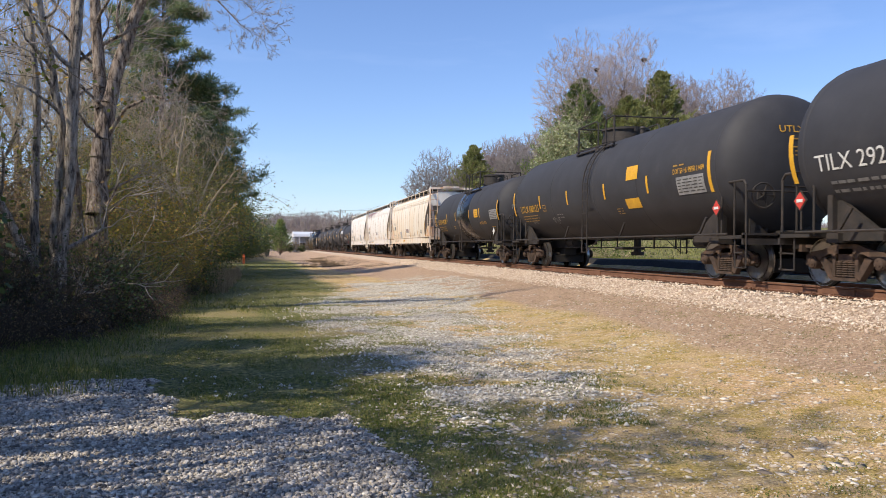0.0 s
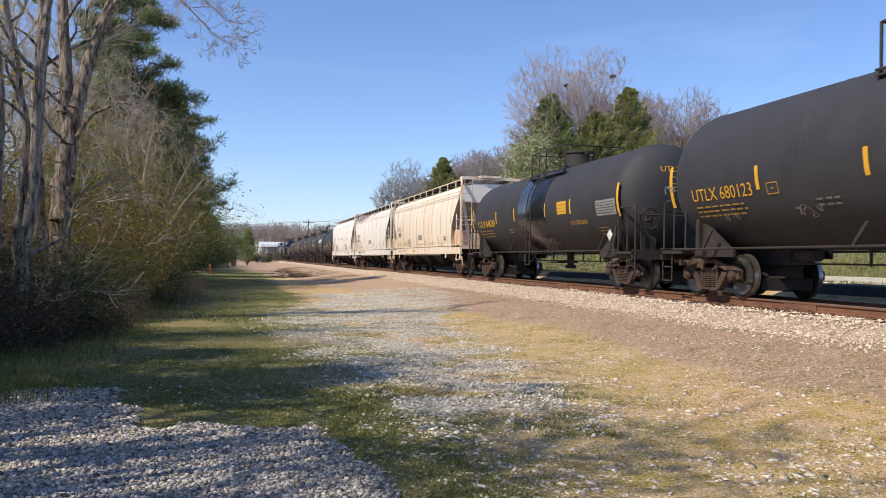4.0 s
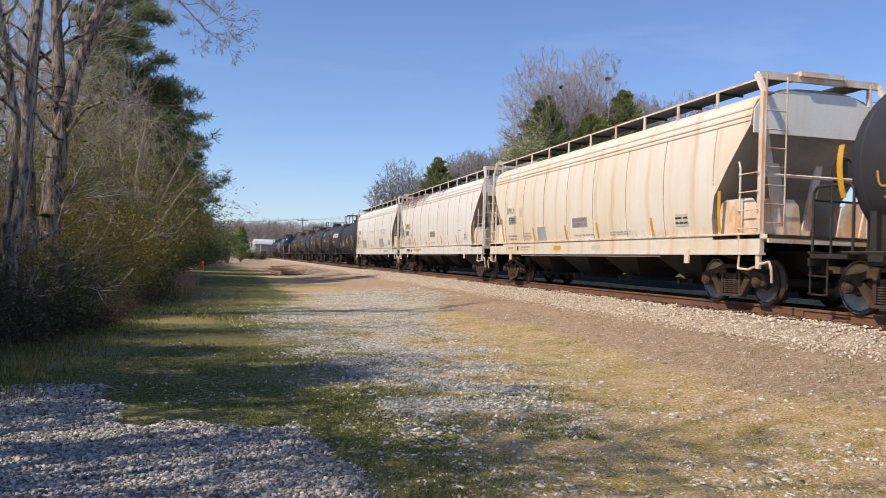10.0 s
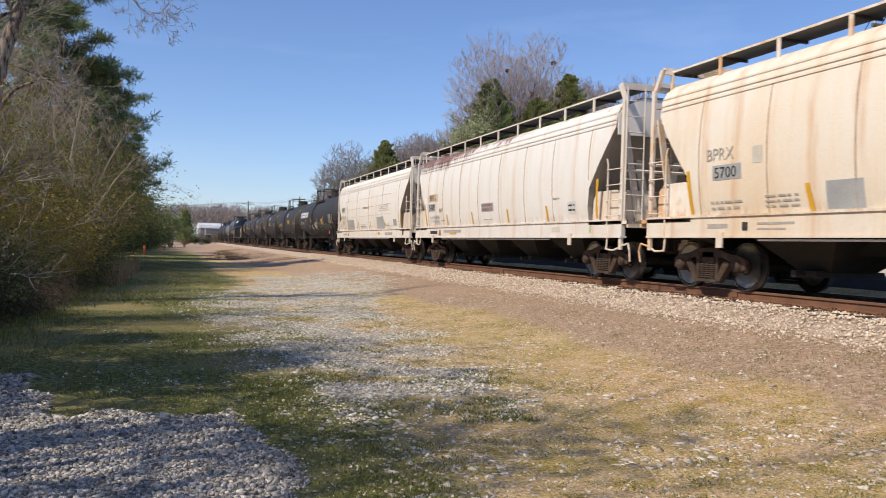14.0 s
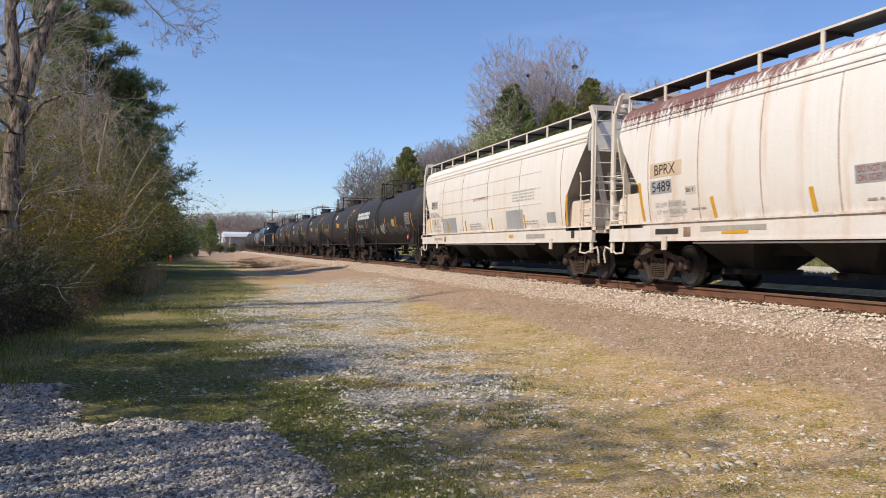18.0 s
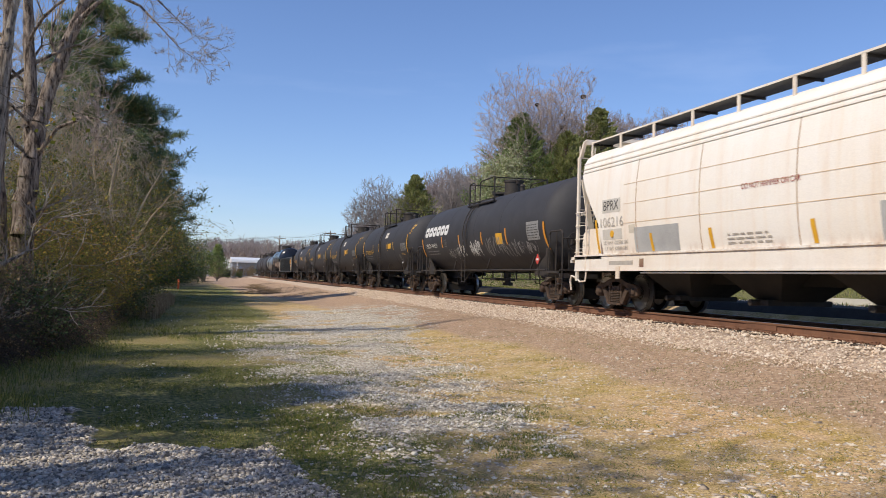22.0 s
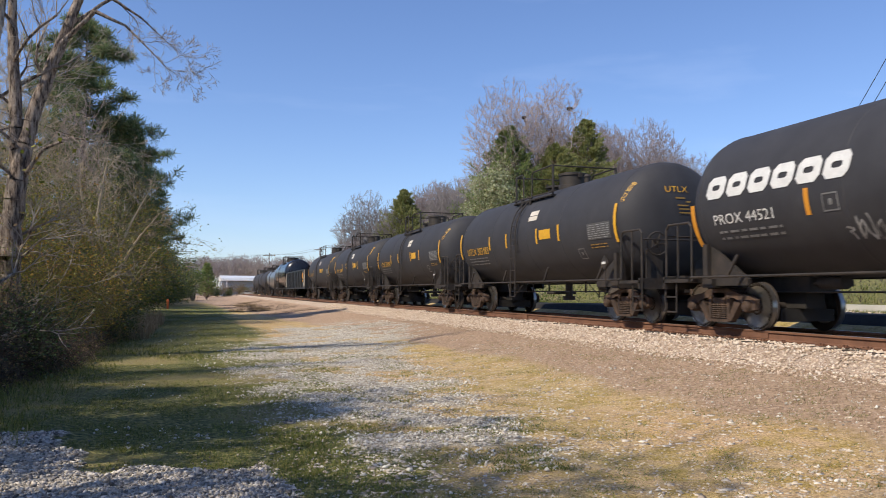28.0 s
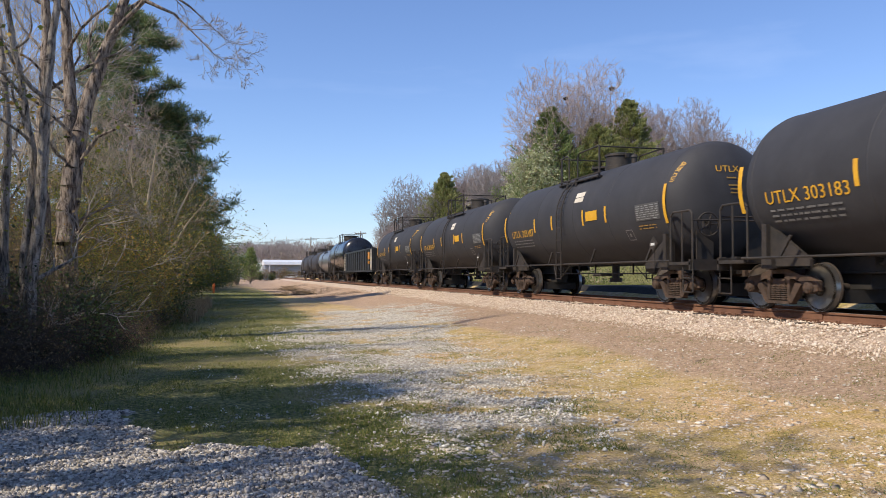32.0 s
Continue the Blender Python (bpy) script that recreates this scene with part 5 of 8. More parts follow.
            part("end_post", Geo().box(s * 1.43, s * 1.49, e - d * 0.36 - 0.055, e - d * 0.36 + 0.055, 0.72, 4.14)
                 .plate([(e - d * 0.36 - 0.055, 4.12), (e - d * 0.36 + 0.055, 4.12), (e - d * 0.62 + 0.055, 4.55), (e - d * 0.62 - 0.055, 4.55)], 0, s * 1.38, s * 1.46), frame_mat, car)
            g = Geo()
            y0, y1 = e - d * 0.36, e - d * 0.95
            z = 1.5
            while z < 2.6:
                g.pipe([(s * 1.50, y0, z), (s * 1.54, y0, z), (s * 1.54, y1, z), (s * 1.50, y1, z)], 0.012)
                z += 0.36
            g.rod((s * 1.50, y1, 1.02), (s * 1.50, y1, 2.70), 0.022).pipe([(s * 1.50, y1, 2.7), (s * 1.5, y1 - d * 0.06, 2.85)], 0.02)
            part("side_ladder", g, frame_mat, car)
            g = Geo()
            g.pipe([(s * 1.47, e - d * 0.95, 1.02), (s * 1.50, e - d * 0.95, 0.72), (s * 1.50, e - d * 0.62, 0.70), (s * 1.47, e - d * 0.44, 0.76)], 0.022)
            g.pipe([(s * 1.47, e - d * 0.34, 0.80), (s * 1.47, e - d * 0.02, 0.86), (s * 1.47, e + d * 0.05, 0.70), (s * 1.44, e + d * 0.03, 0.46)], 0.024)
            part("sill_step", g, frame_mat, car)
        lad = ladder_geo(0, -0.0, 0.46, 1.40, 4.46, 0.36, 0.013)
        lad.v = [(-1.42 + b, e - d * 0.30 + a, c) for a, b, c in lad.v]
        part("end_ladder", lad, ladder_mat or frame_mat, car)
        lad = ladder_geo(0, -0.0, 0.46, 1.40, 4.46, 0.36, 0.013)
        lad.v = [(1.42 - b, e - d * 0.30 + a, c) for a, b, c in lad.v]
        part("end_ladder", lad, ladder_mat or frame_mat, car)
        part("end_crossbar", Geo().box(-1.4, 1.4, e - d * 0.62 - 0.05, e - d * 0.62 + 0.05, 4.46, 4.60).box(-0.5, 0.5, e - d * 0.9, e - d * 0.5, 4.56, 4.66), frame_mat, car)
        part("end_handhold", Geo().pipe([(-1.4, e - d * 0.4, 2.55), (1.4, e - d * 0.4, 2.55)], 0.035), frame_mat, car)
        part("coupler", coupler_geo(d * half, d), TRUCK_RUST, car)
        add_truck(car, yt)
    part("brake_cylinder", Geo().rod((-0.5, -8.1, 1.62), (-0.5, -7.3, 1.62), 0.18, seg=14), UNDER_SHADE, car)
    bw = Geo()
    for k in range(18):
        a, b = 2 * math.pi * k / 18, 2 * math.pi * (k + 1) / 18
        bw.rod((0.45 + 0.28 * math.cos(a), -8.3, 2.7 + 0.28 * math.sin(a)), (0.45 + 0.28 * math.cos(b), -8.3, 2.7 + 0.28 * math.sin(b)), 0.02, seg=6)
    part("brake_wheel", bw.box(0.35, 0.55, -8.3, -8.15, 2.4, 2.95), GEAR_BLACK, car)
    return car


def hopper_marks(car, stripes_long, stripes_short, words, plates, stencils=(), stripe=None):
    for y, a, b, lean in stripes_long + stripes_short:
        part("reflective_stripe", hopper_patch(y - 0.055, y + 0.055, a, b, 0.01, 4, lean), stripe or YELLOW, car, "yellow reflective stripe")
    for text, y, z, h, w, mat in words:
        part("lettering", text_mesh(text, h, mat, on_hopper(y, z), w), None, car)
    for y0, y1, z0, z1, mat, lab in plates:
        part("panel", hopper_patch(min(y0, y1), max(y0, y1), z0, z1, 0.006), mat, car, lab)
    for y0, y1, z0, z1, rows, mat in stencils:
        part("stencil", bars(lambda a, b, c, d: hopper_patch(a, b, c, d, 0.013, 1), y0, y1, z0, z1, rows, 0.36, int(abs(y0) * 100)), mat, car)["kind"] = "stuff"


def sill_marks(car, items):
    """Marks on the side sill: (y0, y1, z0, z1, material)."""
    for y0, y1, z0, z1, mat in items:
        part("sill_mark", Geo().box(-1.506, -1.503, min(y0, y1), max(y0, y1), z0, z1), mat, car)

# ---- the train, head to tail ----
def stubs(y, a=2.17, b=2.63):
    return (y, a, b)


def build_train():
    R, zc = 1.61, 2.62
    a = tank_car("tank_car", "long black tank car with white lettering", 5.95, 9.05, 7.12, R, zc, 8.35, 0.6, 0.0, (2.15, 0.45, -0.15, -0.8))
    tank_marks(a, R, zc, [(7.95, 1.96, 2.88), (-7.95, 1.96, 2.88)], [stubs(4.2), stubs(1.4), stubs(-1.6)],
               [("TILX 292", 7.28, 2.12, 0.30, 1.75, WHITE)], [], (), [(7.0, 5.0, 1.70, 2.0, 2, DIM_WHITE)])
    diamond(a, 7.75, 1.62, RED_PLACARD, "red diamond hazard placard")
    b = tank_car("tank_car", "long black tank car with yellow stencils and placards", 24.2, 9.08, 7.13, R, zc, 8.30, 0.72, -0.03, (2.15, 0.45, -0.15, -0.8), dome_h=0.34)
    tank_marks(b, R, zc, [(7.9, 2.0, 2.93), (-7.3, 2.0, 2.93)], [stubs(4.7), stubs(1.85), stubs(-1.3), stubs(-4.15)],
               [("UTLX 680123", 7.05, 2.07, 0.27, 2.15, YELLOW), ("DOT SP-16198/SR 11499", -5.62, 2.53, 0.13, 1.48, YELLOW)],
               [(-2.88, -3.6, 2.60, 2.98, YELLOW, "plain yellow placard"), (-2.66, -3.55, 1.83, 2.10, YELLOW, "lettered yellow placard"), (-5.75, -7.05, 2.02, 2.45, PLATE_GREY, "grey data plate with rows of small print"), (4.45, 4.1, 2.05, 2.28, DIM_YELLOW, "outlined test mark")],
               (), [(7.0, 5.2, 1.72, 2.0, 3, DIM_YELLOW), (-5.62, -6.2, 2.70, 2.80, 1, DIM_YELLOW), (3.2, 2.6, 1.75, 1.95, 2, DIM_WHITE), (-1.9, -2.3, 1.7, 1.9, 3, DIM_YELLOW), (-5.8, -7.0, 2.06, 2.42, 5, BLACK_INK)])
    scribble(b, R, zc, [(6.2, 1.62, 0.55, 0.22), (3.9, 1.60, 0.8, 0.25), (8.2, 2.35, 0.5, 0.15)], DIM_WHITE, 3)
    diamond(b, -7.55, 1.62, RED_PLACARD, "red diamond hazard placard")
    head_marks(b, R, zc, 8.30)
    R, zc = 1.50, 2.50
    c = tank_car("tank_car", "black acid tank car with a glossy band at the ladder", 41.95, 8.33, 6.40, R, zc, 7.35, -0.83, -0.15, (0.96, 0.22, -0.40, -2.1), dome_r=0.52, dome_h=0.46, band=(-1.45, 1.20))
    tank_marks(c, R, zc, [(7.05, 1.95, 2.83), (-6.85, 1.95, 2.85)], [stubs(3.8), stubs(1.64), stubs(-1.46), stubs(-3.6)],
               [("UTLX 648289", 6.25, 2.06, 0.27, 2.25, YELLOW), ("ACETIC ACID, GLACIAL", -3.45, 1.83, 0.15, 1.25, YELLOW)],
               [(-2.55, -3.3, 2.20, 2.60, YELLOW, "lettered yellow placard"), (-5.45, -6.7, 2.02, 2.45, PLATE_GREY, "grey data plate with rows of small print")],
               (), [(6.2, 4.4, 1.65, 1.98, 3, DIM_YELLOW), (2.4, 2.0, 1.75, 1.95, 2, DIM_YELLOW), (-5.5, -6.6, 2.06, 2.42, 5, BLACK_INK), (-2.6, -3.25, 2.24, 2.56, 3, DIM_YELLOW), (-5.3, -5.9, 1.5, 1.75, 3, DIM_YELLOW)])
    diamond(c, -6.55, 1.45, WHITE, "white and black corrosive placard")
    head_marks(c, R, zc, 7.35)
    # covered hoppers
    seams = [-6.9, -4.86, -2.98, -1.0, 0.84, 2.72, 4.64, 6.55]
    d = hopper_car("cream covered hopper stained orange-tan, on rusty trucks", 59.5, TAN_PAINT, TAN_FRAME, ROOF_RUST, seams, ladder_mat=LADDER_PAINT)
    hopper_marks(d, [(6.80, 1.45, 2.30, 0.09), (-7.05, 1.45, 2.30, -0.09)], [(3.62, 1.43, 1.87, 0.08), (0.93, 1.43, 1.87, 0.06), (-1.28, 1.43, 1.87, 0.06), (-4.3, 1.43, 1.87, 0.05)],
                 [("BPRX", 6.28, 2.44, 0.22, 0.78, GREY_INK), ("5700", 6.05, 2.10, 0.20, 0.62, BLACK_INK), ("DO NOT HAMMER", 0.36, 1.93, 0.10, 0.92, RED_INK), ("ON SIDES OF CAR", 0.36, 1.80, 0.10, 0.92, RED_INK)],
                 [(6.12, 5.30, 2.06, 2.34, GREY_PATCH, "grey number patch"), (0.43, -0.63, 1.77, 2.06, GREY_PATCH, "faded notice panel"), (3.31, 2.57, 1.44, 1.88, GREY_PATCH, "grey paint patch"), (-5.35, -5.9, 1.62, 1.90, PALE_PATCH, "framed data panel"), (5.0, 4.75, 2.3, 2.6, PALE_PATCH, "pale square")],
                 [(6.2, 5.3, 1.50, 1.72, 2, GREY_INK), (4.7, 3.9, 1.50, 1.76, 3, GREY_INK), (0.3, -1.0, 1.52, 1.60, 1, GREY_INK), (-2.0, -3.2, 1.50, 1.62, 2, GREY_INK), (-5.38, -5.88, 1.66, 1.88, 2, BLACK_INK)])
    sill_marks(d, [(5.3, 5.15, 1.12, 1.27, BLACK_INK), (1.9, 1.35, 1.12, 1.26, YELLOW), (-0.9, -1.4, 1.12, 1.26, PALE_PATCH), (4.9, 4.0, 1.22, 1.26, GREY_INK), (4.9, 4.2, 1.13, 1.16, GREY_INK), (6.3, 5.7, 1.17, 1.25, GREY_INK)])
    e = hopper_car("cream covered hopper with rust running from its roof", 77.4, CREAM_PAINT, CREAM_FRAME, ROOF_RUST, seams)
    hopper_marks(e, [(6.80, 1.45, 2.32, 0.12), (-7.25, 1.45, 2.40, -0.12)], [(4.12, 1.45, 1.86, 0.08), (1.41, 1.45, 1.86, 0.06), (-1.74, 1.45, 1.86, 0.05), (-4.52, 1.45, 1.86, 0.05)],
                 [("BPRX", 6.26, 2.44, 0.22, 0.80, BLACK_INK), ("5489", 6.36, 2.07, 0.22, 0.72, BLACK_INK), ("286 K", 5.07, 2.00, 0.08, 0.30, BLACK_INK), ("LD LMT 215800 LBS", 6.26, 1.74, 0.09, 1.18, GREY_INK), ("LT WT 70200 LBS", 6.20, 1.58, 0.09, 1.12, GREY_INK), ("DO NOT HAMMER", 0.46, 2.00, 0.10, 0.92, RED_INK), ("ON SIDES OF CAR", 0.46, 1.87, 0.10, 0.92, RED_INK)],
                 [(6.46, 5.22, 2.39, 2.70, TAN_PATCH, "tan mark patch"), (6.44, 5.6, 2.03, 2.32, GREY_PATCH, "grey number patch"), (0.52, -0.56, 1.84, 2.12, GREY_PATCH, "faded notice panel"), (5.75, 5.25, 1.52, 1.86, FADED_INK, "grey weight patch"), (-5.75, -6.2, 1.62, 1.92, WHITE, "framed data panel"), (5.1, 4.72, 1.96, 2.12, PALE_PATCH, "outlined capacity mark")],
                 [(4.9, 4.4, 1.62, 1.70, 1, GREY_INK), (0.3, -0.5, 1.56, 1.64, 1, GREY_INK), (-5.8, -6.15, 1.66, 1.90, 2, BLACK_INK), (-4.9, -5.3, 2.0, 2.1, 1, GREY_INK)])
    sill_marks(e, [(6.3, 5.4, 1.14, 1.26, BLACK_INK), (5.2, 4.95, 1.08, 1.28, ROOF_RUST), (4.6, 2.6, 1.18, 1.28, GREY_INK), (3.9, 3.1, 1.12, 1.18, YELLOW), (-4.8, -5.3, 1.14, 1.28, PALE_PATCH), (-6.9, -7.0, 1.12, 1.28, LIME)])
    f = hopper_car("white covered hopper with grey touch-up panels and thin rust lines", 95.2, WHITE_BODY, CREAM_FRAME, ROOF_RUST, [-6.6, -3.5, -0.5, 2.4, 5.0], (2.15, 2.62, 3.10))
    hopper_marks(f, [(6.95, 1.45, 2.32, 0.10), (-6.9, 1.45, 2.30, -0.12)], [(4.3, 1.45, 1.86, 0.06), (2.0, 1.45, 1.86, 0.06), (-0.9, 1.45, 1.86, 0.05), (-3.9, 1.45, 1.86, 0.05)],
                 [("BPRX", 6.62, 2.52, 0.24, 0.78, BLACK_INK), ("106216", 6.78, 2.10, 0.24, 1.18, GREY_INK), ("LD LMT 222500 LBS", 6.66, 1.66, 0.09, 1.25, GREY_INK), ("LT WT 63500 LBS", 6.62, 1.51, 0.09, 1.15, GREY_INK), ("DO NOT HAMMER ON CAR", 1.0, 2.53, 0.11, 1.6, RED_INK)],
                 [(6.70, 5.75, 2.46, 2.80, FADED_INK, "pale mark patch"), (5.1, 3.2, 1.44, 2.02, GREY_PATCH, "grey touch-up panel"), (-2.3, -3.75, 1.44, 2.04, GREY_PATCH, "grey touch-up panel"), (6.70, 5.70, 1.78, 2.04, FADED_INK, "pale grey patch"), (-5.6, -6.2, 1.56, 1.86, GREY_PATCH, "small grey panel"), (5.35, 5.05, 1.9, 2.1, PALE_PATCH, "outlined capacity mark")],
                 [(-2.9, -4.8, 2.3, 2.68, 4, FADED_INK), (-4.0, -4.9, 1.55, 1.7, 2, GREY_INK), (1.5, 0.2, 1.5, 1.75, 3, GREY_INK)])
    part("yellow_dot", Geo().lathe([(-side_x(1.9) - 0.01, 0.10), (-side_x(1.9) - 0.02, 0.09)], "X", 14, (0, 6.2, 1.92)), YELLOW, f)
    sill_marks(f, [(6.4, 5.2, 1.14, 1.24, GREY_INK), (4.9, 4.7, 1.08, 1.28, ROOF_RUST), (-2.5, -2.9, 1.15, 1.26, YELLOW), (-4.0, -5.4, 1.12, 1.25, GREY_INK), (-7.2, -7.4, 1.10, 1.32, BLACK_INK)])
    # the second run of tank cars
    g = tank_car("tank_car", "black tank car with a white wordmark and scrawled graffiti", 113.1, 9.05, 7.12, R, zc, 7.85, -0.68, 0.53, (1.54, 0.88, 0.24, -1.44), dome_r=0.36, dome_h=0.50, manway=0.62)
    tank_marks(g, R, zc, [(7.35, 1.67, 2.5), (-7.2, 1.67, 2.5)], [stubs(4.1, 2.03, 2.48), stubs(1.6, 2.0, 2.46), stubs(-1.25, 2.0, 2.46), stubs(-3.85, 1.92, 2.47)],
               [("PROX 44521", 6.68, 2.05, 0.20, 1.72, WHITE)],
               [(-2.85, -3.5, 1.95, 2.33, YELLOW, "lettered yellow placard"), (-5.8, -6.8, 1.98, 2.56, PLATE_GREY, "grey data plate with rows of small print"), (3.75, 3.4, 2.05, 2.35, DIM_WHITE, "outlined test mark")],
               (), [(6.6, 4.8, 1.74, 1.98, 2, DIM_WHITE), (-5.85, -6.75, 2.02, 2.5, 6, BLACK_INK)], ORANGE)
    wordmark(g, R, zc)
    scribble(g, R, zc, [(1.95, 1.55, 0.95, 0.62), (0.30, 1.52, 1.35, 0.78), (0.25, 1.60, 1.25, 0.62)], WHITE, 1)
    scribble(g, R, zc, [(3.4, 1.52, 1.5, 0.52), (-1.6, 1.58, 1.6, 0.72), (-3.2, 1.52, 1.8, 0.66), (-4.9, 1.55, 1.5, 0.52)], SPRAY_GREY, 2)
    diamond(g, -6.95, 1.35, RED_PLACARD, "red diamond hazard placard")

    def small_tank(centre, number, label, near):
        h = tank_car("tank_car", label, centre, 7.66, 5.65, R, zc, 6.62, -0.55, 0.58, (1.58, 0.95, 0.25, -1.36), dome_r=0.43, dome_h=0.40, detail=near, manway=0.55 if near else None)
        tank_marks(h, R, zc, [(6.25, 1.95, 2.9), (-5.95, 1.95, 2.9)], [stubs(3.02), stubs(1.42), stubs(-1.1), stubs(-2.66)],
                   [("UTLX " + number, 5.45, 2.06, 0.25, 2.25, YELLOW)],
                   [(-0.38, -1.02, 2.90, 3.04, PALE_PATCH, "pale placard"), (-0.38, -1.02, 3.06, 3.20, PALE_PATCH, "pale placard"), (-1.32, -2.12, 2.28, 2.56, YELLOW, "plain yellow placard"), (-4.45, -5.7, 2.08, 2.5, DIM_PLATE, "dark data plate with rows of small white print"), (-3.68, -4.05, 1.62, 1.9, DIM_WHITE, "outlined test mark")],
                   (), [(5.4, 3.4, 1.70, 2.0, 3, DIM_WHITE), (-4.5, -5.65, 2.10, 2.48, 7, PLATE_GREY), (-4.5, -5.4, 1.86, 2.0, 2, DIM_YELLOW)])
        def shoulder(u, v):
            # up the tank's shoulder, where shell runs into head
            y = -6.16 - 0.16 * u + v
            r = R * max(0.05, 1 - max(0.0, (-5.9 - y) / 0.72) ** 2) ** 0.425
            return on_tank(r + 0.006, zc, y, zc + 0.30 * r)(0, u)
        words = text_mesh("UTLX " + number, 0.09, YELLOW, shoulder, 0.56)
        head_marks(h, R, zc, 6.62)
        part("lettering", words, None, h)
        diamond(h, -5.5, 1.45, GEAR_BLACK, "empty placard holder")
    small_tank(129.7, "303183", "short black tank car with yellow stencils", True)
    small_tank(145.0, "303187", "short black tank car with pale and yellow placards", True)
    small_tank(160.3, "303187", "short black tank car coupled in the train", True)
    small_tank(175.6, "303183", "dusty short black tank car ahead of a gondola", False)
    gondola(192.6)
    tank_car("tank_car", "tall glossy black tank car behind a gondola", 209.0, 7.9, 5.9, 1.62, 2.85, 6.9, 0.0, 0.5, (1.6, 0.95, 0.25, -1.4), detail=False, mat=TANK_GLOSS)
    tank_car("tank_car", "dusty grey tank car far down the train", 224.8, 7.9, 5.9, 1.45, 2.45, 6.9, 0.0, 0.5, (1.6, 0.95, 0.25, -1.4), detail=False, mat=TANK_SILVER)
    tank_car("tank_car", "black tank car far down the train", 240.6, 7.9, 5.9, 1.5, 2.5, 6.9, 0.0, 0.5, (1.6, 0.95, 0.25, -1.4), detail=False)
    tank_car("tank_car", "black tank car near the train's tail", 256.4, 7.9, 5.9, 1.5, 2.5, 6.9, 0.0, 0.5, (1.6, 0.95, 0.25, -1.4), detail=False)


ORANGE = blotched("orange_stripe_paint", [(0.3, (0.60, 0.24, 0.02)), (0.7, (0.70, 0.31, 0.03))], 5, 60, 0.5)


def wordmark(car, R, zc):
    """Plain slanted white blocks where the maker's name stands."""
    for k in range(6):
        y = 6.9 - 0.635 * k
        g = Geo()
        put = on_tank(R, zc, y, 2.56, 0.18)
        cut = 0.10
        ring = [(cut, 0.0), (0.56 - cut, 0.0), (0.56, cut), (0.56, 0.44 - cut), (0.56 - cut, 0.44), (cut, 0.44), (0.0, 0.44 - cut), (0.0, cut)]
        vs = [put(u, v) for u, v in ring] + [put(0.28 + (u - 0.28) * 0.42, 0.22 + (v - 0.22) * 0.24) for u, v in ring]
        g.add(vs, [(i, (i + 1) % 8, 8 + (i + 1) % 8, 8 + i) for i in range(8)])
        part("wordmark_block", g, WHITE, car, "white painted block")


def scribble(car, R, zc, boxes, mat, seed):
    """Loops of thin spray paint."""
    rnd = random.Random(seed)
    for y, z, w, h in boxes:
        g = Geo()
        put = on_tank(R, zc, y, z)
        n = max(4, int(w / 0.17))
        for k in range(n):
            # one letter-like tangle: a crooked stroke that turns back on itself, some doubled
            cx = w * (k + 0.5) / n
            pts = [(cx + w / n * rnd.uniform(-0.6, 0.6), h * rnd.uniform(0.0, 1.0) ** rnd.choice((0.5, 1.6))) for _ in range(rnd.randint(4, 6))]
            line = []
            for (a, b), (c, d) in zip(pts, pts[1:]):
                sag = rnd.uniform(-0.25, 0.25)
                for i in range(5):
                    f = i / 5
                    line.append((a + (c - a) * f - (d - b) * sag * 4 * f * (1 - f), b + (d - b) * f + (c - a) * sag * 4 * f * (1 - f)))
            wide = rnd.choice((0.009, 0.013, 0.02))
            for (ua, va), (ub, vb) in zip(line, line[1:]):
                du, dv = ub - ua, vb - va
                ln = math.hypot(du, dv) or 1
                nu, nv = -dv / ln * wide, du / ln * wide
                g.add([put(ua + nu, va + nv), put(ua - nu, va - nv), put(ub - nu, vb - nv), put(ub + nu, vb + nv)], [(0, 1, 2, 3)])
        part("graffiti", g, mat, car, "thin sprayed graffiti scrawl")["kind"] = "stuff"


def gondola(centre):
    car = thing("gondola_car", "black gondola car with an orange mark", "gondola car", "")
    CARS.append((car, centre))
    half, trucks, L = 9.2, 7.2, 8.6
    for s in (-1, 1):
        part("side_wall", Geo().box(s * 1.42, s * 1.50, -L, L, 1.05, 2.75), GONDOLA_BLACK, car)
        part("top_chord", Geo().box(s * 1.38, s * 1.56, -L, L, 2.70, 2.84), GONDOLA_BLACK, car)
        part("side_sill", Geo().box(s * 1.36, s * 1.56, -L, L, 0.95, 1.10), GONDOLA_BLACK, car)
        for k in range(13):
            y = -L + 0.1 + (2 * L - 0.2) * k / 12
            part("side_post", Geo().box(s * 1.50, s * 1.58, y - 0.06, y + 0.06, 1.08, 2.72), GONDOLA_BLACK, car)
        part("end_wall", Geo().box(-1.46, 1.46, s * L - 0.05, s * L + 0.05, 1.05, 2.8), GONDOLA_BLACK, car)
        part("stub_sill", Geo().box(-0.3, 0.3, min(s * (L - 2), s * (half - 0.4)), max(s * (L - 2), s * (half - 0.4)), 0.72, 1.0), UNDER_SHADE, car)
        part("coupler", coupler_geo(s * half, s), TRUCK_RUST, car)
        lad = ladder_geo(-1.6, s * L - s * 0.1, s * L - s * 0.55, 1.1, 2.7)
        part("side_ladder", lad, PALE_PATCH, car)
        add_truck(car, s * trucks)
    part("floor_plate", Geo().box(-1.42, 1.42, -L, L, 1.05, 1.12), UNDER_SHADE, car)
    part("orange_mark", Geo().box(-1.595, -1.585, -7.4, -6.5, 1.95, 2.5).box(-1.595, -1.585, -7.4, -6.6, 1.6, 1.8), ORANGE, car)
    part("corner_panel", Geo().box(-1.595, -1.585, -L + 0.2, -L + 0.6, 1.3, 2.2), PALE_PATCH, car)


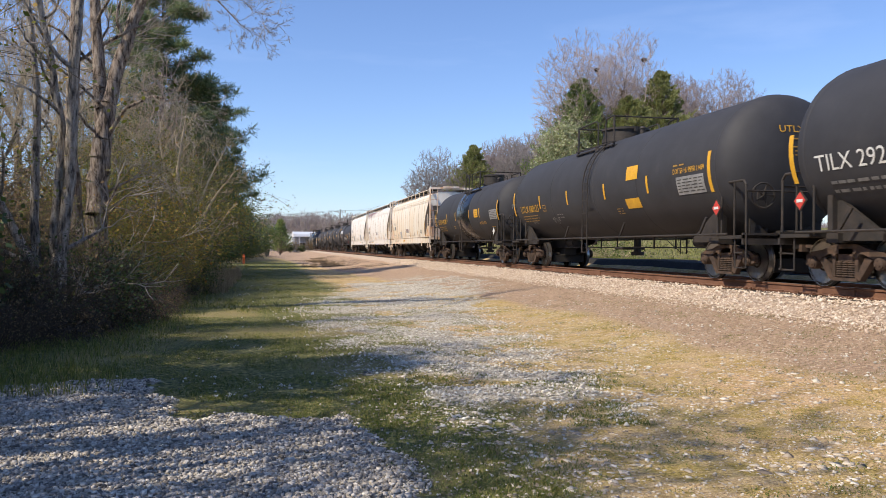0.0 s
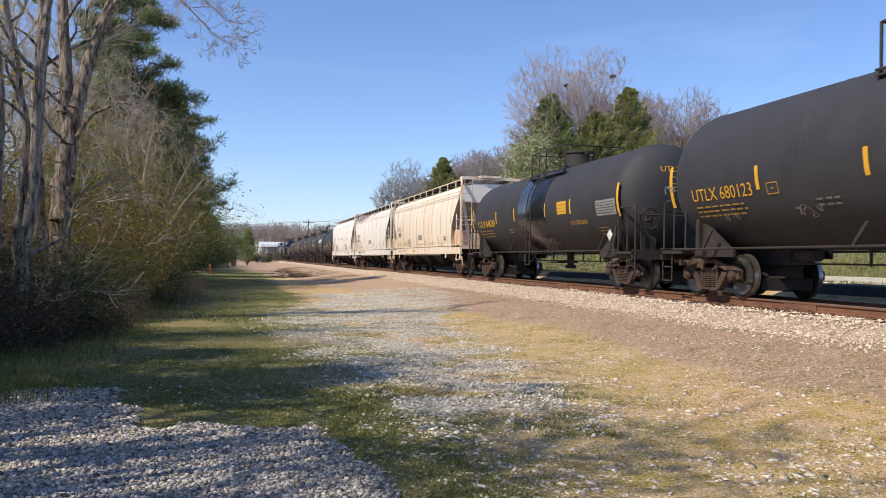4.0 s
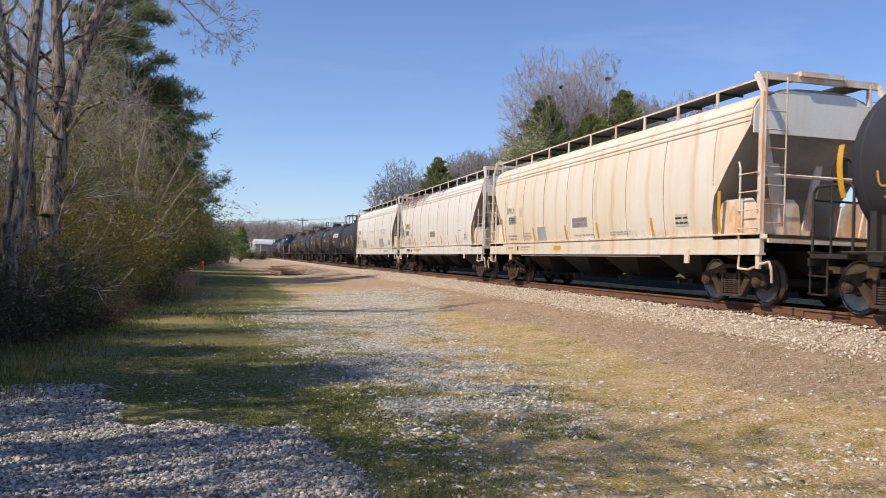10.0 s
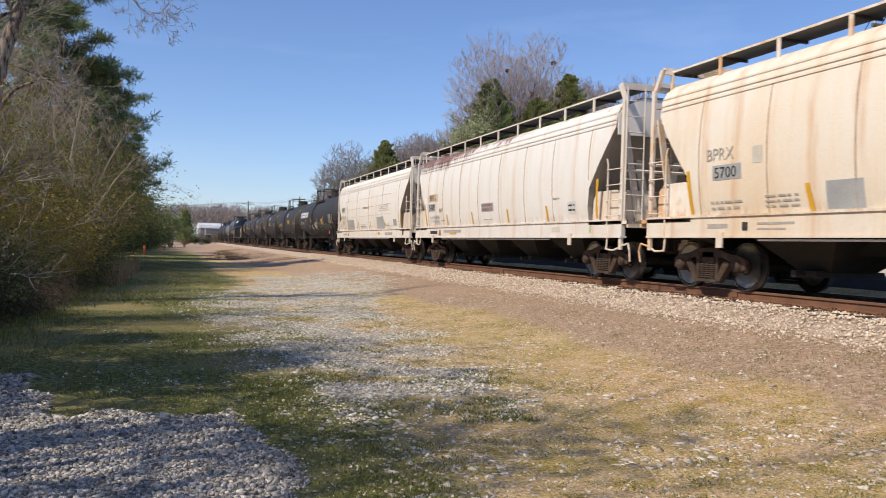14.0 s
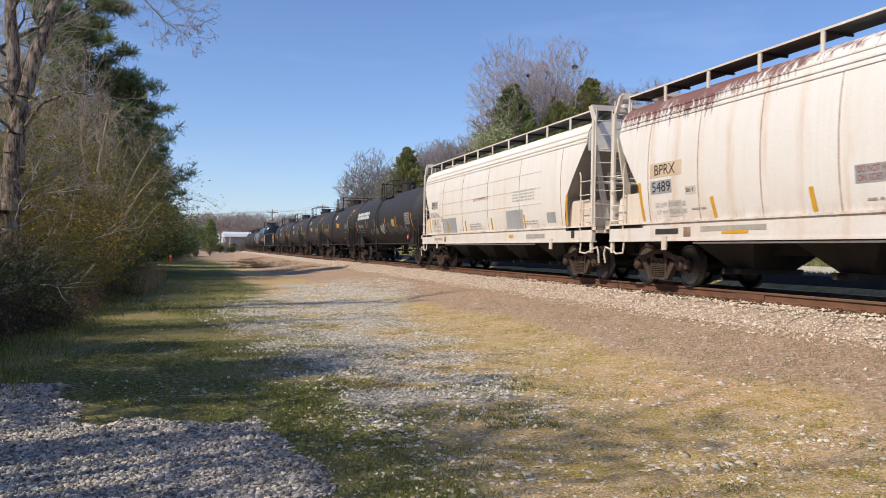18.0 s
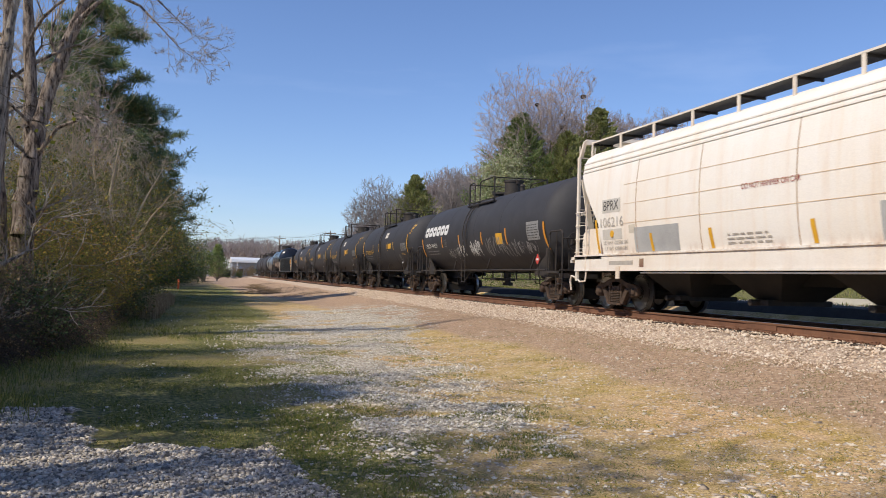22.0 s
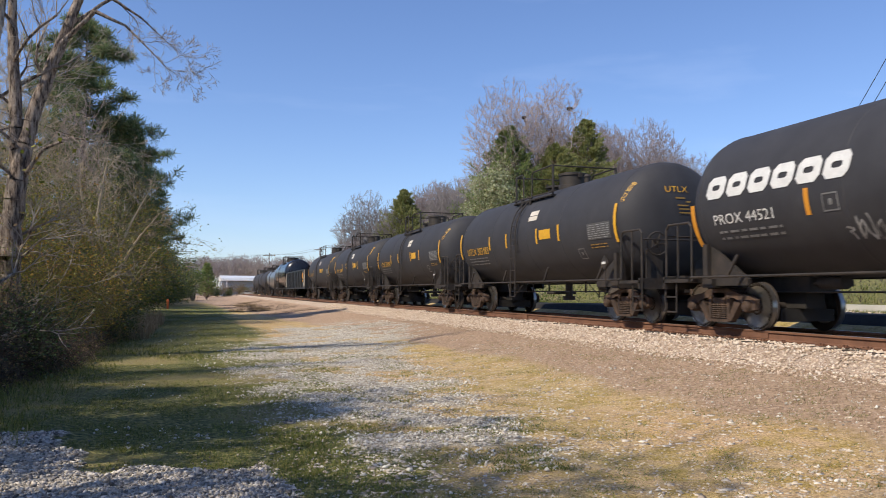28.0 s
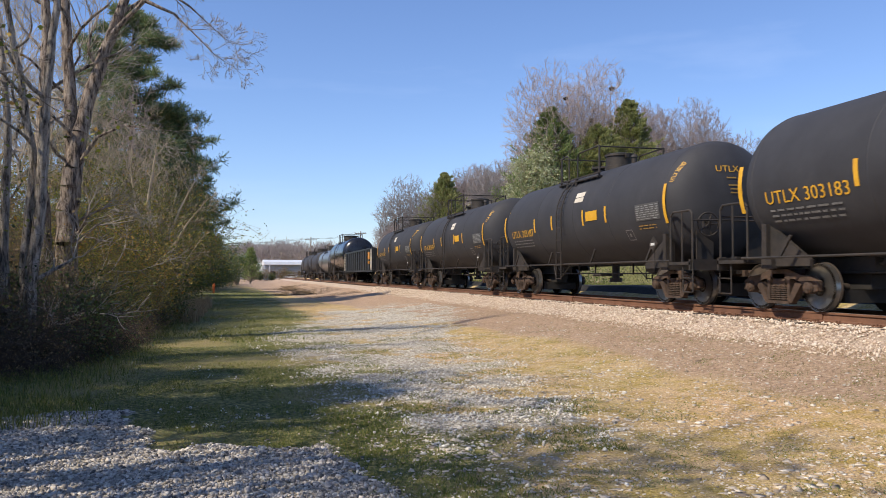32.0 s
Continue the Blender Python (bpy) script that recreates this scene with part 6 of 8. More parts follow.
GONDOLA_BLACK = blotched("gondola_black", [(0.3, (0.012, 0.013, 0.014)), (0.7, (0.03, 0.032, 0.032))], 1.5, 40, 0.5)
build_train()


def motions():
    for car, centre in CARS:
        walk(car, [(t, pose(TRACK, centre - travelled(t), RAIL)) for t in range(33)])
    steps = [0.125 * k for k in range(257)]
    for w, d in WHEELSETS:
        walk(w, [(t, pose(0, d, 0.457, math.degrees(travelled(t) / 0.457))) for t in steps])

# ---- trees and shrubs ----
def bark(name, stops, scale=5):
    return blotched(name, stops, scale, 34, 0.95, 0, 1.0, 0.05, (2.2, 2.2, 0.45), True, 0.7)


BARK_BROWN = bark("grey_brown_bark", [(0.39, (0.065, 0.048, 0.037)), (0.48, (0.29, 0.22, 0.17)), (0.62, (0.54, 0.45, 0.365))], 7)
BARK_PALE = bark("pale_grey_bark", [(0.38, (0.09, 0.075, 0.06)), (0.47, (0.34, 0.29, 0.24)), (0.62, (0.60, 0.53, 0.45))], 7)
TWIG_GREY = blotched("grey_twigs", [(0.3, (0.28, 0.24, 0.20)), (0.7, (0.48, 0.42, 0.36))], 2, 20, 0.95, 0, 0, 0, None, True)
STEM_BROWN = blotched("brown_stems", [(0.3, (0.08, 0.06, 0.045)), (0.7, (0.21, 0.165, 0.115))], 2, 20, 0.95, 0, 0, 0, None, True)
TWIG_MAUVE = blotched("mauve_grey_bark", [(0.3, (0.19, 0.15, 0.14)), (0.7, (0.32, 0.26, 0.245))], 1, 15, 0.95, 0, 0, 0, None, True)
TWIG_BUD = blotched("mauve_budding_twigs", [(0.3, (0.27, 0.215, 0.205)), (0.7, (0.42, 0.345, 0.325))], 1, 15, 0.95, 0, 0, 0, None, True)
TWIG_PINK = blotched("budding_pink_twigs", [(0.3, (0.42, 0.325, 0.285)), (0.7, (0.58, 0.47, 0.42))], 1, 15, 0.95, 0, 0, 0, None, True)
TWIG_TAN = blotched("tan_twigs", [(0.3, (0.36, 0.28, 0.18)), (0.7, (0.58, 0.48, 0.33))], 2, 20, 0.95, 0, 0, 0, None, True)
BRAMBLE = blotched("dark_bramble_stems", [(0.3, (0.045, 0.034, 0.026)), (0.7, (0.13, 0.098, 0.07))], 2, 20, 0.95, 0, 0, 0, None, True)
TWIG_HAZE = blotched("hazy_grey_twigs", [(0.3, (0.25, 0.22, 0.21)), (0.7, (0.39, 0.35, 0.335))], 1, 15, 0.95, 0, 0, 0, None, True)
NEEDLES = island_leaf("pine_needles", [(0.0, (0.10, 0.155, 0.075)), (0.6, (0.21, 0.275, 0.125)), (0.85, (0.32, 0.355, 0.16)), (1.0, (0.42, 0.32, 0.18))], 0.6, 0.3)
CEDAR = island_leaf("cedar_foliage", [(0.0, (0.13, 0.19, 0.075)), (0.5, (0.26, 0.34, 0.125)), (0.85, (0.37, 0.43, 0.16)), (1.0, (0.48, 0.46, 0.21))], 0.7, 0.45)
CEDAR_OLIVE = island_leaf("olive_cedar_foliage", [(0.0, (0.18, 0.21, 0.075)), (0.5, (0.34, 0.36, 0.135)), (1.0, (0.50, 0.47, 0.21))], 0.7, 0.45)
LEAF_SPRING = island_leaf("yellow_green_leaves", [(0.0, (0.08, 0.105, 0.015)), (0.5, (0.22, 0.24, 0.035)), (0.8, (0.42, 0.37, 0.06)), (1.0, (0.52, 0.24, 0.05))], 0.6, 0.35)
LEAF_GOLD = island_leaf("gold_spring_leaves", [(0.0, (0.16, 0.15, 0.03)), (0.5, (0.40, 0.31, 0.05)), (0.85, (0.58, 0.38, 0.07)), (1.0, (0.56, 0.20, 0.04))], 0.6, 0.35)
LEAF_DARK = island_leaf("dark_evergreen_leaves", [(0.0, (0.03, 0.06, 0.016)), (0.6, (0.075, 0.125, 0.03)), (1.0, (0.17, 0.20, 0.05))], 0.5, 0.2)
LEAF_BROWN = island_leaf("brown_dead_leaves", [(0.0, (0.18, 0.115, 0.06)), (0.6, (0.34, 0.235, 0.125)), (1.0, (0.48, 0.35, 0.19))], 0.8, 0.2)
BLOSSOM = island_leaf("pale_green_blossom", [(0.0, (0.30, 0.34, 0.14)), (0.6, (0.50, 0.52, 0.30)), (1.0, (0.66, 0.66, 0.48))], 0.7, 0.35)
LEAF_FRESH = island_leaf("fresh_green_leaves", [(0.0, (0.07, 0.12, 0.02)), (0.6, (0.14, 0.21, 0.04)), (1.0, (0.25, 0.30, 0.08))], 0.6, 0.35)
LEAF_FAR = island_leaf("hazy_far_twigs", [(0.0, (0.24, 0.20, 0.21)), (0.5, (0.32, 0.275, 0.275)), (0.9, (0.40, 0.35, 0.34)), (1.0, (0.30, 0.32, 0.24))], 0.9, 0.2)


def tubes(segs, sides):
    """Tapered tubes for segments (x0, y0, z0, x1, y1, z1, r0, r1), as arrays."""
    s = np.array(segs, float)
    a, b, r0, r1 = s[:, :3], s[:, 3:6], s[:, 6], s[:, 7]
    w = b - a
    w /= np.linalg.norm(w, axis=1, keepdims=True) + 1e-9
    ref = np.where(np.abs(w[:, 2:3]) < 0.9, np.array([[0, 0, 1.0]]), np.array([[1.0, 0, 0]]))
    u = np.cross(w, ref)
    u /= np.linalg.norm(u, axis=1, keepdims=True) + 1e-9
    k = np.cross(w, u)
    ang = 2 * np.pi * np.arange(sides) / sides
    ring = u[:, None] * np.cos(ang)[None, :, None] + k[:, None] * np.sin(ang)[None, :, None]
    v = np.concatenate([a[:, None] + ring * r0[:, None, None], b[:, None] + ring * r1[:, None, None]], 1)
    i = np.arange(sides)
    f = np.stack([i, (i + 1) % sides, sides + (i + 1) % sides, sides + i], 1)
    f = f[None] + (np.arange(len(s)) * 2 * sides)[:, None, None]
    return v.reshape(-1, 3), f.reshape(-1, 4)


def leaves(points, size, rng, flat=0.4):
    """Small kite-shaped leaves or leaf sprays, two triangles each, as arrays of quads."""
    n = len(points)
    d = rng.normal(0, 1, (n, 3))
    d[:, 2] *= 1 - flat
    d /= np.linalg.norm(d, axis=1, keepdims=True)
    e = np.cross(d, rng.normal(0, 1, (n, 3)))
    e /= np.linalg.norm(e, axis=1, keepdims=True)
    sz = size * rng.uniform(0.55, 1.3, n)[:, None]
    p = np.asarray(points)
    v = np.stack([p, p + d * sz * 0.5 + e * sz * 0.32, p + d * sz, p + d * sz * 0.5 - e * sz * 0.32], 1)
    f = np.array([(0, 1, 2, 3)])[None] + (np.arange(n) * 4)[:, None, None]
    return v.reshape(-1, 3), f.reshape(-1, 4)


def grow(start, way, length, radius, rng, depth, bend=0.22, up=0.12, fork=(2, 4), spread=0.75, shrink=0.68, out=None, tips=None, steps=4, thin=0.006, level=0):
    """A limb that wanders, tapers and forks; segments go to out[level], ends to tips."""
    p, d = np.array(start, float), np.array(way, float)
    d /= np.linalg.norm(d)
    r = radius
    for k in range(steps):
        d = d + rng.normal(0, bend, 3) / steps ** 0.5 * 0.9 + np.array([0, 0, up / steps])
        d /= np.linalg.norm(d)
        q = p + d * length / steps
        r2 = max(thin, radius * (1 - 0.45 * (k + 1) / steps))
        out[min(level, len(out) - 1)].append((*p, *q, r, r2))
        if depth > 0 and k >= 1 and rng.random() < 0.75:
            side = np.cross(d, rng.normal(0, 1, 3))
            side /= np.linalg.norm(side) + 1e-9
            grow(q, d * (1 - spread * 0.5) + side * spread, length * shrink * rng.uniform(0.6, 1.05), r2 * 0.62, rng, depth - 1, bend, up, fork, spread, shrink, out, tips, max(3, steps - 1), thin, level + 1)
        p, r = q, r2
    if depth > 0:
        for _ in range(rng.integers(fork[0], fork[1])):
            side = np.cross(d, rng.normal(0, 1, 3))
            side /= np.linalg.norm(side) + 1e-9
            grow(p, d + side * spread * rng.uniform(0.5, 1.0), length * shrink * rng.uniform(0.75, 1.1), r * 0.78, rng, depth - 1, bend, up, fork, spread, shrink, out, tips, max(3, steps - 1), thin, level + 1)
    elif tips is not None:
        tips.append(tuple(p))


def bare_tree(label, base, limbs, seed, trunk_mat, twig_mat, depth=4, thin=0.007, spread=0.75, shrink=0.68, up=0.12, bend=0.22, leaf=None, at=None, fork=(2, 4), category="bare tree", name="tree", group=""):
    """limbs: (offset, way, length, radius) of each stem from the ground."""
    rng = np.random.default_rng(seed)
    out, tips = [[], [], []], []
    for off, way, length, radius in limbs:
        # flare at the foot
        o = np.array(off, float)
        out[0].append((o[0], o[1], o[2] - 0.3, o[0], o[1], o[2] + 0.25, radius * 1.5, radius * 1.05))
        grow(o + np.array([0, 0, 0.2]), way, length, radius, rng, depth, bend, up, fork, spread, shrink, out, tips, 5, thin)
    tree = thing(name, label, category, group, base)
    v, f = tubes(out[0], 9)
    part("trunk", mesh_of("trunk", v, f, trunk_mat, False), None, tree)
    if out[1]:
        v, f = tubes(out[1], 6)
        part("limb", mesh_of("limb", v, f, trunk_mat, False), None, tree)["kind"] = "stuff"
    if out[2]:
        v, f = tubes(out[2], 3)
        tw = part("twig", mesh_of("twig", v, f, twig_mat, False), None, tree)
        tw["kind"] = "stuff"
    if leaf:
        mat, size, each, scatter = leaf
        t = np.array(tips)
        pts = np.repeat(t, each, 0) + rng.normal(0, scatter, (len(t) * each, 3))
        v, f = leaves(pts, size, rng)
        cr = part("crown", mesh_of("crown", v, f, mat), None, tree)
        cr["kind"] = "stuff"
    return tree


def conifer(label, base, height, radius, seed, mat, spray=0.22, count=9000, clear=0.03, ragged=0.35, name="tree", power=0.8):
    """A cone of many small upswept sprays on uneven boughs round a tapered trunk."""
    rng = np.random.default_rng(seed)
    tree = thing(name, label, "evergreen tree", "", base)
    segs, pts, ways = [(0, 0, -0.3, 0, 0, height * 0.5, 0.22, 0.12), (0, 0, height * 0.5, 0, 0, height * 0.97, 0.12, 0.015)], [], []
    boughs = 620
    per = count // boughs
    for k in range(boughs):
        h = clear + (1 - clear) * (k + rng.uniform(0, 1)) / boughs
        z = h * height
        a = rng.uniform(0, 2 * np.pi)
        lobe = 1 + 0.13 * math.sin(3 * a + 9 * h) + 0.10 * math.sin(5 * a - 17 * h) + 0.08 * math.sin(11 * a + 31 * h)
        L = radius * (1 - h) ** power * rng.uniform(1 - ragged, 1 + ragged * 0.4) * lobe + 0.12
        rise = L * rng.uniform(0.25, 0.8)
        tip = np.array((L * math.cos(a), L * math.sin(a), rise))
        segs.append((0, 0, z, tip[0], tip[1], z + rise, 0.03, 0.006))
        u = rng.uniform(0.3, 1.0, per) ** 0.6
        wide = 0.05 + 0.20 * L * (1.15 - u)
        pts.append(u[:, None] * tip + np.array((0, 0, z)) + rng.normal(0, 1, (per, 3)) * wide[:, None] * np.array([0.6, 0.6, 0.35]))
        ways.append(tip / (np.linalg.norm(tip) + 1e-9) + np.array((0, 0, 0.5)) + rng.normal(0, 0.45, (per, 3)))
    v, f = tubes(segs, 5)
    part("trunk", mesh_of("trunk", v, f, BARK_BROWN, False), None, tree)
    p, d = np.concatenate(pts), np.concatenate(ways)
    d /= np.linalg.norm(d, axis=1, keepdims=True)
    e = np.cross(d, rng.normal(0, 1, d.shape))
    e /= np.linalg.norm(e, axis=1, keepdims=True)
    sz = spray * rng.uniform(0.5, 1.3, len(p))[:, None]
    v = np.stack([p, p + d * sz * 0.45 + e * sz * 0.17, p + d * sz, p + d * sz * 0.45 - e * sz * 0.17], 1).reshape(-1, 3)
    f = (np.array([(0, 1, 2, 3)])[None] + (np.arange(len(p)) * 4)[:, None, None]).reshape(-1, 4)
    cr = part("crown", mesh_of("crown", v, f, mat), None, tree)
    cr["kind"] = "stuff"
    return tree


def pine(label, base, height, radius, seed, low=0.25, tufts=1300, lean=(0, 0), taper=0.85):
    """A tall pine: whorls of uneven boughs that end in dense needle tufts."""
    rng = np.random.default_rng(seed)
    tree = thing("tree", label, "pine tree", "pines at the wood's edge", base)
    segs = []
    for k in range(8):
        a, b = k / 8, (k + 1) / 8
        segs.append((lean[0] * a, lean[1] * a, height * a - (0.3 if k == 0 else 0), lean[0] * b, lean[1] * b, height * b, 0.26 * (1 - a) + 0.02, 0.26 * (1 - b) + 0.02))
    boughs, tuft = [], []
    n = 130
    for k in range(n):
        h = low + (1 - low) * (k + rng.uniform(0, 1)) / n
        a = rng.uniform(0, 2 * np.pi)
        L = (radius * (1 - h) ** taper / (1 - low) ** taper + 0.35) * rng.uniform(0.55, 1.15)
        p = np.array([lean[0] * h, lean[1] * h, height * h])
        d = np.array([math.cos(a), math.sin(a), rng.uniform(-0.12, 0.35)])
        for j in range(4):
            q = p + d * L / 4 + rng.normal(0, 0.07, 3)
            boughs.append((*p, *q, 0.045 * (1 - j / 5), 0.045 * (1 - (j + 1) / 5)))
            for _ in range((0, 4, 9, 15)[j]):
                c = p + (q - p) * rng.uniform(0.2, 1.1) + rng.normal(0, 1, 3) * np.array([0.13, 0.13, 0.09]) * (0.6 + 0.32 * L)
                tuft.append(c)
                boughs.append((*(p + (q - p) * 0.5), *c, 0.012, 0.006))
            p = q
    tuft = np.array(tuft)
    tuft = tuft[rng.permutation(len(tuft))[:tufts]]
    v, f = tubes(segs, 9)
    part("trunk", mesh_of("trunk", v, f, BARK_BROWN, False), None, tree)
    v, f = tubes(boughs, 4)
    part("limb", mesh_of("limb", v, f, BARK_BROWN, False), None, tree)["kind"] = "stuff"
    each = 24
    m = len(tuft)
    d = rng.normal(0, 1, (m, each, 3)) + np.array([0, 0, 0.5])
    d /= np.linalg.norm(d, axis=2, keepdims=True)
    e = np.cross(d, rng.normal(0, 1, (m, each, 3)))
    e /= np.linalg.norm(e, axis=2, keepdims=True)
    ln = rng.uniform(0.22, 0.46, (m, each, 1)) * (radius / 3.6) ** 0.5
    c = tuft[:, None] + 0 * d
    v = np.stack([c - e * 0.008, c + e * 0.008, c + d * ln + e * 0.014, c + d * ln - e * 0.014], 2).reshape(-1, 3)
    f = np.array([(0, 1, 2, 3)])[None] + (np.arange(m * each) * 4)[:, None, None]
    cr = part("crown", mesh_of("crown", v, f.reshape(-1, 4), NEEDLES), None, tree)
    cr["kind"] = "stuff"
    return tree


def stem_tree(label, base, stems, seed, trunk_mat, twig_mat, reach=2.4, depth=2, start=2, thin=0.006, up=0.1, spread=0.75, lower=0.3):
    """A tree whose main stems follow given lines (x, y, z, radius), with branches growing from them."""
    rng = np.random.default_rng(seed)
    out, tips = [[], [], []], []
    for line in stems:
        for i, (a, b) in enumerate(zip(line, line[1:])):
            n = 4
            prev = np.array(a, float) if i == 0 else prev
            for k in range(1, n + 1):
                q = np.array(a, float) + (np.array(b, float) - np.array(a, float)) * k / n
                q[:3] += rng.normal(0, 0.12 * q[3], 3)
                out[0].append((*prev[:3], *q[:3], prev[3], q[3]))
                prev = q
                if i >= start and rng.random() < 0.42 or rng.random() < lower * 0.3:
                    w = np.array(b[:3], float) - np.array(a[:3], float)
                    w /= np.linalg.norm(w)
                    side = np.cross(w, rng.normal(0, 1, 3))
                    side /= np.linalg.norm(side)
                    grow(q[:3], w * 0.5 + side * spread, reach * min(1.0, max(0.5, 12 * q[3])) * rng.uniform(0.5, 1.1), min(0.045, q[3] * 0.5), rng, depth, 0.3, up, (2, 4), 0.7, 0.62, out, tips, 4, thin, 1)
        grow(line[-1][:3], np.array(line[-1][:3]) - np.array(line[-2][:3]), reach * min(1.0, max(0.35, 12 * line[-1][3])), line[-1][3], rng, depth, 0.25, up, (2, 4), 0.7, 0.62, out, tips, 4, thin, 1)
    tree = thing("tree", label, "bare tree", "", base)
    for nm, segs, sides, mat in (("trunk", out[0], 10, trunk_mat), ("limb", out[1], 6, trunk_mat), ("twig", out[2], 3, twig_mat)):
        v, f = tubes(segs, sides)
        ob = part(nm, mesh_of(nm, v, f, mat, False), None, tree)
        if nm != "trunk":
            ob["kind"] = "stuff"
    return tree


def shrub(label, base, height, radius, seed, stem_mat, leaf=None, stems=26, arch=0.5, depth=1, category="shrub", thin=0.004):
    """Many stems from one foot, arching out, with twigs and leaves."""
    rng = np.random.default_rng(seed)
    out, tips = [[], [], []], []
    for k in range(stems):
        a, rr = rng.uniform(0, 2 * np.pi), radius * rng.uniform(0, 0.6)
        s = (rr * math.cos(a), rr * math.sin(a), -0.1)
        w = (math.cos(a) * arch * rng.uniform(0.3, 1.3), math.sin(a) * arch * rng.uniform(0.3, 1.3), 1)
        grow(s, w, height * rng.uniform(0.45, 0.8), 0.016 * rng.uniform(0.6, 1.3), rng, depth, 0.35, -0.25, (2, 4), 0.8, 0.6, out, tips, 5, thin)
    bush = thing("shrub", label, category, "undergrowth at the wood's edge", base)
    v, f = tubes(out[0] + out[1] + out[2], 3)
    part("stem", mesh_of("stem", v, f, stem_mat, False), None, bush)["kind"] = "stuff"
    if leaf:
        mat, size, each, scatter = leaf
        t = np.array(tips + [s[3:6] for s in out[1]])
        pts = np.repeat(t, each, 0) + rng.normal(0, scatter, (len(t) * each, 3))
        pts = pts[pts[:, 2] > 0.02]
        v, f = leaves(pts, size, rng)
        part("foliage", mesh_of("foliage", v, f, mat), None, bush)["kind"] = "stuff"
    return bush


def crown_tree(label, base, fork_h, lobes, seed, mat, twig_mat, count=900, thin=0.012, fan=4, reach=0.9, pull=0.35, group="", leaf=None, category="bare tree"):
    """A bare tree whose limbs branch out from a fork to fill rounded crowns (x, y, z, rx, ry, rz), with a fan of twigs at every node."""
    rng = np.random.default_rng(seed)
    vol = np.array([l[3] * l[4] * l[5] for l in lobes])
    pts = []
    for l, n in zip(lobes, (count * vol / vol.sum()).astype(int)):
        d = rng.normal(0, 1, (n, 3))
        d /= np.linalg.norm(d, axis=1, keepdims=True)
        pts.append(np.array(l[:3]) + d * np.array(l[3:]) * rng.uniform(0.02, 1, (n, 1)) ** 0.45 * rng.uniform(0.86, 1.06, (n, 1)))
    pts = np.concatenate(pts)
    pts = pts[pts[:, 2] > fork_h * 0.75]
    pts = pts[np.argsort(np.linalg.norm(pts - np.array([0, 0, fork_h]), axis=1))]
    total = len(pts) + 3
    spot, up, far = np.zeros((total, 3)), np.zeros(total, int), np.zeros(total)
    spot[:3] = [(0, 0, -0.3), (0.05, 0, fork_h * 0.5), (0, 0, fork_h)]
    up[:3] = (-1, 0, 1)
    for k, p in enumerate(pts, 3):
        gap = np.linalg.norm(spot[2:k] - p, axis=1)
        j = 2 + int(np.argmin(gap + pull * far[2:k] + 1.6 * np.maximum(0, spot[2:k, 2] - p[2])))
        spot[k], up[k], far[k] = p, j, far[j] + gap[j - 2]
    power = np.zeros(total)
    ends = np.ones(total, bool)
    ends[up[1:]] = False
    for k in range(total - 1, 0, -1):
        power[k] = max(power[k], thin ** 2.3)
        power[up[k]] += power[k]
    rad = power ** (1 / 2.3)
    thick, fine, tips = [], [], []
    for k in range(1, total):
        a, b = spot[up[k]], spot[k]
        mid = (a + b) / 2 + rng.normal(0, 0.05, 3) * np.linalg.norm(b - a) + np.array([0, 0, -0.04]) * np.linalg.norm(b - a)
        r0 = min(rad[up[k]], rad[k] * 1.25)
        row = thick if rad[k] > thin * 3.5 else fine
        row += [(*a, *mid, r0, (r0 + rad[k]) / 2), (*mid, *b, (r0 + rad[k]) / 2, rad[k])]
        if k < 3:
            continue
        way = (b - a) / (np.linalg.norm(b - a) + 1e-9)
        for _ in range(fan if ends[k] else fan // 2):
            d = way + np.array([0, 0, 0.45]) + rng.normal(0, 0.42, 3)
            d /= np.linalg.norm(d)
            e = b + d * reach * rng.uniform(0.45, 1.15)
            fine.append((*b, *e, thin * 0.75, thin * 0.5))
            for _ in range(2):
                q = b + (e - b) * rng.uniform(0.3, 0.9)
                f = d + rng.normal(0, 0.5, 3)
                fine.append((*q, *(q + f * reach * rng.uniform(0.2, 0.45)), thin * 0.55, thin * 0.4))
            tips.append(e)
    tree = thing("tree", label, category, group, base)
    v, f = tubes(thick, 7)
    part("trunk", mesh_of("trunk", v, f, mat, False), None, tree)
    v, f = tubes(fine, 3)
    part("twig", mesh_of("twig", v, f, twig_mat, False), None, tree)["kind"] = "stuff"
    if leaf:
        lm, size, each, scatter = leaf
        t = np.array(tips)
        v, f = leaves(np.repeat(t, each, 0) + rng.normal(0, scatter, (len(t) * each, 3)), size, rng)
        part("crown", mesh_of("crown", v, f, lm), None, tree)["kind"] = "stuff"
    return tree


def again(ob, x, y, z, turn, size=1.0):
    ob2 = copy_thing(ob, pose(x, y, z, 0, 0, turn))
    ob2.scale = (size, size, size)
    return ob2


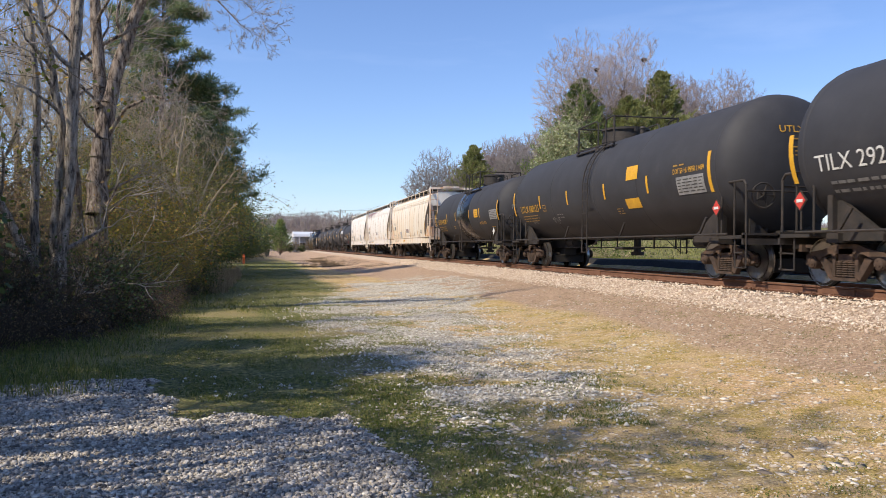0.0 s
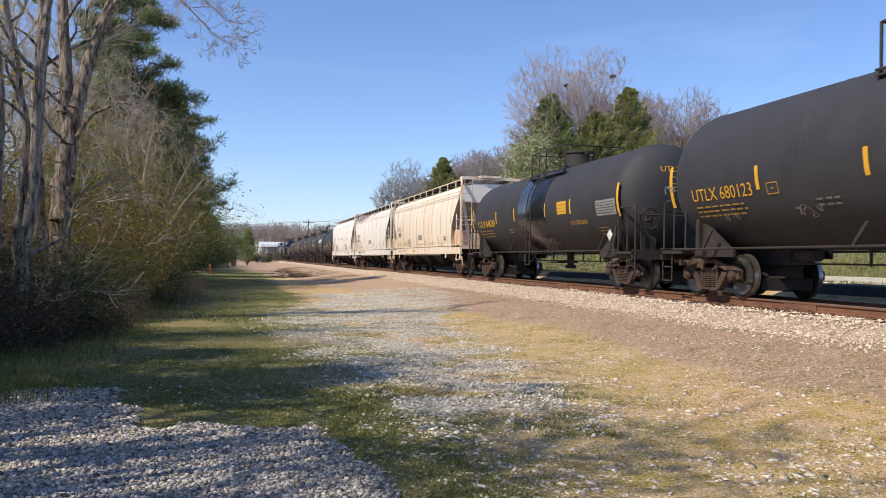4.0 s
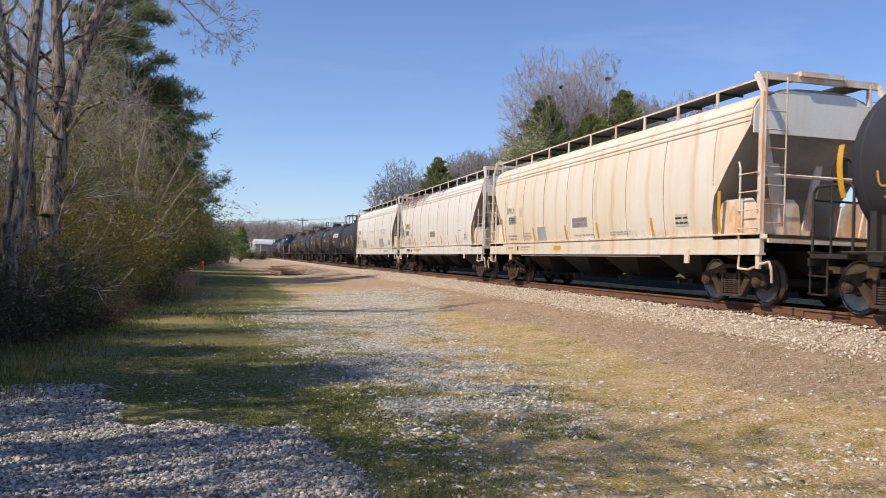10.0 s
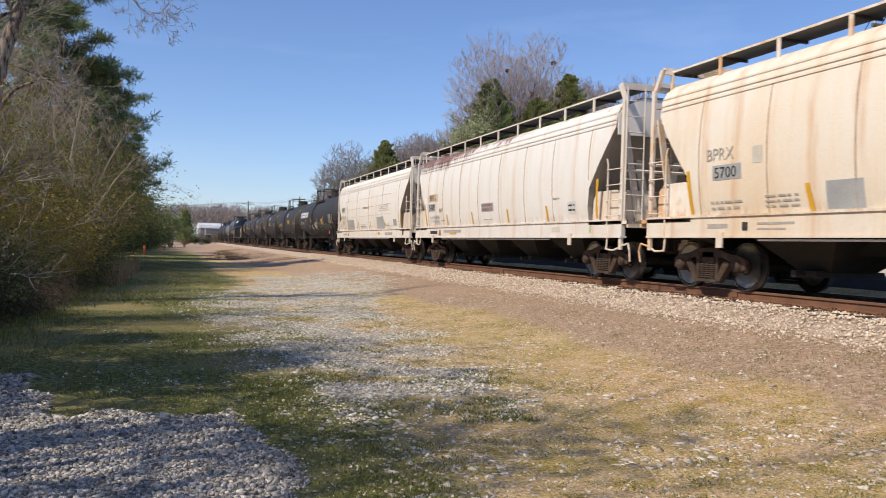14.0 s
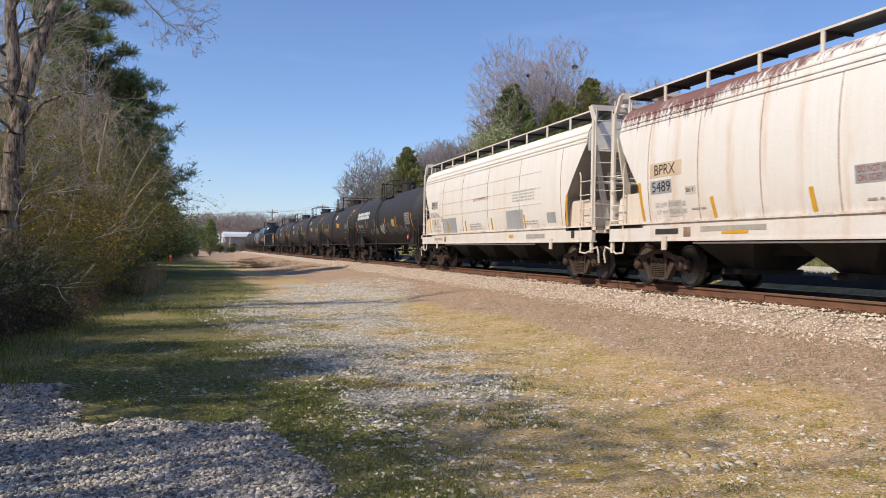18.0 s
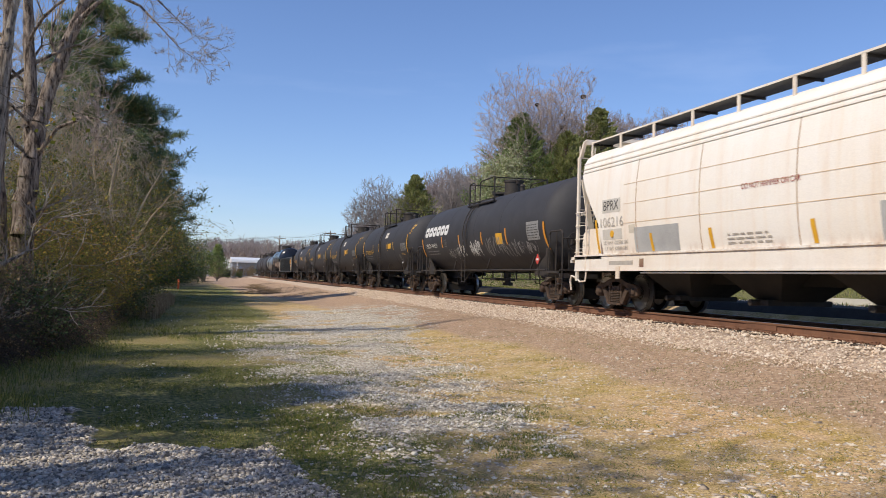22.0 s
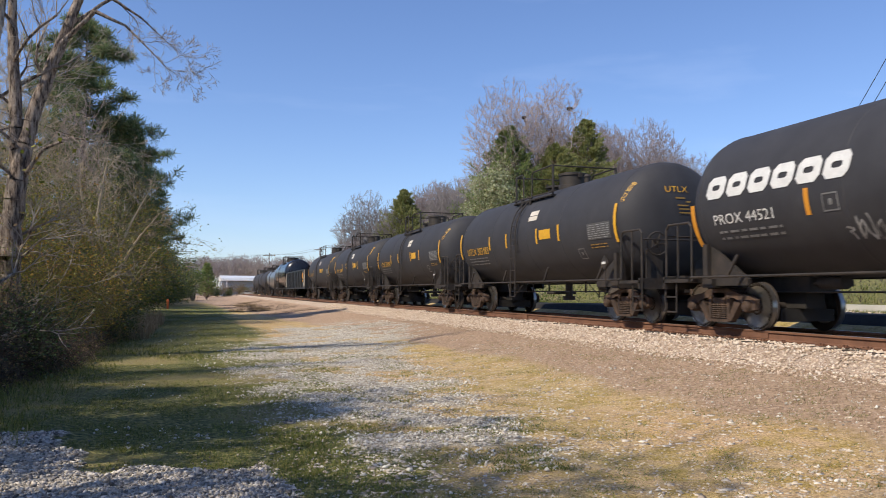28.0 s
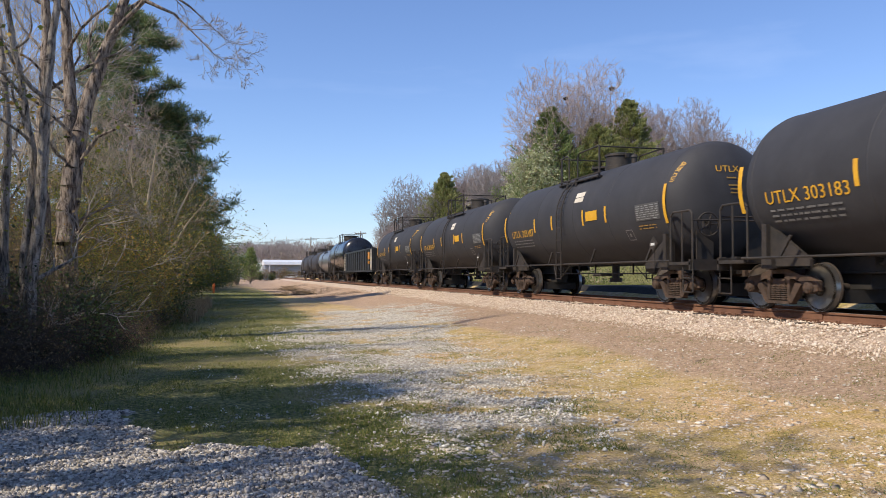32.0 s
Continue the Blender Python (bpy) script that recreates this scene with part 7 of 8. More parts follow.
def left_wood():
    # the forked tree at the wood's front and its neighbours
    stem_tree("thick forked bare tree with rough grey-brown bark", (-4.42, 21.0, 0), [
        [(0.05, 0, -0.3, 0.50), (0.10, 0, 0.5, 0.36), (0.19, 0, 1.6, 0.27), (0.24, 0, 3.1, 0.24), (0.34, 0, 4.5, 0.21), (0.55, 0.1, 5.6, 0.17), (1.12, 0.1, 7.5, 0.13), (1.7, 0.0, 9.2, 0.09)],
        [(0.27, 0, 3.6, 0.13), (0.30, 0.02, 4.4, 0.16), (0.22, 0.05, 5.4, 0.15), (0.11, 0.1, 7.4, 0.12), (0.0, 0.1, 9.6, 0.07)],
        [(0.0, 0, -0.3, 0.42), (-0.08, 0, 0.5, 0.30), (-0.34, 0, 2.1, 0.20), (-0.42, 0.05, 4.2, 0.17), (-0.36, 0.1, 6.0, 0.14), (-0.34, 0.1, 7.6, 0.11), (-0.5, 0.1, 9.6, 0.07)],
        [(1.15, 0.0, 7.5, 0.06), (1.9, -0.2, 8.3, 0.05), (2.6, -0.3, 8.0, 0.03), (3.1, -0.4, 7.5, 0.018), (3.6, -0.4, 7.0, 0.009)],
        [(1.3, 0.1, 8.0, 0.05), (2.2, 0.5, 8.9, 0.04), (2.9, 0.6, 8.5, 0.024), (3.5, 0.7, 8.0, 0.010)],
        [(0.30, 0, 4.0, 0.06), (0.9, -0.3, 4.9, 0.04), (1.5, -0.4, 5.2, 0.025), (2.1, -0.5, 5.1, 0.012)]], 7, BARK_BROWN, TWIG_GREY, 1.7, 3, 2, 0.0045, 0.05, 0.75, 0.25)
    stem_tree("clump of pale-barked stems among brambles", (-3.85, 16.0, 0), [
        [(0.0, 0, -0.2, 0.133), (0.02, 0, 1.5, 0.109), (0.16, 0, 3.2, 0.101), (0.2, 0, 4.8, 0.086), (0.35, 0, 6.4, 0.062), (0.5, 0, 8.0, 0.039)],
        [(-0.15, 0.1, -0.2, 0.109), (-0.12, 0.1, 2.0, 0.086), (0.02, 0.1, 3.6, 0.078), (-0.25, 0.1, 5.2, 0.062), (-0.6, 0, 7.2, 0.039)],
        [(-0.35, 0.2, -0.2, 0.094), (-0.5, 0.2, 2.0, 0.078), (-0.45, 0.2, 4.4, 0.062), (-0.7, 0.2, 6.6, 0.039)],
        [(0.1, 0.0, -0.2, 0.109), (-0.35, 0, 1.0, 0.094), (-0.9, 0.0, 2.1, 0.078), (-1.5, 0, 3.2, 0.055), (-2.0, 0, 4.4, 0.031)]], 11, BARK_PALE, TWIG_GREY, 1.4, 2, 2, 0.005, 0.15, 0.7, 0.6)
    behind = crown_tree("bare tree with a wide twiggy crown inside the wood", (-8.6, 29.0, 0), 3.4, [(0, 0, 8.6, 2.6, 2.6, 4.6), (-1.2, 0.4, 6.4, 2.2, 2.2, 3.0), (1.3, 0, 6.6, 2.0, 2.0, 3.0)], 17, BARK_PALE, TWIG_TAN, 480, 0.009, 4, 0.7, group="bare trees inside the wood")
    for x, y, a, k in ((-12.0, 33.5, 70, 1.1), (-10.4, 24.0, 160, 0.85), (-13.6, 27.0, 250, 1.0), (-9.4, 40.0, 320, 1.1), (-7.0, 34.0, 200, 0.8)):
        again(behind, x, y, 0, a, k)
    slim = crown_tree("thin bare sapling at the wood's edge", (-6.4, 24.0, 0), 3.0, [(0, 0, 6.6, 1.0, 1.0, 3.0)], 23, BARK_PALE, TWIG_TAN, 130, 0.007, 3, 0.6)
    for x, y, a, k in ((-5.9, 28.0, 100, 0.8), (-9.8, 35.0, 300, 1.1)):
        again(slim, x, y, 0, a, k)
    # broad tan bush-trees half way along
    stem_tree("spreading bare tree with pale tan branches", (-3.3, 30.0, 0), [
        [(0, 0, -0.2, 0.13), (0.0, 0, 1.2, 0.10), (0.14, 0, 2.6, 0.08), (-0.06, 0, 4.2, 0.055), (0.16, 0, 5.8, 0.03)],
        [(0.02, 0, 1.0, 0.08), (0.5, 0, 2.0, 0.065), (0.9, 0.1, 2.8, 0.05), (1.3, 0.1, 3.5, 0.03), (1.7, 0, 4.0, 0.015)],
        [(0.02, 0.1, 1.8, 0.07), (0.6, 0.2, 3.0, 0.05), (1.0, 0.3, 4.0, 0.035), (1.4, 0.3, 4.8, 0.018)],
        [(-0.02, 0, 1.3, 0.07), (-0.5, 0, 2.3, 0.055), (-1.0, 0.1, 3.5, 0.04), (-1.4, 0.1, 4.8, 0.02)],
        [(0.0, 0, 2.6, 0.06), (-0.4, -0.2, 3.8, 0.045), (-0.6, -0.3, 5.2, 0.025)],
        [(0.0, 0, 0.7, 0.06), (0.7, -0.2, 1.3, 0.045), (1.1, -0.3, 1.9, 0.03), (1.5, -0.3, 2.5, 0.015)]], 29, TWIG_TAN, TWIG_TAN, 1.2, 2, 1, 0.006, 0.15, 0.7, 1.0)
    crown_tree("spreading bare thicket tree with budding twigs", (-5.0, 36.5, 0), 1.2, [(0, 0, 4.4, 2.1, 2.1, 2.6), (0.6, 0, 3.2, 1.8, 1.8, 1.8)], 31, BARK_PALE, TWIG_TAN, 230, 0.007, 4, 0.55)
    crown_tree("slender bare tree with pinkish buds before the pines", (-5.7, 41.0, 0), 3.2, [(0, 0, 7.4, 1.7, 1.7, 3.6), (0.6, 0, 5.4, 1.5, 1.5, 2.2)], 33, BARK_PALE, TWIG_PINK, 280, 0.008, 4, 0.6)
    tan = crown_tree("bare tree with fine tan twigs before the pines", (-4.3, 40.0, 0), 2.2, [(0, 0, 5.2, 2.2, 2.2, 2.8), (-1.4, 0.2, 7.2, 1.8, 1.8, 2.6), (0.9, 0, 3.8, 1.6, 1.6, 1.8)], 35, BARK_PALE, TWIG_TAN, 210, 0.008, 3, 0.6, group="bare trees before the pines")
    for x, y, a, k in ((-6.6, 43.0, 140, 1.2), (-5.0, 45.4, 250, 0.72)):
        again(tan, x, y, 0, a, k)
    # pines behind
    pine("tall dark green pine at the wood's edge", (-6.2, 48.0, 0), 16.4, 5.0, 37, 0.16, 4300, taper=0.5)
    pine("broad dark green pine with ragged boughs", (-5.0, 54.0, 0), 12.0, 3.8, 41, 0.18, 2800, taper=0.5)
    pine("dark pine beyond the verge", (-6.0, 64.0, 0), 11.5, 4.2, 47, 0.26, 2200, taper=0.6)
    pine("dark pine further along the verge", (-7.6, 78.0, 0), 11.0, 4.4, 53, 0.26, 1800, taper=0.6)
    # leafy understorey
    rng = random.Random(5)
    spring = shrub("tall shrub with yellow-green spring leaves", (-5.0, 27.0, 0), 4.6, 1.4, 61, STEM_BROWN, (LEAF_SPRING, 0.068, 9, 0.15), 28, 0.3, 2)
    for x, y, a, k in ((-6.0, 33.0, 70, 1.15), (-6.0, 25.4, 140, 0.75), (-4.6, 34.5, 200, 0.9), (-5.6, 41.0, 280, 1.1), (-7.6, 31.0, 10, 0.8), (-3.9, 25.8, 120, 0.55), (-4.0, 23.6, 200, 0.5), (-4.2, 32.2, 240, 0.6), (-6.4, 22.0, 15, 0.55), (-5.2, 23.2, 75, 0.75), (-3.6, 27.4, 30, 0.42), (-3.4, 22.6, 60, 0.42), (-4.9, 20.4, 160, 0.5), (-4.4, 28.4, 260, 0.8), (-3.7, 25.0, 350, 0.45), (-5.2, 31.8, 110, 1.0), (-3.7, 31.6, 80, 0.4), (-3.2, 20.8, 310, 0.35), (-4.2, 37.6, 50, 1.15), (-5.0, 42.0, 170, 1.3)):
        again(spring, x, y, 0, a, k)
    ever = shrub("dense evergreen shrub with dark glossy leaves", (-4.6, 29.8, 0), 2.6, 1.0, 67, BRAMBLE, (LEAF_DARK, 0.10, 9, 0.16), 34, 0.3, 2)
    for x, y, a, k in ((-5.0, 35.0, 60, 1.0), (-5.9, 44.0, 130, 1.2), (-5.4, 39.0, 200, 1.1), (-6.2, 50.0, 290, 1.4), (-6.4, 58.0, 20, 1.4), (-7.2, 67.0, 90, 1.5), (-7.4, 79.0, 160, 1.7), (-3.4, 28.6, 30, 0.6), (-4.3, 32.6, 250, 0.8), (-4.8, 37.0, 140, 0.9), (-5.4, 42.0, 80, 1.1), (-5.8, 47.5, 10, 1.2), (-3.8, 25.8, 190, 0.5)):
        again(ever, x, y, 0, a, k)
    brown = shrub("shrub with brown hanging leaves", (-6.4, 20.2, 0), 3.4, 1.3, 71, STEM_BROWN, (LEAF_BROWN, 0.075, 3, 0.18), 34, 0.35, 2)
    for x, y, a, k in ((-6.0, 17.4, 80, 0.6), (-6.0, 24.0, 170, 0.8), (-7.2, 24.4, 250, 0.8), (-6.8, 19.2, 30, 0.7), (-8.0, 27.0, 60, 0.9), (-5.3, 19.2, 200, 0.6), (-4.8, 29.4, 20, 0.8), (-4.6, 26.6, 290, 0.6), (-3.5, 24.4, 130, 0.4)):
        again(brown, x, y, 0, a, k)
    gold = shrub("low shrub with gold and orange spring leaves", (-4.0, 24.6, 0), 2.6, 0.9, 63, STEM_BROWN, (LEAF_GOLD, 0.07, 7, 0.14), 24, 0.35, 2)
    for x, y, a, k in ((-3.6, 26.8, 80, 0.6), (-4.9, 28.6, 30, 1.2)):
        again(gold, x, y, 0, a, k)
    for k in range(11):
        again(ever, -5.6 + 0.12 * k + rng.uniform(-0.6, 0.6), 88 + 5.4 * k, 0, rng.uniform(0, 360), rng.uniform(1.3, 2.1))
    for k in range(9):
        again(brown if k % 3 else ever, 4.0 + 1.25 * k + rng.uniform(-0.5, 0.5), 206 + rng.uniform(0, 10), 0.2, rng.uniform(0, 360), rng.uniform(0.6, 0.95))
    # brambles along the front
    bram = shrub("dark tangled bramble with a few leaves", (-4.4, 14.6, 0), 1.6, 1.1, 73, BRAMBLE, (LEAF_BROWN, 0.05, 1, 0.12), 60, 0.75, 2)
    bram2 = shrub("dark bramble thicket with small green leaves", (-3.6, 16.6, 0), 1.6, 1.0, 79, BRAMBLE, (LEAF_DARK, 0.06, 3, 0.12), 60, 0.75, 2)
    k = 0
    for y, x0 in ((13.6, -4.3), (15.2, -3.6), (16.4, -3.2), (17.8, -3.0), (19.2, -2.9), (20.6, -2.8), (22.2, -3.0), (23.8, -3.2), (25.4, -3.4), (27.2, -3.6), (29.4, -3.8), (32.0, -4.0), (36.5, -4.3), (41.5, -4.6), (47.0, -4.9), (54.0, -5.2), (62.0, -5.6)):
        for row in range(3 if y < 24 else 2):
            src = bram2 if (k * 7) % 3 else bram
            again(src, x0 - 1.2 * row + rng.uniform(-0.2, 0.2), y + rng.uniform(-0.4, 0.4), 0, rng.uniform(0, 360), (rng.uniform(0.40, 0.55) + 0.06 * row if y < 24 else rng.uniform(0.55, 0.75) + 0.1 * row))
            k += 1
    # the wood goes on behind and to the side of the camera
    edge = bare_tree("bare tree in the wood beside the lot", (-10.5, 2.6, 0), [((0, 0, 0), (0.03, 0, 1), 6.0, 0.24)], 83, BARK_BROWN, TWIG_GREY, 4, 0.010, 0.6, 0.70, 0.2, 0.16)
    for x, y, a, s in ((-12.5, 5.2, 60, 0.85), (-11.0, 10.4, 200, 0.9), (-8.4, 12.6, 260, 0.75), (-14.0, 8.4, 320, 0.9), (-13.0, 0.2, 20, 0.8), (-12.6, 14.0, 95, 0.9), (-16.0, 3.6, 170, 0.9), (-17.0, 12.0, 230, 1.0), (-14.0, 33.0, 110, 1.0), (-12.0, 42.0, 210, 1.2)):
        again(edge, x, y, 0, a, s)
    for x, y, a, k in ((-8.0, 9.0, 30, 0.9), (-8.6, 8.0, 70, 1.0), (-8.2, 12.4, 160, 1.3), (-8.8, 10.8, 250, 1.1)):
        again(spring, x, y, 0, a, k)
    for x, y, a, k in ((-7.4, 13.2, 40, 1.2), (-7.8, 15.4, 120, 1.1), (-8.4, 17.6, 30, 1.0), (-8.6, 12.0, 10, 1.3)):
        again(ever, x, y, 0, a, k)
    limby = bare_tree("straight bare trunk with few thick limbs beside the lot", (-5.8, 3.0, 0), [((0, 0, 0), (0.03, 0, 1), 3.9, 0.13)], 85, BARK_BROWN, BARK_BROWN, 2, 0.02, 0.5, 0.5, 0.3, 0.10, fork=(2, 3), group="trunks beside the lot")
    for x, y, a, k in ((-6.2, 3.7, 110, 1.0), (-5.6, 4.4, 40, 0.95), (-6.5, 5.0, 140, 1.1), (-5.9, 5.7, 230, 1.0), (-6.9, 2.4, 20, 1.1), (-5.2, 4.9, 300, 0.85), (-6.0, 4.6, 75, 1.05), (-5.4, 3.5, 190, 0.9), (-6.6, 4.2, 260, 1.15), (-6.2, 5.4, 10, 1.1), (-7.6, 4.9, 150, 1.2), (-7.2, 6.0, 330, 1.1), (-7.9, 5.6, 60, 1.15)):
        again(limby, x, y, 0, a, k)
    shade = pine("pine beside the lot", (-8.4, 7.8, 0), 11.0, 3.0, 89, 0.35, 500)
    again(shade, -9.8, 11.0, 0, 120, 0.95)
    high = crown_tree("tall thin tree with a small ivy-hung crown beside the lot", (-8.2, 3.0, 0), 8.6, [(0, 0, 11.4, 1.9, 1.9, 2.0)], 91, BARK_BROWN, TWIG_GREY, 70, 0.012, 2, 0.7, leaf=(LEAF_DARK, 0.16, 3, 0.14), category="tree")
    again(high, -8.6, 5.9, 0, 100, 1.0)
    again(high, -9.4, 2.4, 0, 300, 1.0)
    again(high, -9.0, 3.7, 0, 30, 0.96)
    again(high, -9.2, 8.4, 0, 220, 1.04)
    for x, y, a, s in ((-8.2, 9.6, 10, 0.9), (-9.4, 10.8, 200, 1.4), (-10.4, 14.2, 300, 1.6)):
        again(brown, x, y, 0, a, s)


def right_trees():
    crown_tree("large bare tree with a round mauve-grey budding crown", (25.6, 60.0, 0.8), 5.5, [(-2.2, 0, 12.0, 3.6, 3.2, 5.6), (2.0, 0.3, 12.2, 3.0, 3.0, 6.2), (-3.4, 0, 8.6, 2.8, 2.8, 3.4), (0, 0, 10.5, 3.6, 3.0, 5.5)], 101, TWIG_MAUVE, TWIG_PINK, 4800, 0.0115, 5, 0.62)
    conifer("dense green cedar with a rounded point", (23.0, 59.0, 0.6), 13.9, 5.4, 103, CEDAR, 0.21, 56000, ragged=0.26, power=0.8)
    conifer("olive green cedar beside a bare tree", (26.3, 57.5, 0.6), 12.4, 5.0, 107, CEDAR_OLIVE, 0.21, 40000, ragged=0.26, power=0.7)
    conifer("broad green cedar with a pointed top", (29.4, 58.5, 0.6), 14.7, 5.4, 109, CEDAR_OLIVE, 0.21, 56000, ragged=0.26, power=0.8)
    conifer("small dark cedar in front of bare trees", (23.0, 93.0, 0.6), 12.9, 4.8, 113, CEDAR_OLIVE, 0.30, 26000, ragged=0.26, power=0.8)
    crown_tree("slender tree in pale green blossom", (20.9, 57.0, 0.6), 2.6, [(0, 0, 6.4, 2.1, 2.1, 3.6), (0.6, 0, 8.2, 1.5, 1.5, 2.6)], 127, BARK_PALE, TWIG_TAN, 420, 0.010, 4, 0.55, leaf=(BLOSSOM, 0.17, 12, 0.2), category="tree")
    # the grey treeline, rising to the right
    far = crown_tree("bare tree in a grey winter treeline", (20.0, 100.0, 0.6), 3.6, [(0, 0, 8.6, 3.4, 3.4, 4.6), (1.8, 0, 7.2, 2.4, 2.4, 3.6), (-1.8, 0.5, 7.0, 2.4, 2.4, 3.6)], 131, TWIG_HAZE, TWIG_HAZE, 1100, 0.021, 5, 0.85, group="grey treeline behind the train")
    far_b = crown_tree("slim bare tree in a grey winter treeline", (33.0, 108.0, 0.6), 4.0, [(0, 0, 8.8, 2.6, 2.6, 4.4), (0.8, 0, 6.4, 2.4, 2.4, 3.0)], 133, TWIG_HAZE, TWIG_BUD, 900, 0.021, 5, 0.85, group="grey treeline behind the train")
    rnd = random.Random(12)
    for k in range(22):
        a = 16.4 + 0.95 * k
        top = 8.2 + 8.8 * smooth(15.0, 31.0, a)
        y = rnd.uniform(92, 114)
        size = (1.0 + (top - 1.6) * y / 95) / 13.2 * rnd.uniform(0.82, 1.0)
        again(rnd.choice((far, far_b)), a * y / 95, y, 0.6, rnd.uniform(0, 360), size)
    hill = crown_tree("bare hazy tree on the rise behind the cedars", (38.0, 70.0, 1.0), 5.0, [(0, 0, 11.6, 3.2, 3.2, 5.2), (1.6, 0, 9.6, 2.4, 2.4, 4.2), (-1.8, 0.4, 9.4, 2.4, 2.4, 4.0)], 137, TWIG_HAZE, TWIG_BUD, 1800, 0.014, 5, 0.65)
    for x, y, a, k in ((41.3, 69, 70, 1.04), (44.6, 72, 150, 1.0), (35.2, 68, 220, 0.98), (43.0, 80, 300, 1.12), (48.4, 75, 20, 0.92), (51.0, 79, 110, 0.85), (39.5, 76, 190, 1.08), (36.6, 78, 40, 1.1), (46.5, 69, 260, 0.86), (54.0, 82, 300, 0.8)):
        again(hill, x, y, 1.0, a, k)
    ivy = conifer("narrow ivy-clad dead trunk among cedars", (26.6, 59.2, 0.8), 13.2, 0.7, 139, LEAF_BROWN, 0.2, 1600, 0.3)
    # far side of the line: scrub on the bank
    low = shrub("tan winter scrub on the bank across the line", (17.5, 40.0, 0.7), 2.0, 1.6, 149, TWIG_TAN, (LEAF_FRESH, 0.10, 1, 0.2), 40, 0.7, 1)
    nest = solid("nest", Geo().lathe([(-0.34, 0.05), (-0.26, 0.28), (-0.05, 0.42), (0.14, 0.40), (0.22, 0.25), (0.1, 0.1)], "Z", 10), BRAMBLE, "dark ball of twigs lodged in a bare crown", "nest", at=(28.7, 60.0, 16.7))
    nest.scale = (0.6, 0.6, 0.6)
    again(nest, 24.7, 60.0, 15.7, 50, 0.5)
    for x, y, a, k in ((18.5, 46, 40, 1.0), (17.2, 52, 90, 0.9), (19.4, 60, 160, 1.2), (18.0, 68, 230, 1.1), (17.4, 78, 280, 1.2), (18.6, 88, 330, 1.4), (20.5, 50, 10, 1.2)):
        again(low, x, y, 0.7, a, k)


def far_view():
    # green tree where the lane bends, hazy woods on the skyline
    bare_tree("rounded tree in fresh green leaf by the lane", (-1.0, 146.0, 0.0), [((0, 0, 0), (0.0, 0, 1), 2.2, 0.22), ((0.2, 0, 0), (0.3, 0, 1), 2.0, 0.16), ((-0.2, 0, 0), (-0.3, 0, 1), 2.0, 0.16)], 151, BARK_BROWN, TWIG_TAN, 3, 0.02, 0.7, 0.72, 0.2, 0.2, (LEAF_FRESH, 0.26, 9, 0.35), category="tree")
    bare_tree("young tree in pale green leaf by the lane", (-4.2, 138.0, 0.0), [((0, 0, 0), (0.0, 0, 1), 2.4, 0.16), ((0.2, 0, 0), (0.2, 0, 1), 2.0, 0.12)], 157, BARK_BROWN, TWIG_TAN, 3, 0.02, 0.6, 0.72, 0.2, 0.2, (LEAF_FRESH, 0.30, 6, 0.4), category="tree")
    conifer("dark evergreen by the lane", (1.4, 158.0, 0.0), 6.5, 2.0, 163, CEDAR, 0.5, 2500)
    scrub = shrub("low grey-brown scrub between lane and track", (4.4, 66.0, 0.1), 0.55, 1.0, 167, BRAMBLE, (LEAF_BROWN, 0.05, 1, 0.12), 46, 1.3, 1)
    rnd = random.Random(31)
    for k in range(17):
        y = 64 + 2.7 * k
        low = again(scrub, 2.6 + 0.035 * (y - 62) + rnd.uniform(0, 3.6), y, 0.1, rnd.uniform(0, 360), rnd.uniform(0.6, 1.0))
        low.scale.z *= 0.55
    sow("grass", "grey-brown dead weeds between lane and track", 6000, (2.0, 8.2, 58, 112), lambda x, y: smooth(-0.2, 0.25, wob(x, y, 0.22, 57) + 0.3 * wob(x, y, 0.8, 58)) * smooth(1.8, 3.2, x), 0.11, 0.010, 1.3, WEED, 26, 2)
    rng = np.random.default_rng(9)
    segs, pts = [], []
    for k in range(520):
        x, y = rng.uniform(-130, 300), rng.uniform(290, 420)
        base, h = 2 + 0.03 * (y - 250), rng.uniform(8.5, 12)
        segs.append((x, y, base - 3, x, y, base + h * 0.8, 0.2, 0.06))
        for j in range(7):
            a, u = rng.uniform(0, 6.28), rng.uniform(0.3, 0.7)
            L = rng.uniform(1.2, 2.6)
            segs.append((x, y, base + h * u, x + L * math.cos(a), y + L * math.sin(a), base + h * u + L * 0.9, 0.06, 0.03))
        d = rng.normal(0, 1, (300, 3))
        d /= np.linalg.norm(d, axis=1, keepdims=True)
        pts.append(np.array([x, y, base + h * 0.52]) + d * rng.uniform(0.05, 1, (300, 1)) ** 0.5 * np.array([3.6, 3.6, h * 0.42]))
    v, f = tubes(segs, 3)
    woods = thing("far_woods", "hazy bare woods on the skyline", "woods", kind="stuff")
    part("trunk", mesh_of("trunk", v, f, TWIG_HAZE, False), None, woods)["kind"] = "stuff"
    p = np.concatenate(pts)
    d = rng.normal(0, 0.5, p.shape) + np.array([0, 0, 0.8])
    d *= rng.uniform(1.0, 2.2, (len(p), 1)) / np.linalg.norm(d, axis=1, keepdims=True)
    e = np.cross(d, rng.normal(0, 1, p.shape))
    e *= 0.07 / np.linalg.norm(e, axis=1, keepdims=True)
    v = np.stack([p - e, p + e, p + d + e * 0.6, p + d - e * 0.6], 1).reshape(-1, 3)
    f = (np.array([(0, 1, 2, 3)])[None] + (np.arange(len(p)) * 4)[:, None, None]).reshape(-1, 4)
    part("crown", mesh_of("crown", v, f, LEAF_FAR), None, woods)["kind"] = "stuff"


left_wood()
right_trees()
far_view()

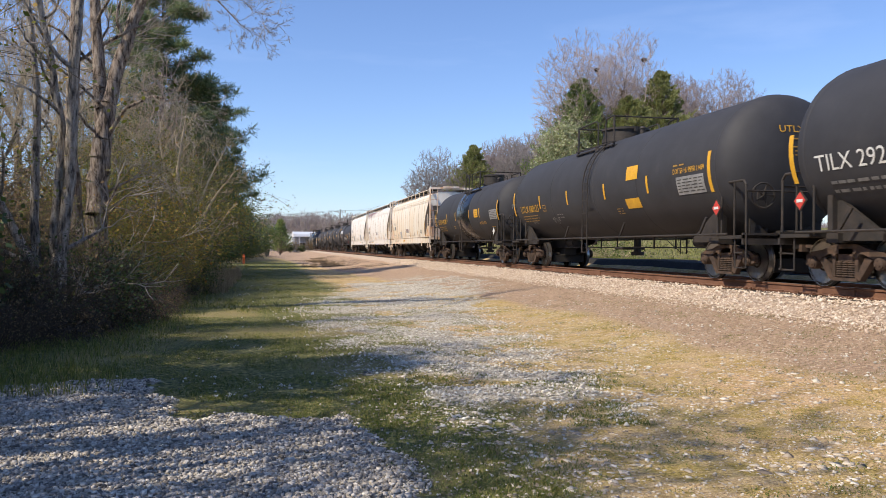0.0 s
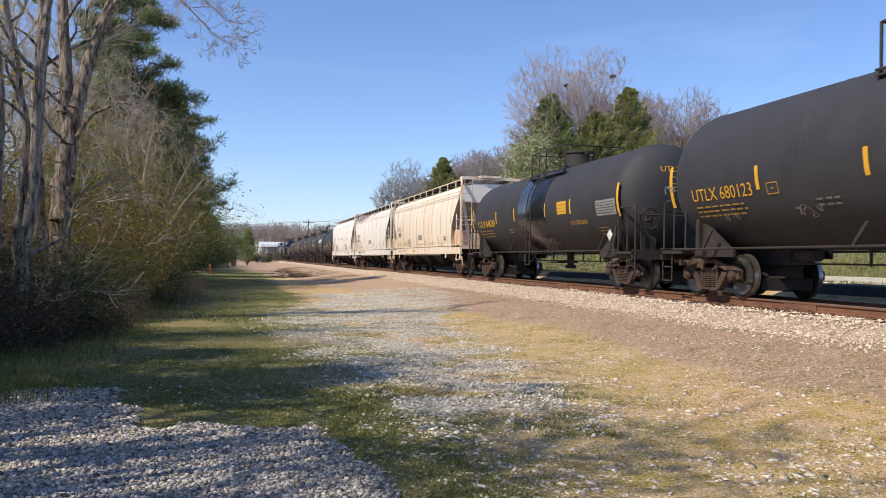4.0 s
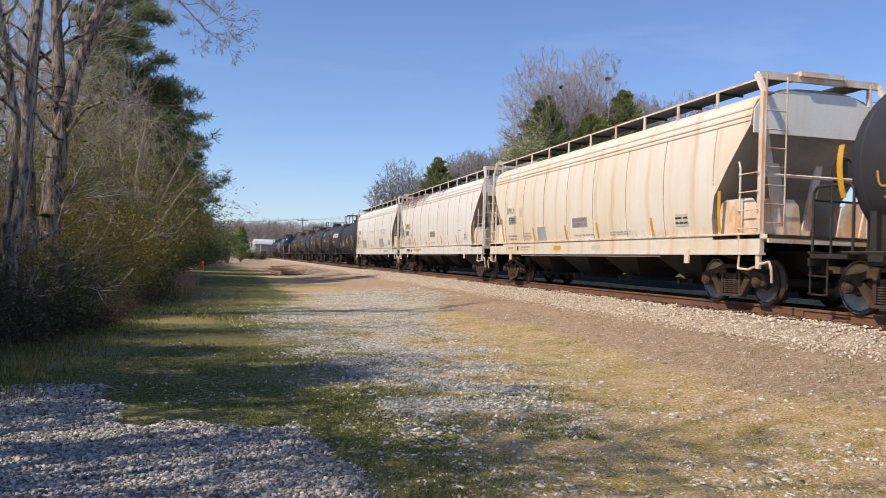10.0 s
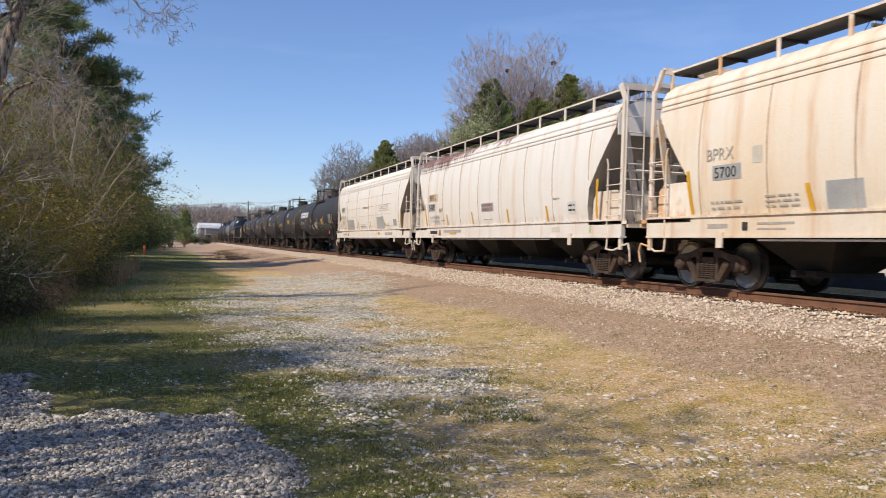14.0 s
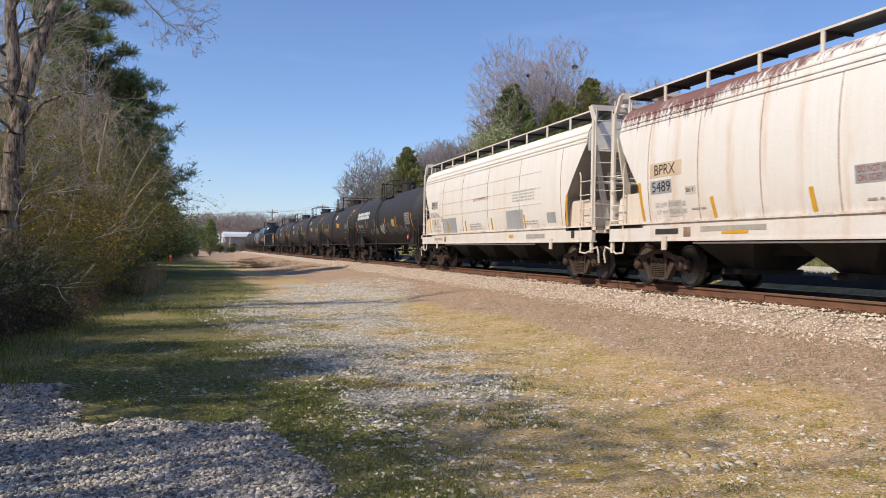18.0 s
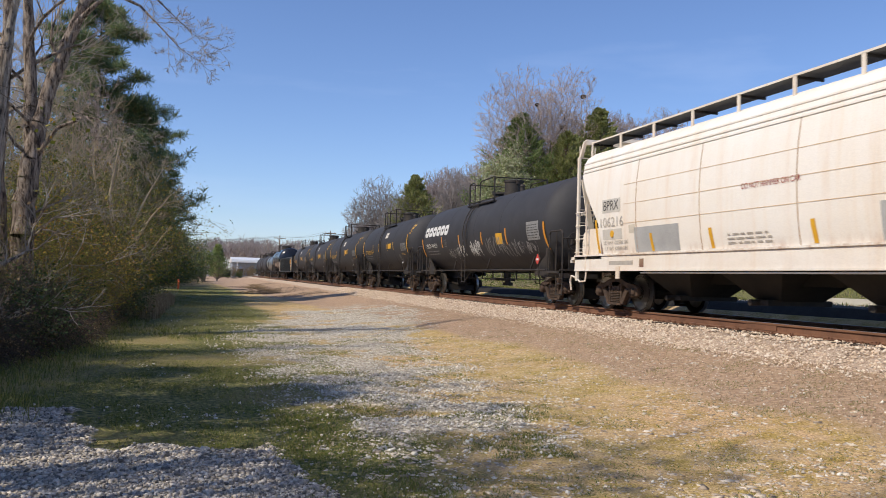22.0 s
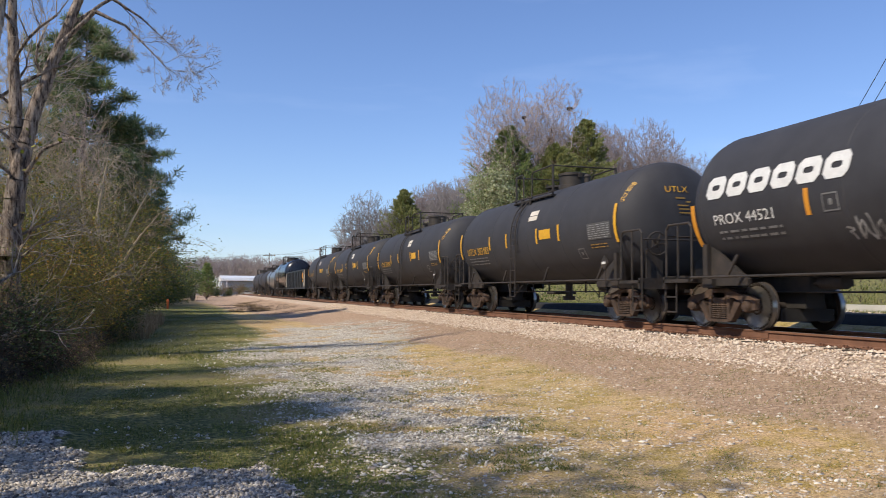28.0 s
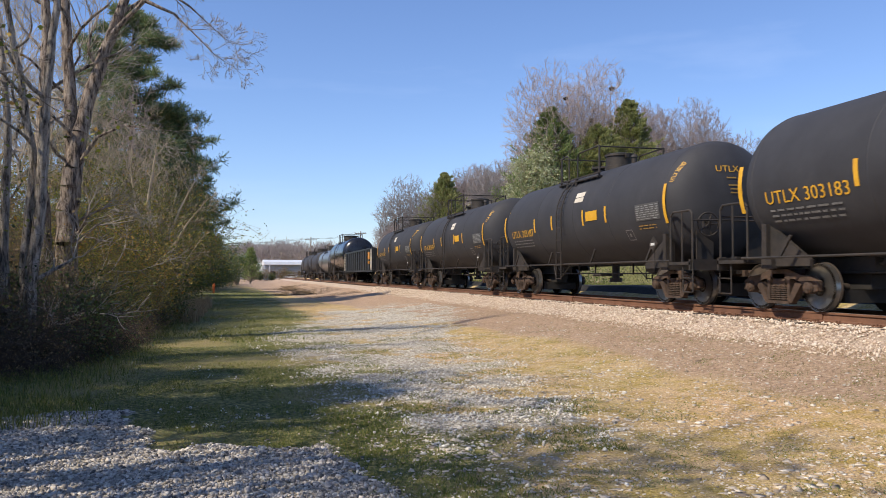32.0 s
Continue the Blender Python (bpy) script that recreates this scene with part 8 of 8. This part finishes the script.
# ---- across the line and down the lane ----
CONCRETE = blotched("pale_concrete", [(0.3, (0.48, 0.46, 0.42)), (0.7, (0.62, 0.60, 0.56))], 2, 40, 0.9, 0, 0.2, 0.01)
ASPHALT = blotched("worn_asphalt", [(0.3, (0.10, 0.10, 0.10)), (0.7, (0.20, 0.19, 0.185))], 1.5, 60, 0.95, 0, 0.3, 0.01)
WHITE_STEEL = blotched("white_sheet_steel", [(0.3, (0.66, 0.67, 0.68)), (0.7, (0.78, 0.79, 0.80))], 0.5, 20, 0.4, 0, 0.1, 0.01)
BLUE_STEEL = blotched("blue_grey_sheet_steel", [(0.3, (0.26, 0.31, 0.38)), (0.7, (0.34, 0.39, 0.46))], 0.5, 20, 0.5, 0, 0.1, 0.01)
BRICK_RED = blotched("red_brick", [(0.3, (0.22, 0.10, 0.075)), (0.7, (0.34, 0.17, 0.12))], 3, 40, 0.9, 0, 0.2, 0.01)
GLASS_DARK = blotched("dark_window_glass", [(0.3, (0.02, 0.025, 0.03)), (0.7, (0.04, 0.045, 0.05))], 2, 20, 0.08, 0, 0, 0)
POLE_WOOD = bark("weathered_pole_wood", [(0.3, (0.16, 0.13, 0.10)), (0.7, (0.30, 0.25, 0.20))])
MARKER_ORANGE = blotched("orange_plastic", [(0.3, (0.75, 0.13, 0.03)), (0.7, (0.85, 0.19, 0.05))], 6, 60, 0.5)
CAR_WHITE = blotched("white_car_paint", [(0.3, (0.72, 0.72, 0.72)), (0.7, (0.78, 0.78, 0.78))], 1, 20, 0.2, 0, 0, 0)
CAR_GREY = blotched("grey_car_paint", [(0.3, (0.12, 0.14, 0.17)), (0.7, (0.16, 0.18, 0.21))], 1, 20, 0.2, 0.4, 0, 0)
TYRE = blotched("tyre_rubber", [(0.3, (0.015, 0.015, 0.015)), (0.7, (0.03, 0.03, 0.03))], 6, 60, 0.85)


def utility_pole(x, y, z, h):
    pole = thing("utility_pole", "weathered wooden utility pole with a crossarm", "utility pole", "poles along the far road", (x, y, z))
    part("shaft", Geo().rod((0, 0, -0.3), (0, 0, h), 0.17, 0.11, 10), POLE_WOOD, pole)
    part("crossarm", Geo().box(-1.4, 1.4, -0.06, 0.06, h - 0.75, h - 0.60), POLE_WOOD, pole)
    for d in (-1.25, -0.55, 0.55, 1.25):
        part("insulator", Geo().lathe([(h - 0.60, 0.05), (h - 0.52, 0.07), (h - 0.44, 0.05), (h - 0.38, 0.02)], "Z", 8, (d, 0, 0)), CONCRETE, pole)
    part("brace", Geo().rod((-0.6, 0.05, h - 0.7), (0, 0.05, h - 1.3), 0.03).rod((0.6, 0.05, h - 0.7), (0, 0.05, h - 1.3), 0.03), POLE_WOOD, pole)
    return pole


def wire(a, b, sag, mat):
    pts = []
    for k in range(13):
        u = k / 12
        p = Vector(a).lerp(Vector(b), u)
        p.z -= sag * 4 * u * (1 - u)
        pts.append(p)
    return tagged(solid("overhead_wire", Geo().pipe(pts, 0.018, 4), mat, "black overhead power wire slung between poles", "wire"), group="overhead wires")


def parked_car(x, y, z, turn, mat, label):
    car = thing("car", label, "car", "cars at the far building", (x, y, z))
    car.rotation_euler = (0, 0, radians(turn))
    prof = [(-2.2, 0.35), (-2.25, 0.75), (-2.0, 0.92), (-1.2, 1.0), (-0.55, 1.42), (0.9, 1.45), (1.7, 1.02), (2.15, 0.92), (2.25, 0.6), (2.2, 0.35)]
    part("body", Geo().plate(prof, 0, -0.86, 0.86), mat, car)
    for s in (-1, 1):
        part("side_window", Geo().plate([(-1.0, 1.02), (-0.5, 1.36), (0.85, 1.38), (1.4, 1.04)], 0, s * 0.862, s * 0.872), GLASS_DARK, car)
        for d in (-1.4, 1.4):
            w = part("wheel", Geo().rod((s * 0.7, d, 0.32), (s * 0.88, d, 0.32), 0.32, seg=16), TYRE, car)
            part("rim", Geo().rod((s * 0.87, d, 0.32), (s * 0.89, d, 0.32), 0.19, seg=12), BRIGHT_STEEL, w)
    part("windscreen", Geo().add([(-0.75, -1.16, 1.02), (0.75, -1.16, 1.02), (0.68, -0.60, 1.42), (-0.68, -0.60, 1.42)], [(0, 1, 2, 3)]), GLASS_DARK, car)
    return car


def shed(x, y, z, wide, deep, high):
    b = thing("warehouse", "long low blue-grey warehouse with a bright white roof", "building", "", (x, y, z))
    part("wall", Geo().box(-wide / 2, wide / 2, 0, 0.2, -0.5, high), BLUE_STEEL, b)
    part("wall", Geo().box(-wide / 2, wide / 2, deep - 0.2, deep, -0.5, high), BLUE_STEEL, b)
    for s in (-1, 1):
        part("wall", Geo().box(s * wide / 2 - 0.1, s * wide / 2 + 0.1, 0.2, deep - 0.2, -0.5, high), BLUE_STEEL, b)
    part("roof", Geo().plate([(-0.6, high - 0.1), (-0.6, high + 0.75), (deep / 2, high + 1.6), (deep + 0.6, high + 0.75), (deep + 0.6, high - 0.1)], 0, -wide / 2 - 0.4, wide / 2 + 0.4), WHITE_STEEL, b, "bright white sheet steel roof")
    for k in range(5):
        wx = -wide / 2 + wide * (k + 0.5) / 5
        w = part("window", Geo().box(wx - 0.9, wx + 0.9, -0.03, -0.005, 1.0, 2.1), GLASS_DARK, b)
        part("lintel", Geo().box(wx - 1.0, wx + 1.0, -0.05, -0.01, 2.1, 2.2), WHITE_STEEL, w)
        part("window_sill", Geo().box(wx - 1.0, wx + 1.0, -0.05, -0.01, 0.9, 1.0), WHITE_STEEL, w)
    for s in (-1, 1):
        part("canopy_post", Geo().box(s * wide * 0.44 - 0.15, s * wide * 0.44 + 0.15, -1.6, -1.3, -0.5, high), WHITE_STEEL, b)
    part("canopy", Geo().box(-wide / 2, wide / 2, -1.8, 0, high - 0.1, high + 0.25), WHITE_STEEL, b)
    return b


def house(x, y, z, wide, deep, high, turn, wall, label):
    b = thing("house", label, "house", "", (x, y, z))
    b.rotation_euler = (0, 0, radians(turn))
    part("wall", Geo().box(-wide / 2, wide / 2, -deep / 2, deep / 2, -0.5, high), wall, b)
    part("roof", Geo().plate([(-deep / 2 - 0.5, high), (0, high + 2.0), (deep / 2 + 0.5, high), (deep / 2 + 0.5, high - 0.15), (0, high + 1.8), (-deep / 2 - 0.5, high - 0.15)], 0, -wide / 2 - 0.4, wide / 2 + 0.4), ASPHALT, b)
    for k in range(3):
        wx = -wide / 2 + wide * (k + 0.5) / 3
        w = part("window", Geo().box(wx - 0.5, wx + 0.5, -deep / 2 - 0.03, -deep / 2 - 0.005, 0.9, 2.1), GLASS_DARK, b)
        part("lintel", Geo().box(wx - 0.58, wx + 0.58, -deep / 2 - 0.05, -deep / 2 - 0.01, 2.1, 2.2), WHITE, w)
        part("window_sill", Geo().box(wx - 0.58, wx + 0.58, -deep / 2 - 0.05, -deep / 2 - 0.01, 0.8, 0.9), WHITE, w)
    return b


def build_far():
    # the road across the line: kerb, drive and loose stone
    g = Geo().box(16.95, 17.2, 8.0, 22.0, 1.0, 1.38)
    solid("kerb", g, CONCRETE, "pale concrete kerb across the line", "kerb", kind="structure")
    g = Geo()
    g.add([(17.3, -40, 1.27), (19.0, -40, 1.27), (19.0, 22, 1.27), (17.3, 22, 1.27)], [(0, 1, 2, 3)])
    solid("road", g, ASPHALT, "worn grey drive beyond the kerb", kind="structure", angle=0, tidy=False)
    # near-black sheet over the ground, added to deepen the train's shadow
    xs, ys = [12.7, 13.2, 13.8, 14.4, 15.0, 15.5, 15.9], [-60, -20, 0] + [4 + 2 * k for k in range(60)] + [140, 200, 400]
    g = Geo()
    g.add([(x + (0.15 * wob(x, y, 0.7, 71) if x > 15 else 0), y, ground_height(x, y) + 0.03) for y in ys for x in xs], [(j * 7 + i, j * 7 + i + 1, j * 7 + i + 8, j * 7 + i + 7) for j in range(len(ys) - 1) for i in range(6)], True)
    solid("train_shadow_strip", g, blotched("painted_train_shadow", [(0.3, (0.010, 0.009, 0.008)), (0.7, (0.030, 0.026, 0.022))], 3, 60, 0.95, 0, 0.5, 0.02, None, True), "near-black strip painted as the train's shadow on the far side of the track", kind="structure", angle=0, tidy=False)
    place_stones("gravel", "pale stone spread along the far side of the line", 2600, (15.2, 16.9, 8, 23), lambda x, y: 0.9, (0.03, 0.07), BALLAST_STONE, 23, False, 0.2)
    sow("grass", "tan winter grass on the bank across the line", 3600, (17.3, 25.0, 8, 70), lambda x, y: 0.0 if y < 22.4 and x < 19.1 else 0.9, 0.22, 0.014, 0.8, WEED, 24, 2)
    sow("grass", "green verge grass across the line", 14000, (15.4, 22.5, 14, 60), lambda x, y: 0.0 if y < 22.4 and 16.8 < x < 19.1 else 0.7, 0.13, 0.012, 0.9, GRASS, 25, 2)
    solid("marker_post", Geo().lathe([(-0.2, 0.10), (0.55, 0.10), (0.62, 0.16), (0.68, 0.10), (0.78, 0.10), (0.82, 0.03)], "Z", 12), MARKER_ORANGE, "short orange plastic marker post in the grass", "marker post", at=(-2.62, 76.5, 0.05))
    utility_pole(15.9, 197.6, 0.2, 10.6)
    utility_pole(28.3, 200.0, 0.2, 12.4)
    for d in (-1.25, 0.55, 1.25):
        wire((15.9 + d, 197.6, 10.5), (28.3 + d, 200.0, 12.3), 0.6, GEAR_BLACK)
        wire((-46 + d, 190.0, 9.4), (15.9 + d, 197.6, 10.5), 1.6, GEAR_BLACK)
    utility_pole(31.7, 29.6, 2.6, 10.5)
    wire((30.45, 29.6, 13.0), (46.7, 55.2, 9.6), 0.5, GEAR_BLACK)
    wire((31.1, 29.6, 12.9), (44.4, 50.6, 9.8), 0.5, GEAR_BLACK)
    shed(16.2, 236.0, 0.6, 20.0, 26.0, 4.0)
    house(-3.0, 205.0, 1.2, 9.0, 8.0, 3.6, 12, CONCRETE, "pale low house among bare shrubs far down the lane")
    house(44.0, 84.0, 2.0, 13.0, 9.0, 5.4, -20, BRICK_RED, "red brick house beyond the trees")
    parked_car(12.4, 214.0, 0.35, 80, CAR_WHITE, "white parked car by the warehouse")
    parked_car(-4.2, 172.0, 0.1, 75, CAR_GREY, "dark grey parked car by the lane")
    parked_car(2.0, 226.0, 0.35, 85, CAR_GREY, "grey parked car in front of the warehouse")
    # mail box and small sign post at the lane's bend
    sign = thing("sign_post", "small white sign on a thin post by the lane", "sign", "", (-4.2, 132.0, 0))
    part("post", Geo().rod((0, 0, -0.2), (0, 0, 4.6), 0.06), WHITE, sign)
    part("sign_panel", Geo().box(-0.25, 0.25, -0.03, 0.0, 3.2, 4.4), WHITE, sign)
    # signal mast beside the track
    mast = thing("railway_signal", "black railway signal mast beside the track", "railway signal", "", (14.4, 196.0, 0.3))
    part("mast", Geo().rod((0, 0, -0.2), (0, 0, 5.0), 0.08), GEAR_BLACK, mast)
    part("signal_head", Geo().box(-0.3, 0.3, -0.25, 0.0, 3.6, 5.0), GEAR_BLACK, mast)
    part("ladder", ladder_geo(0.15, 0.1, 0.45, 0.0, 4.8), GEAR_BLACK, mast)


build_far()

motions()
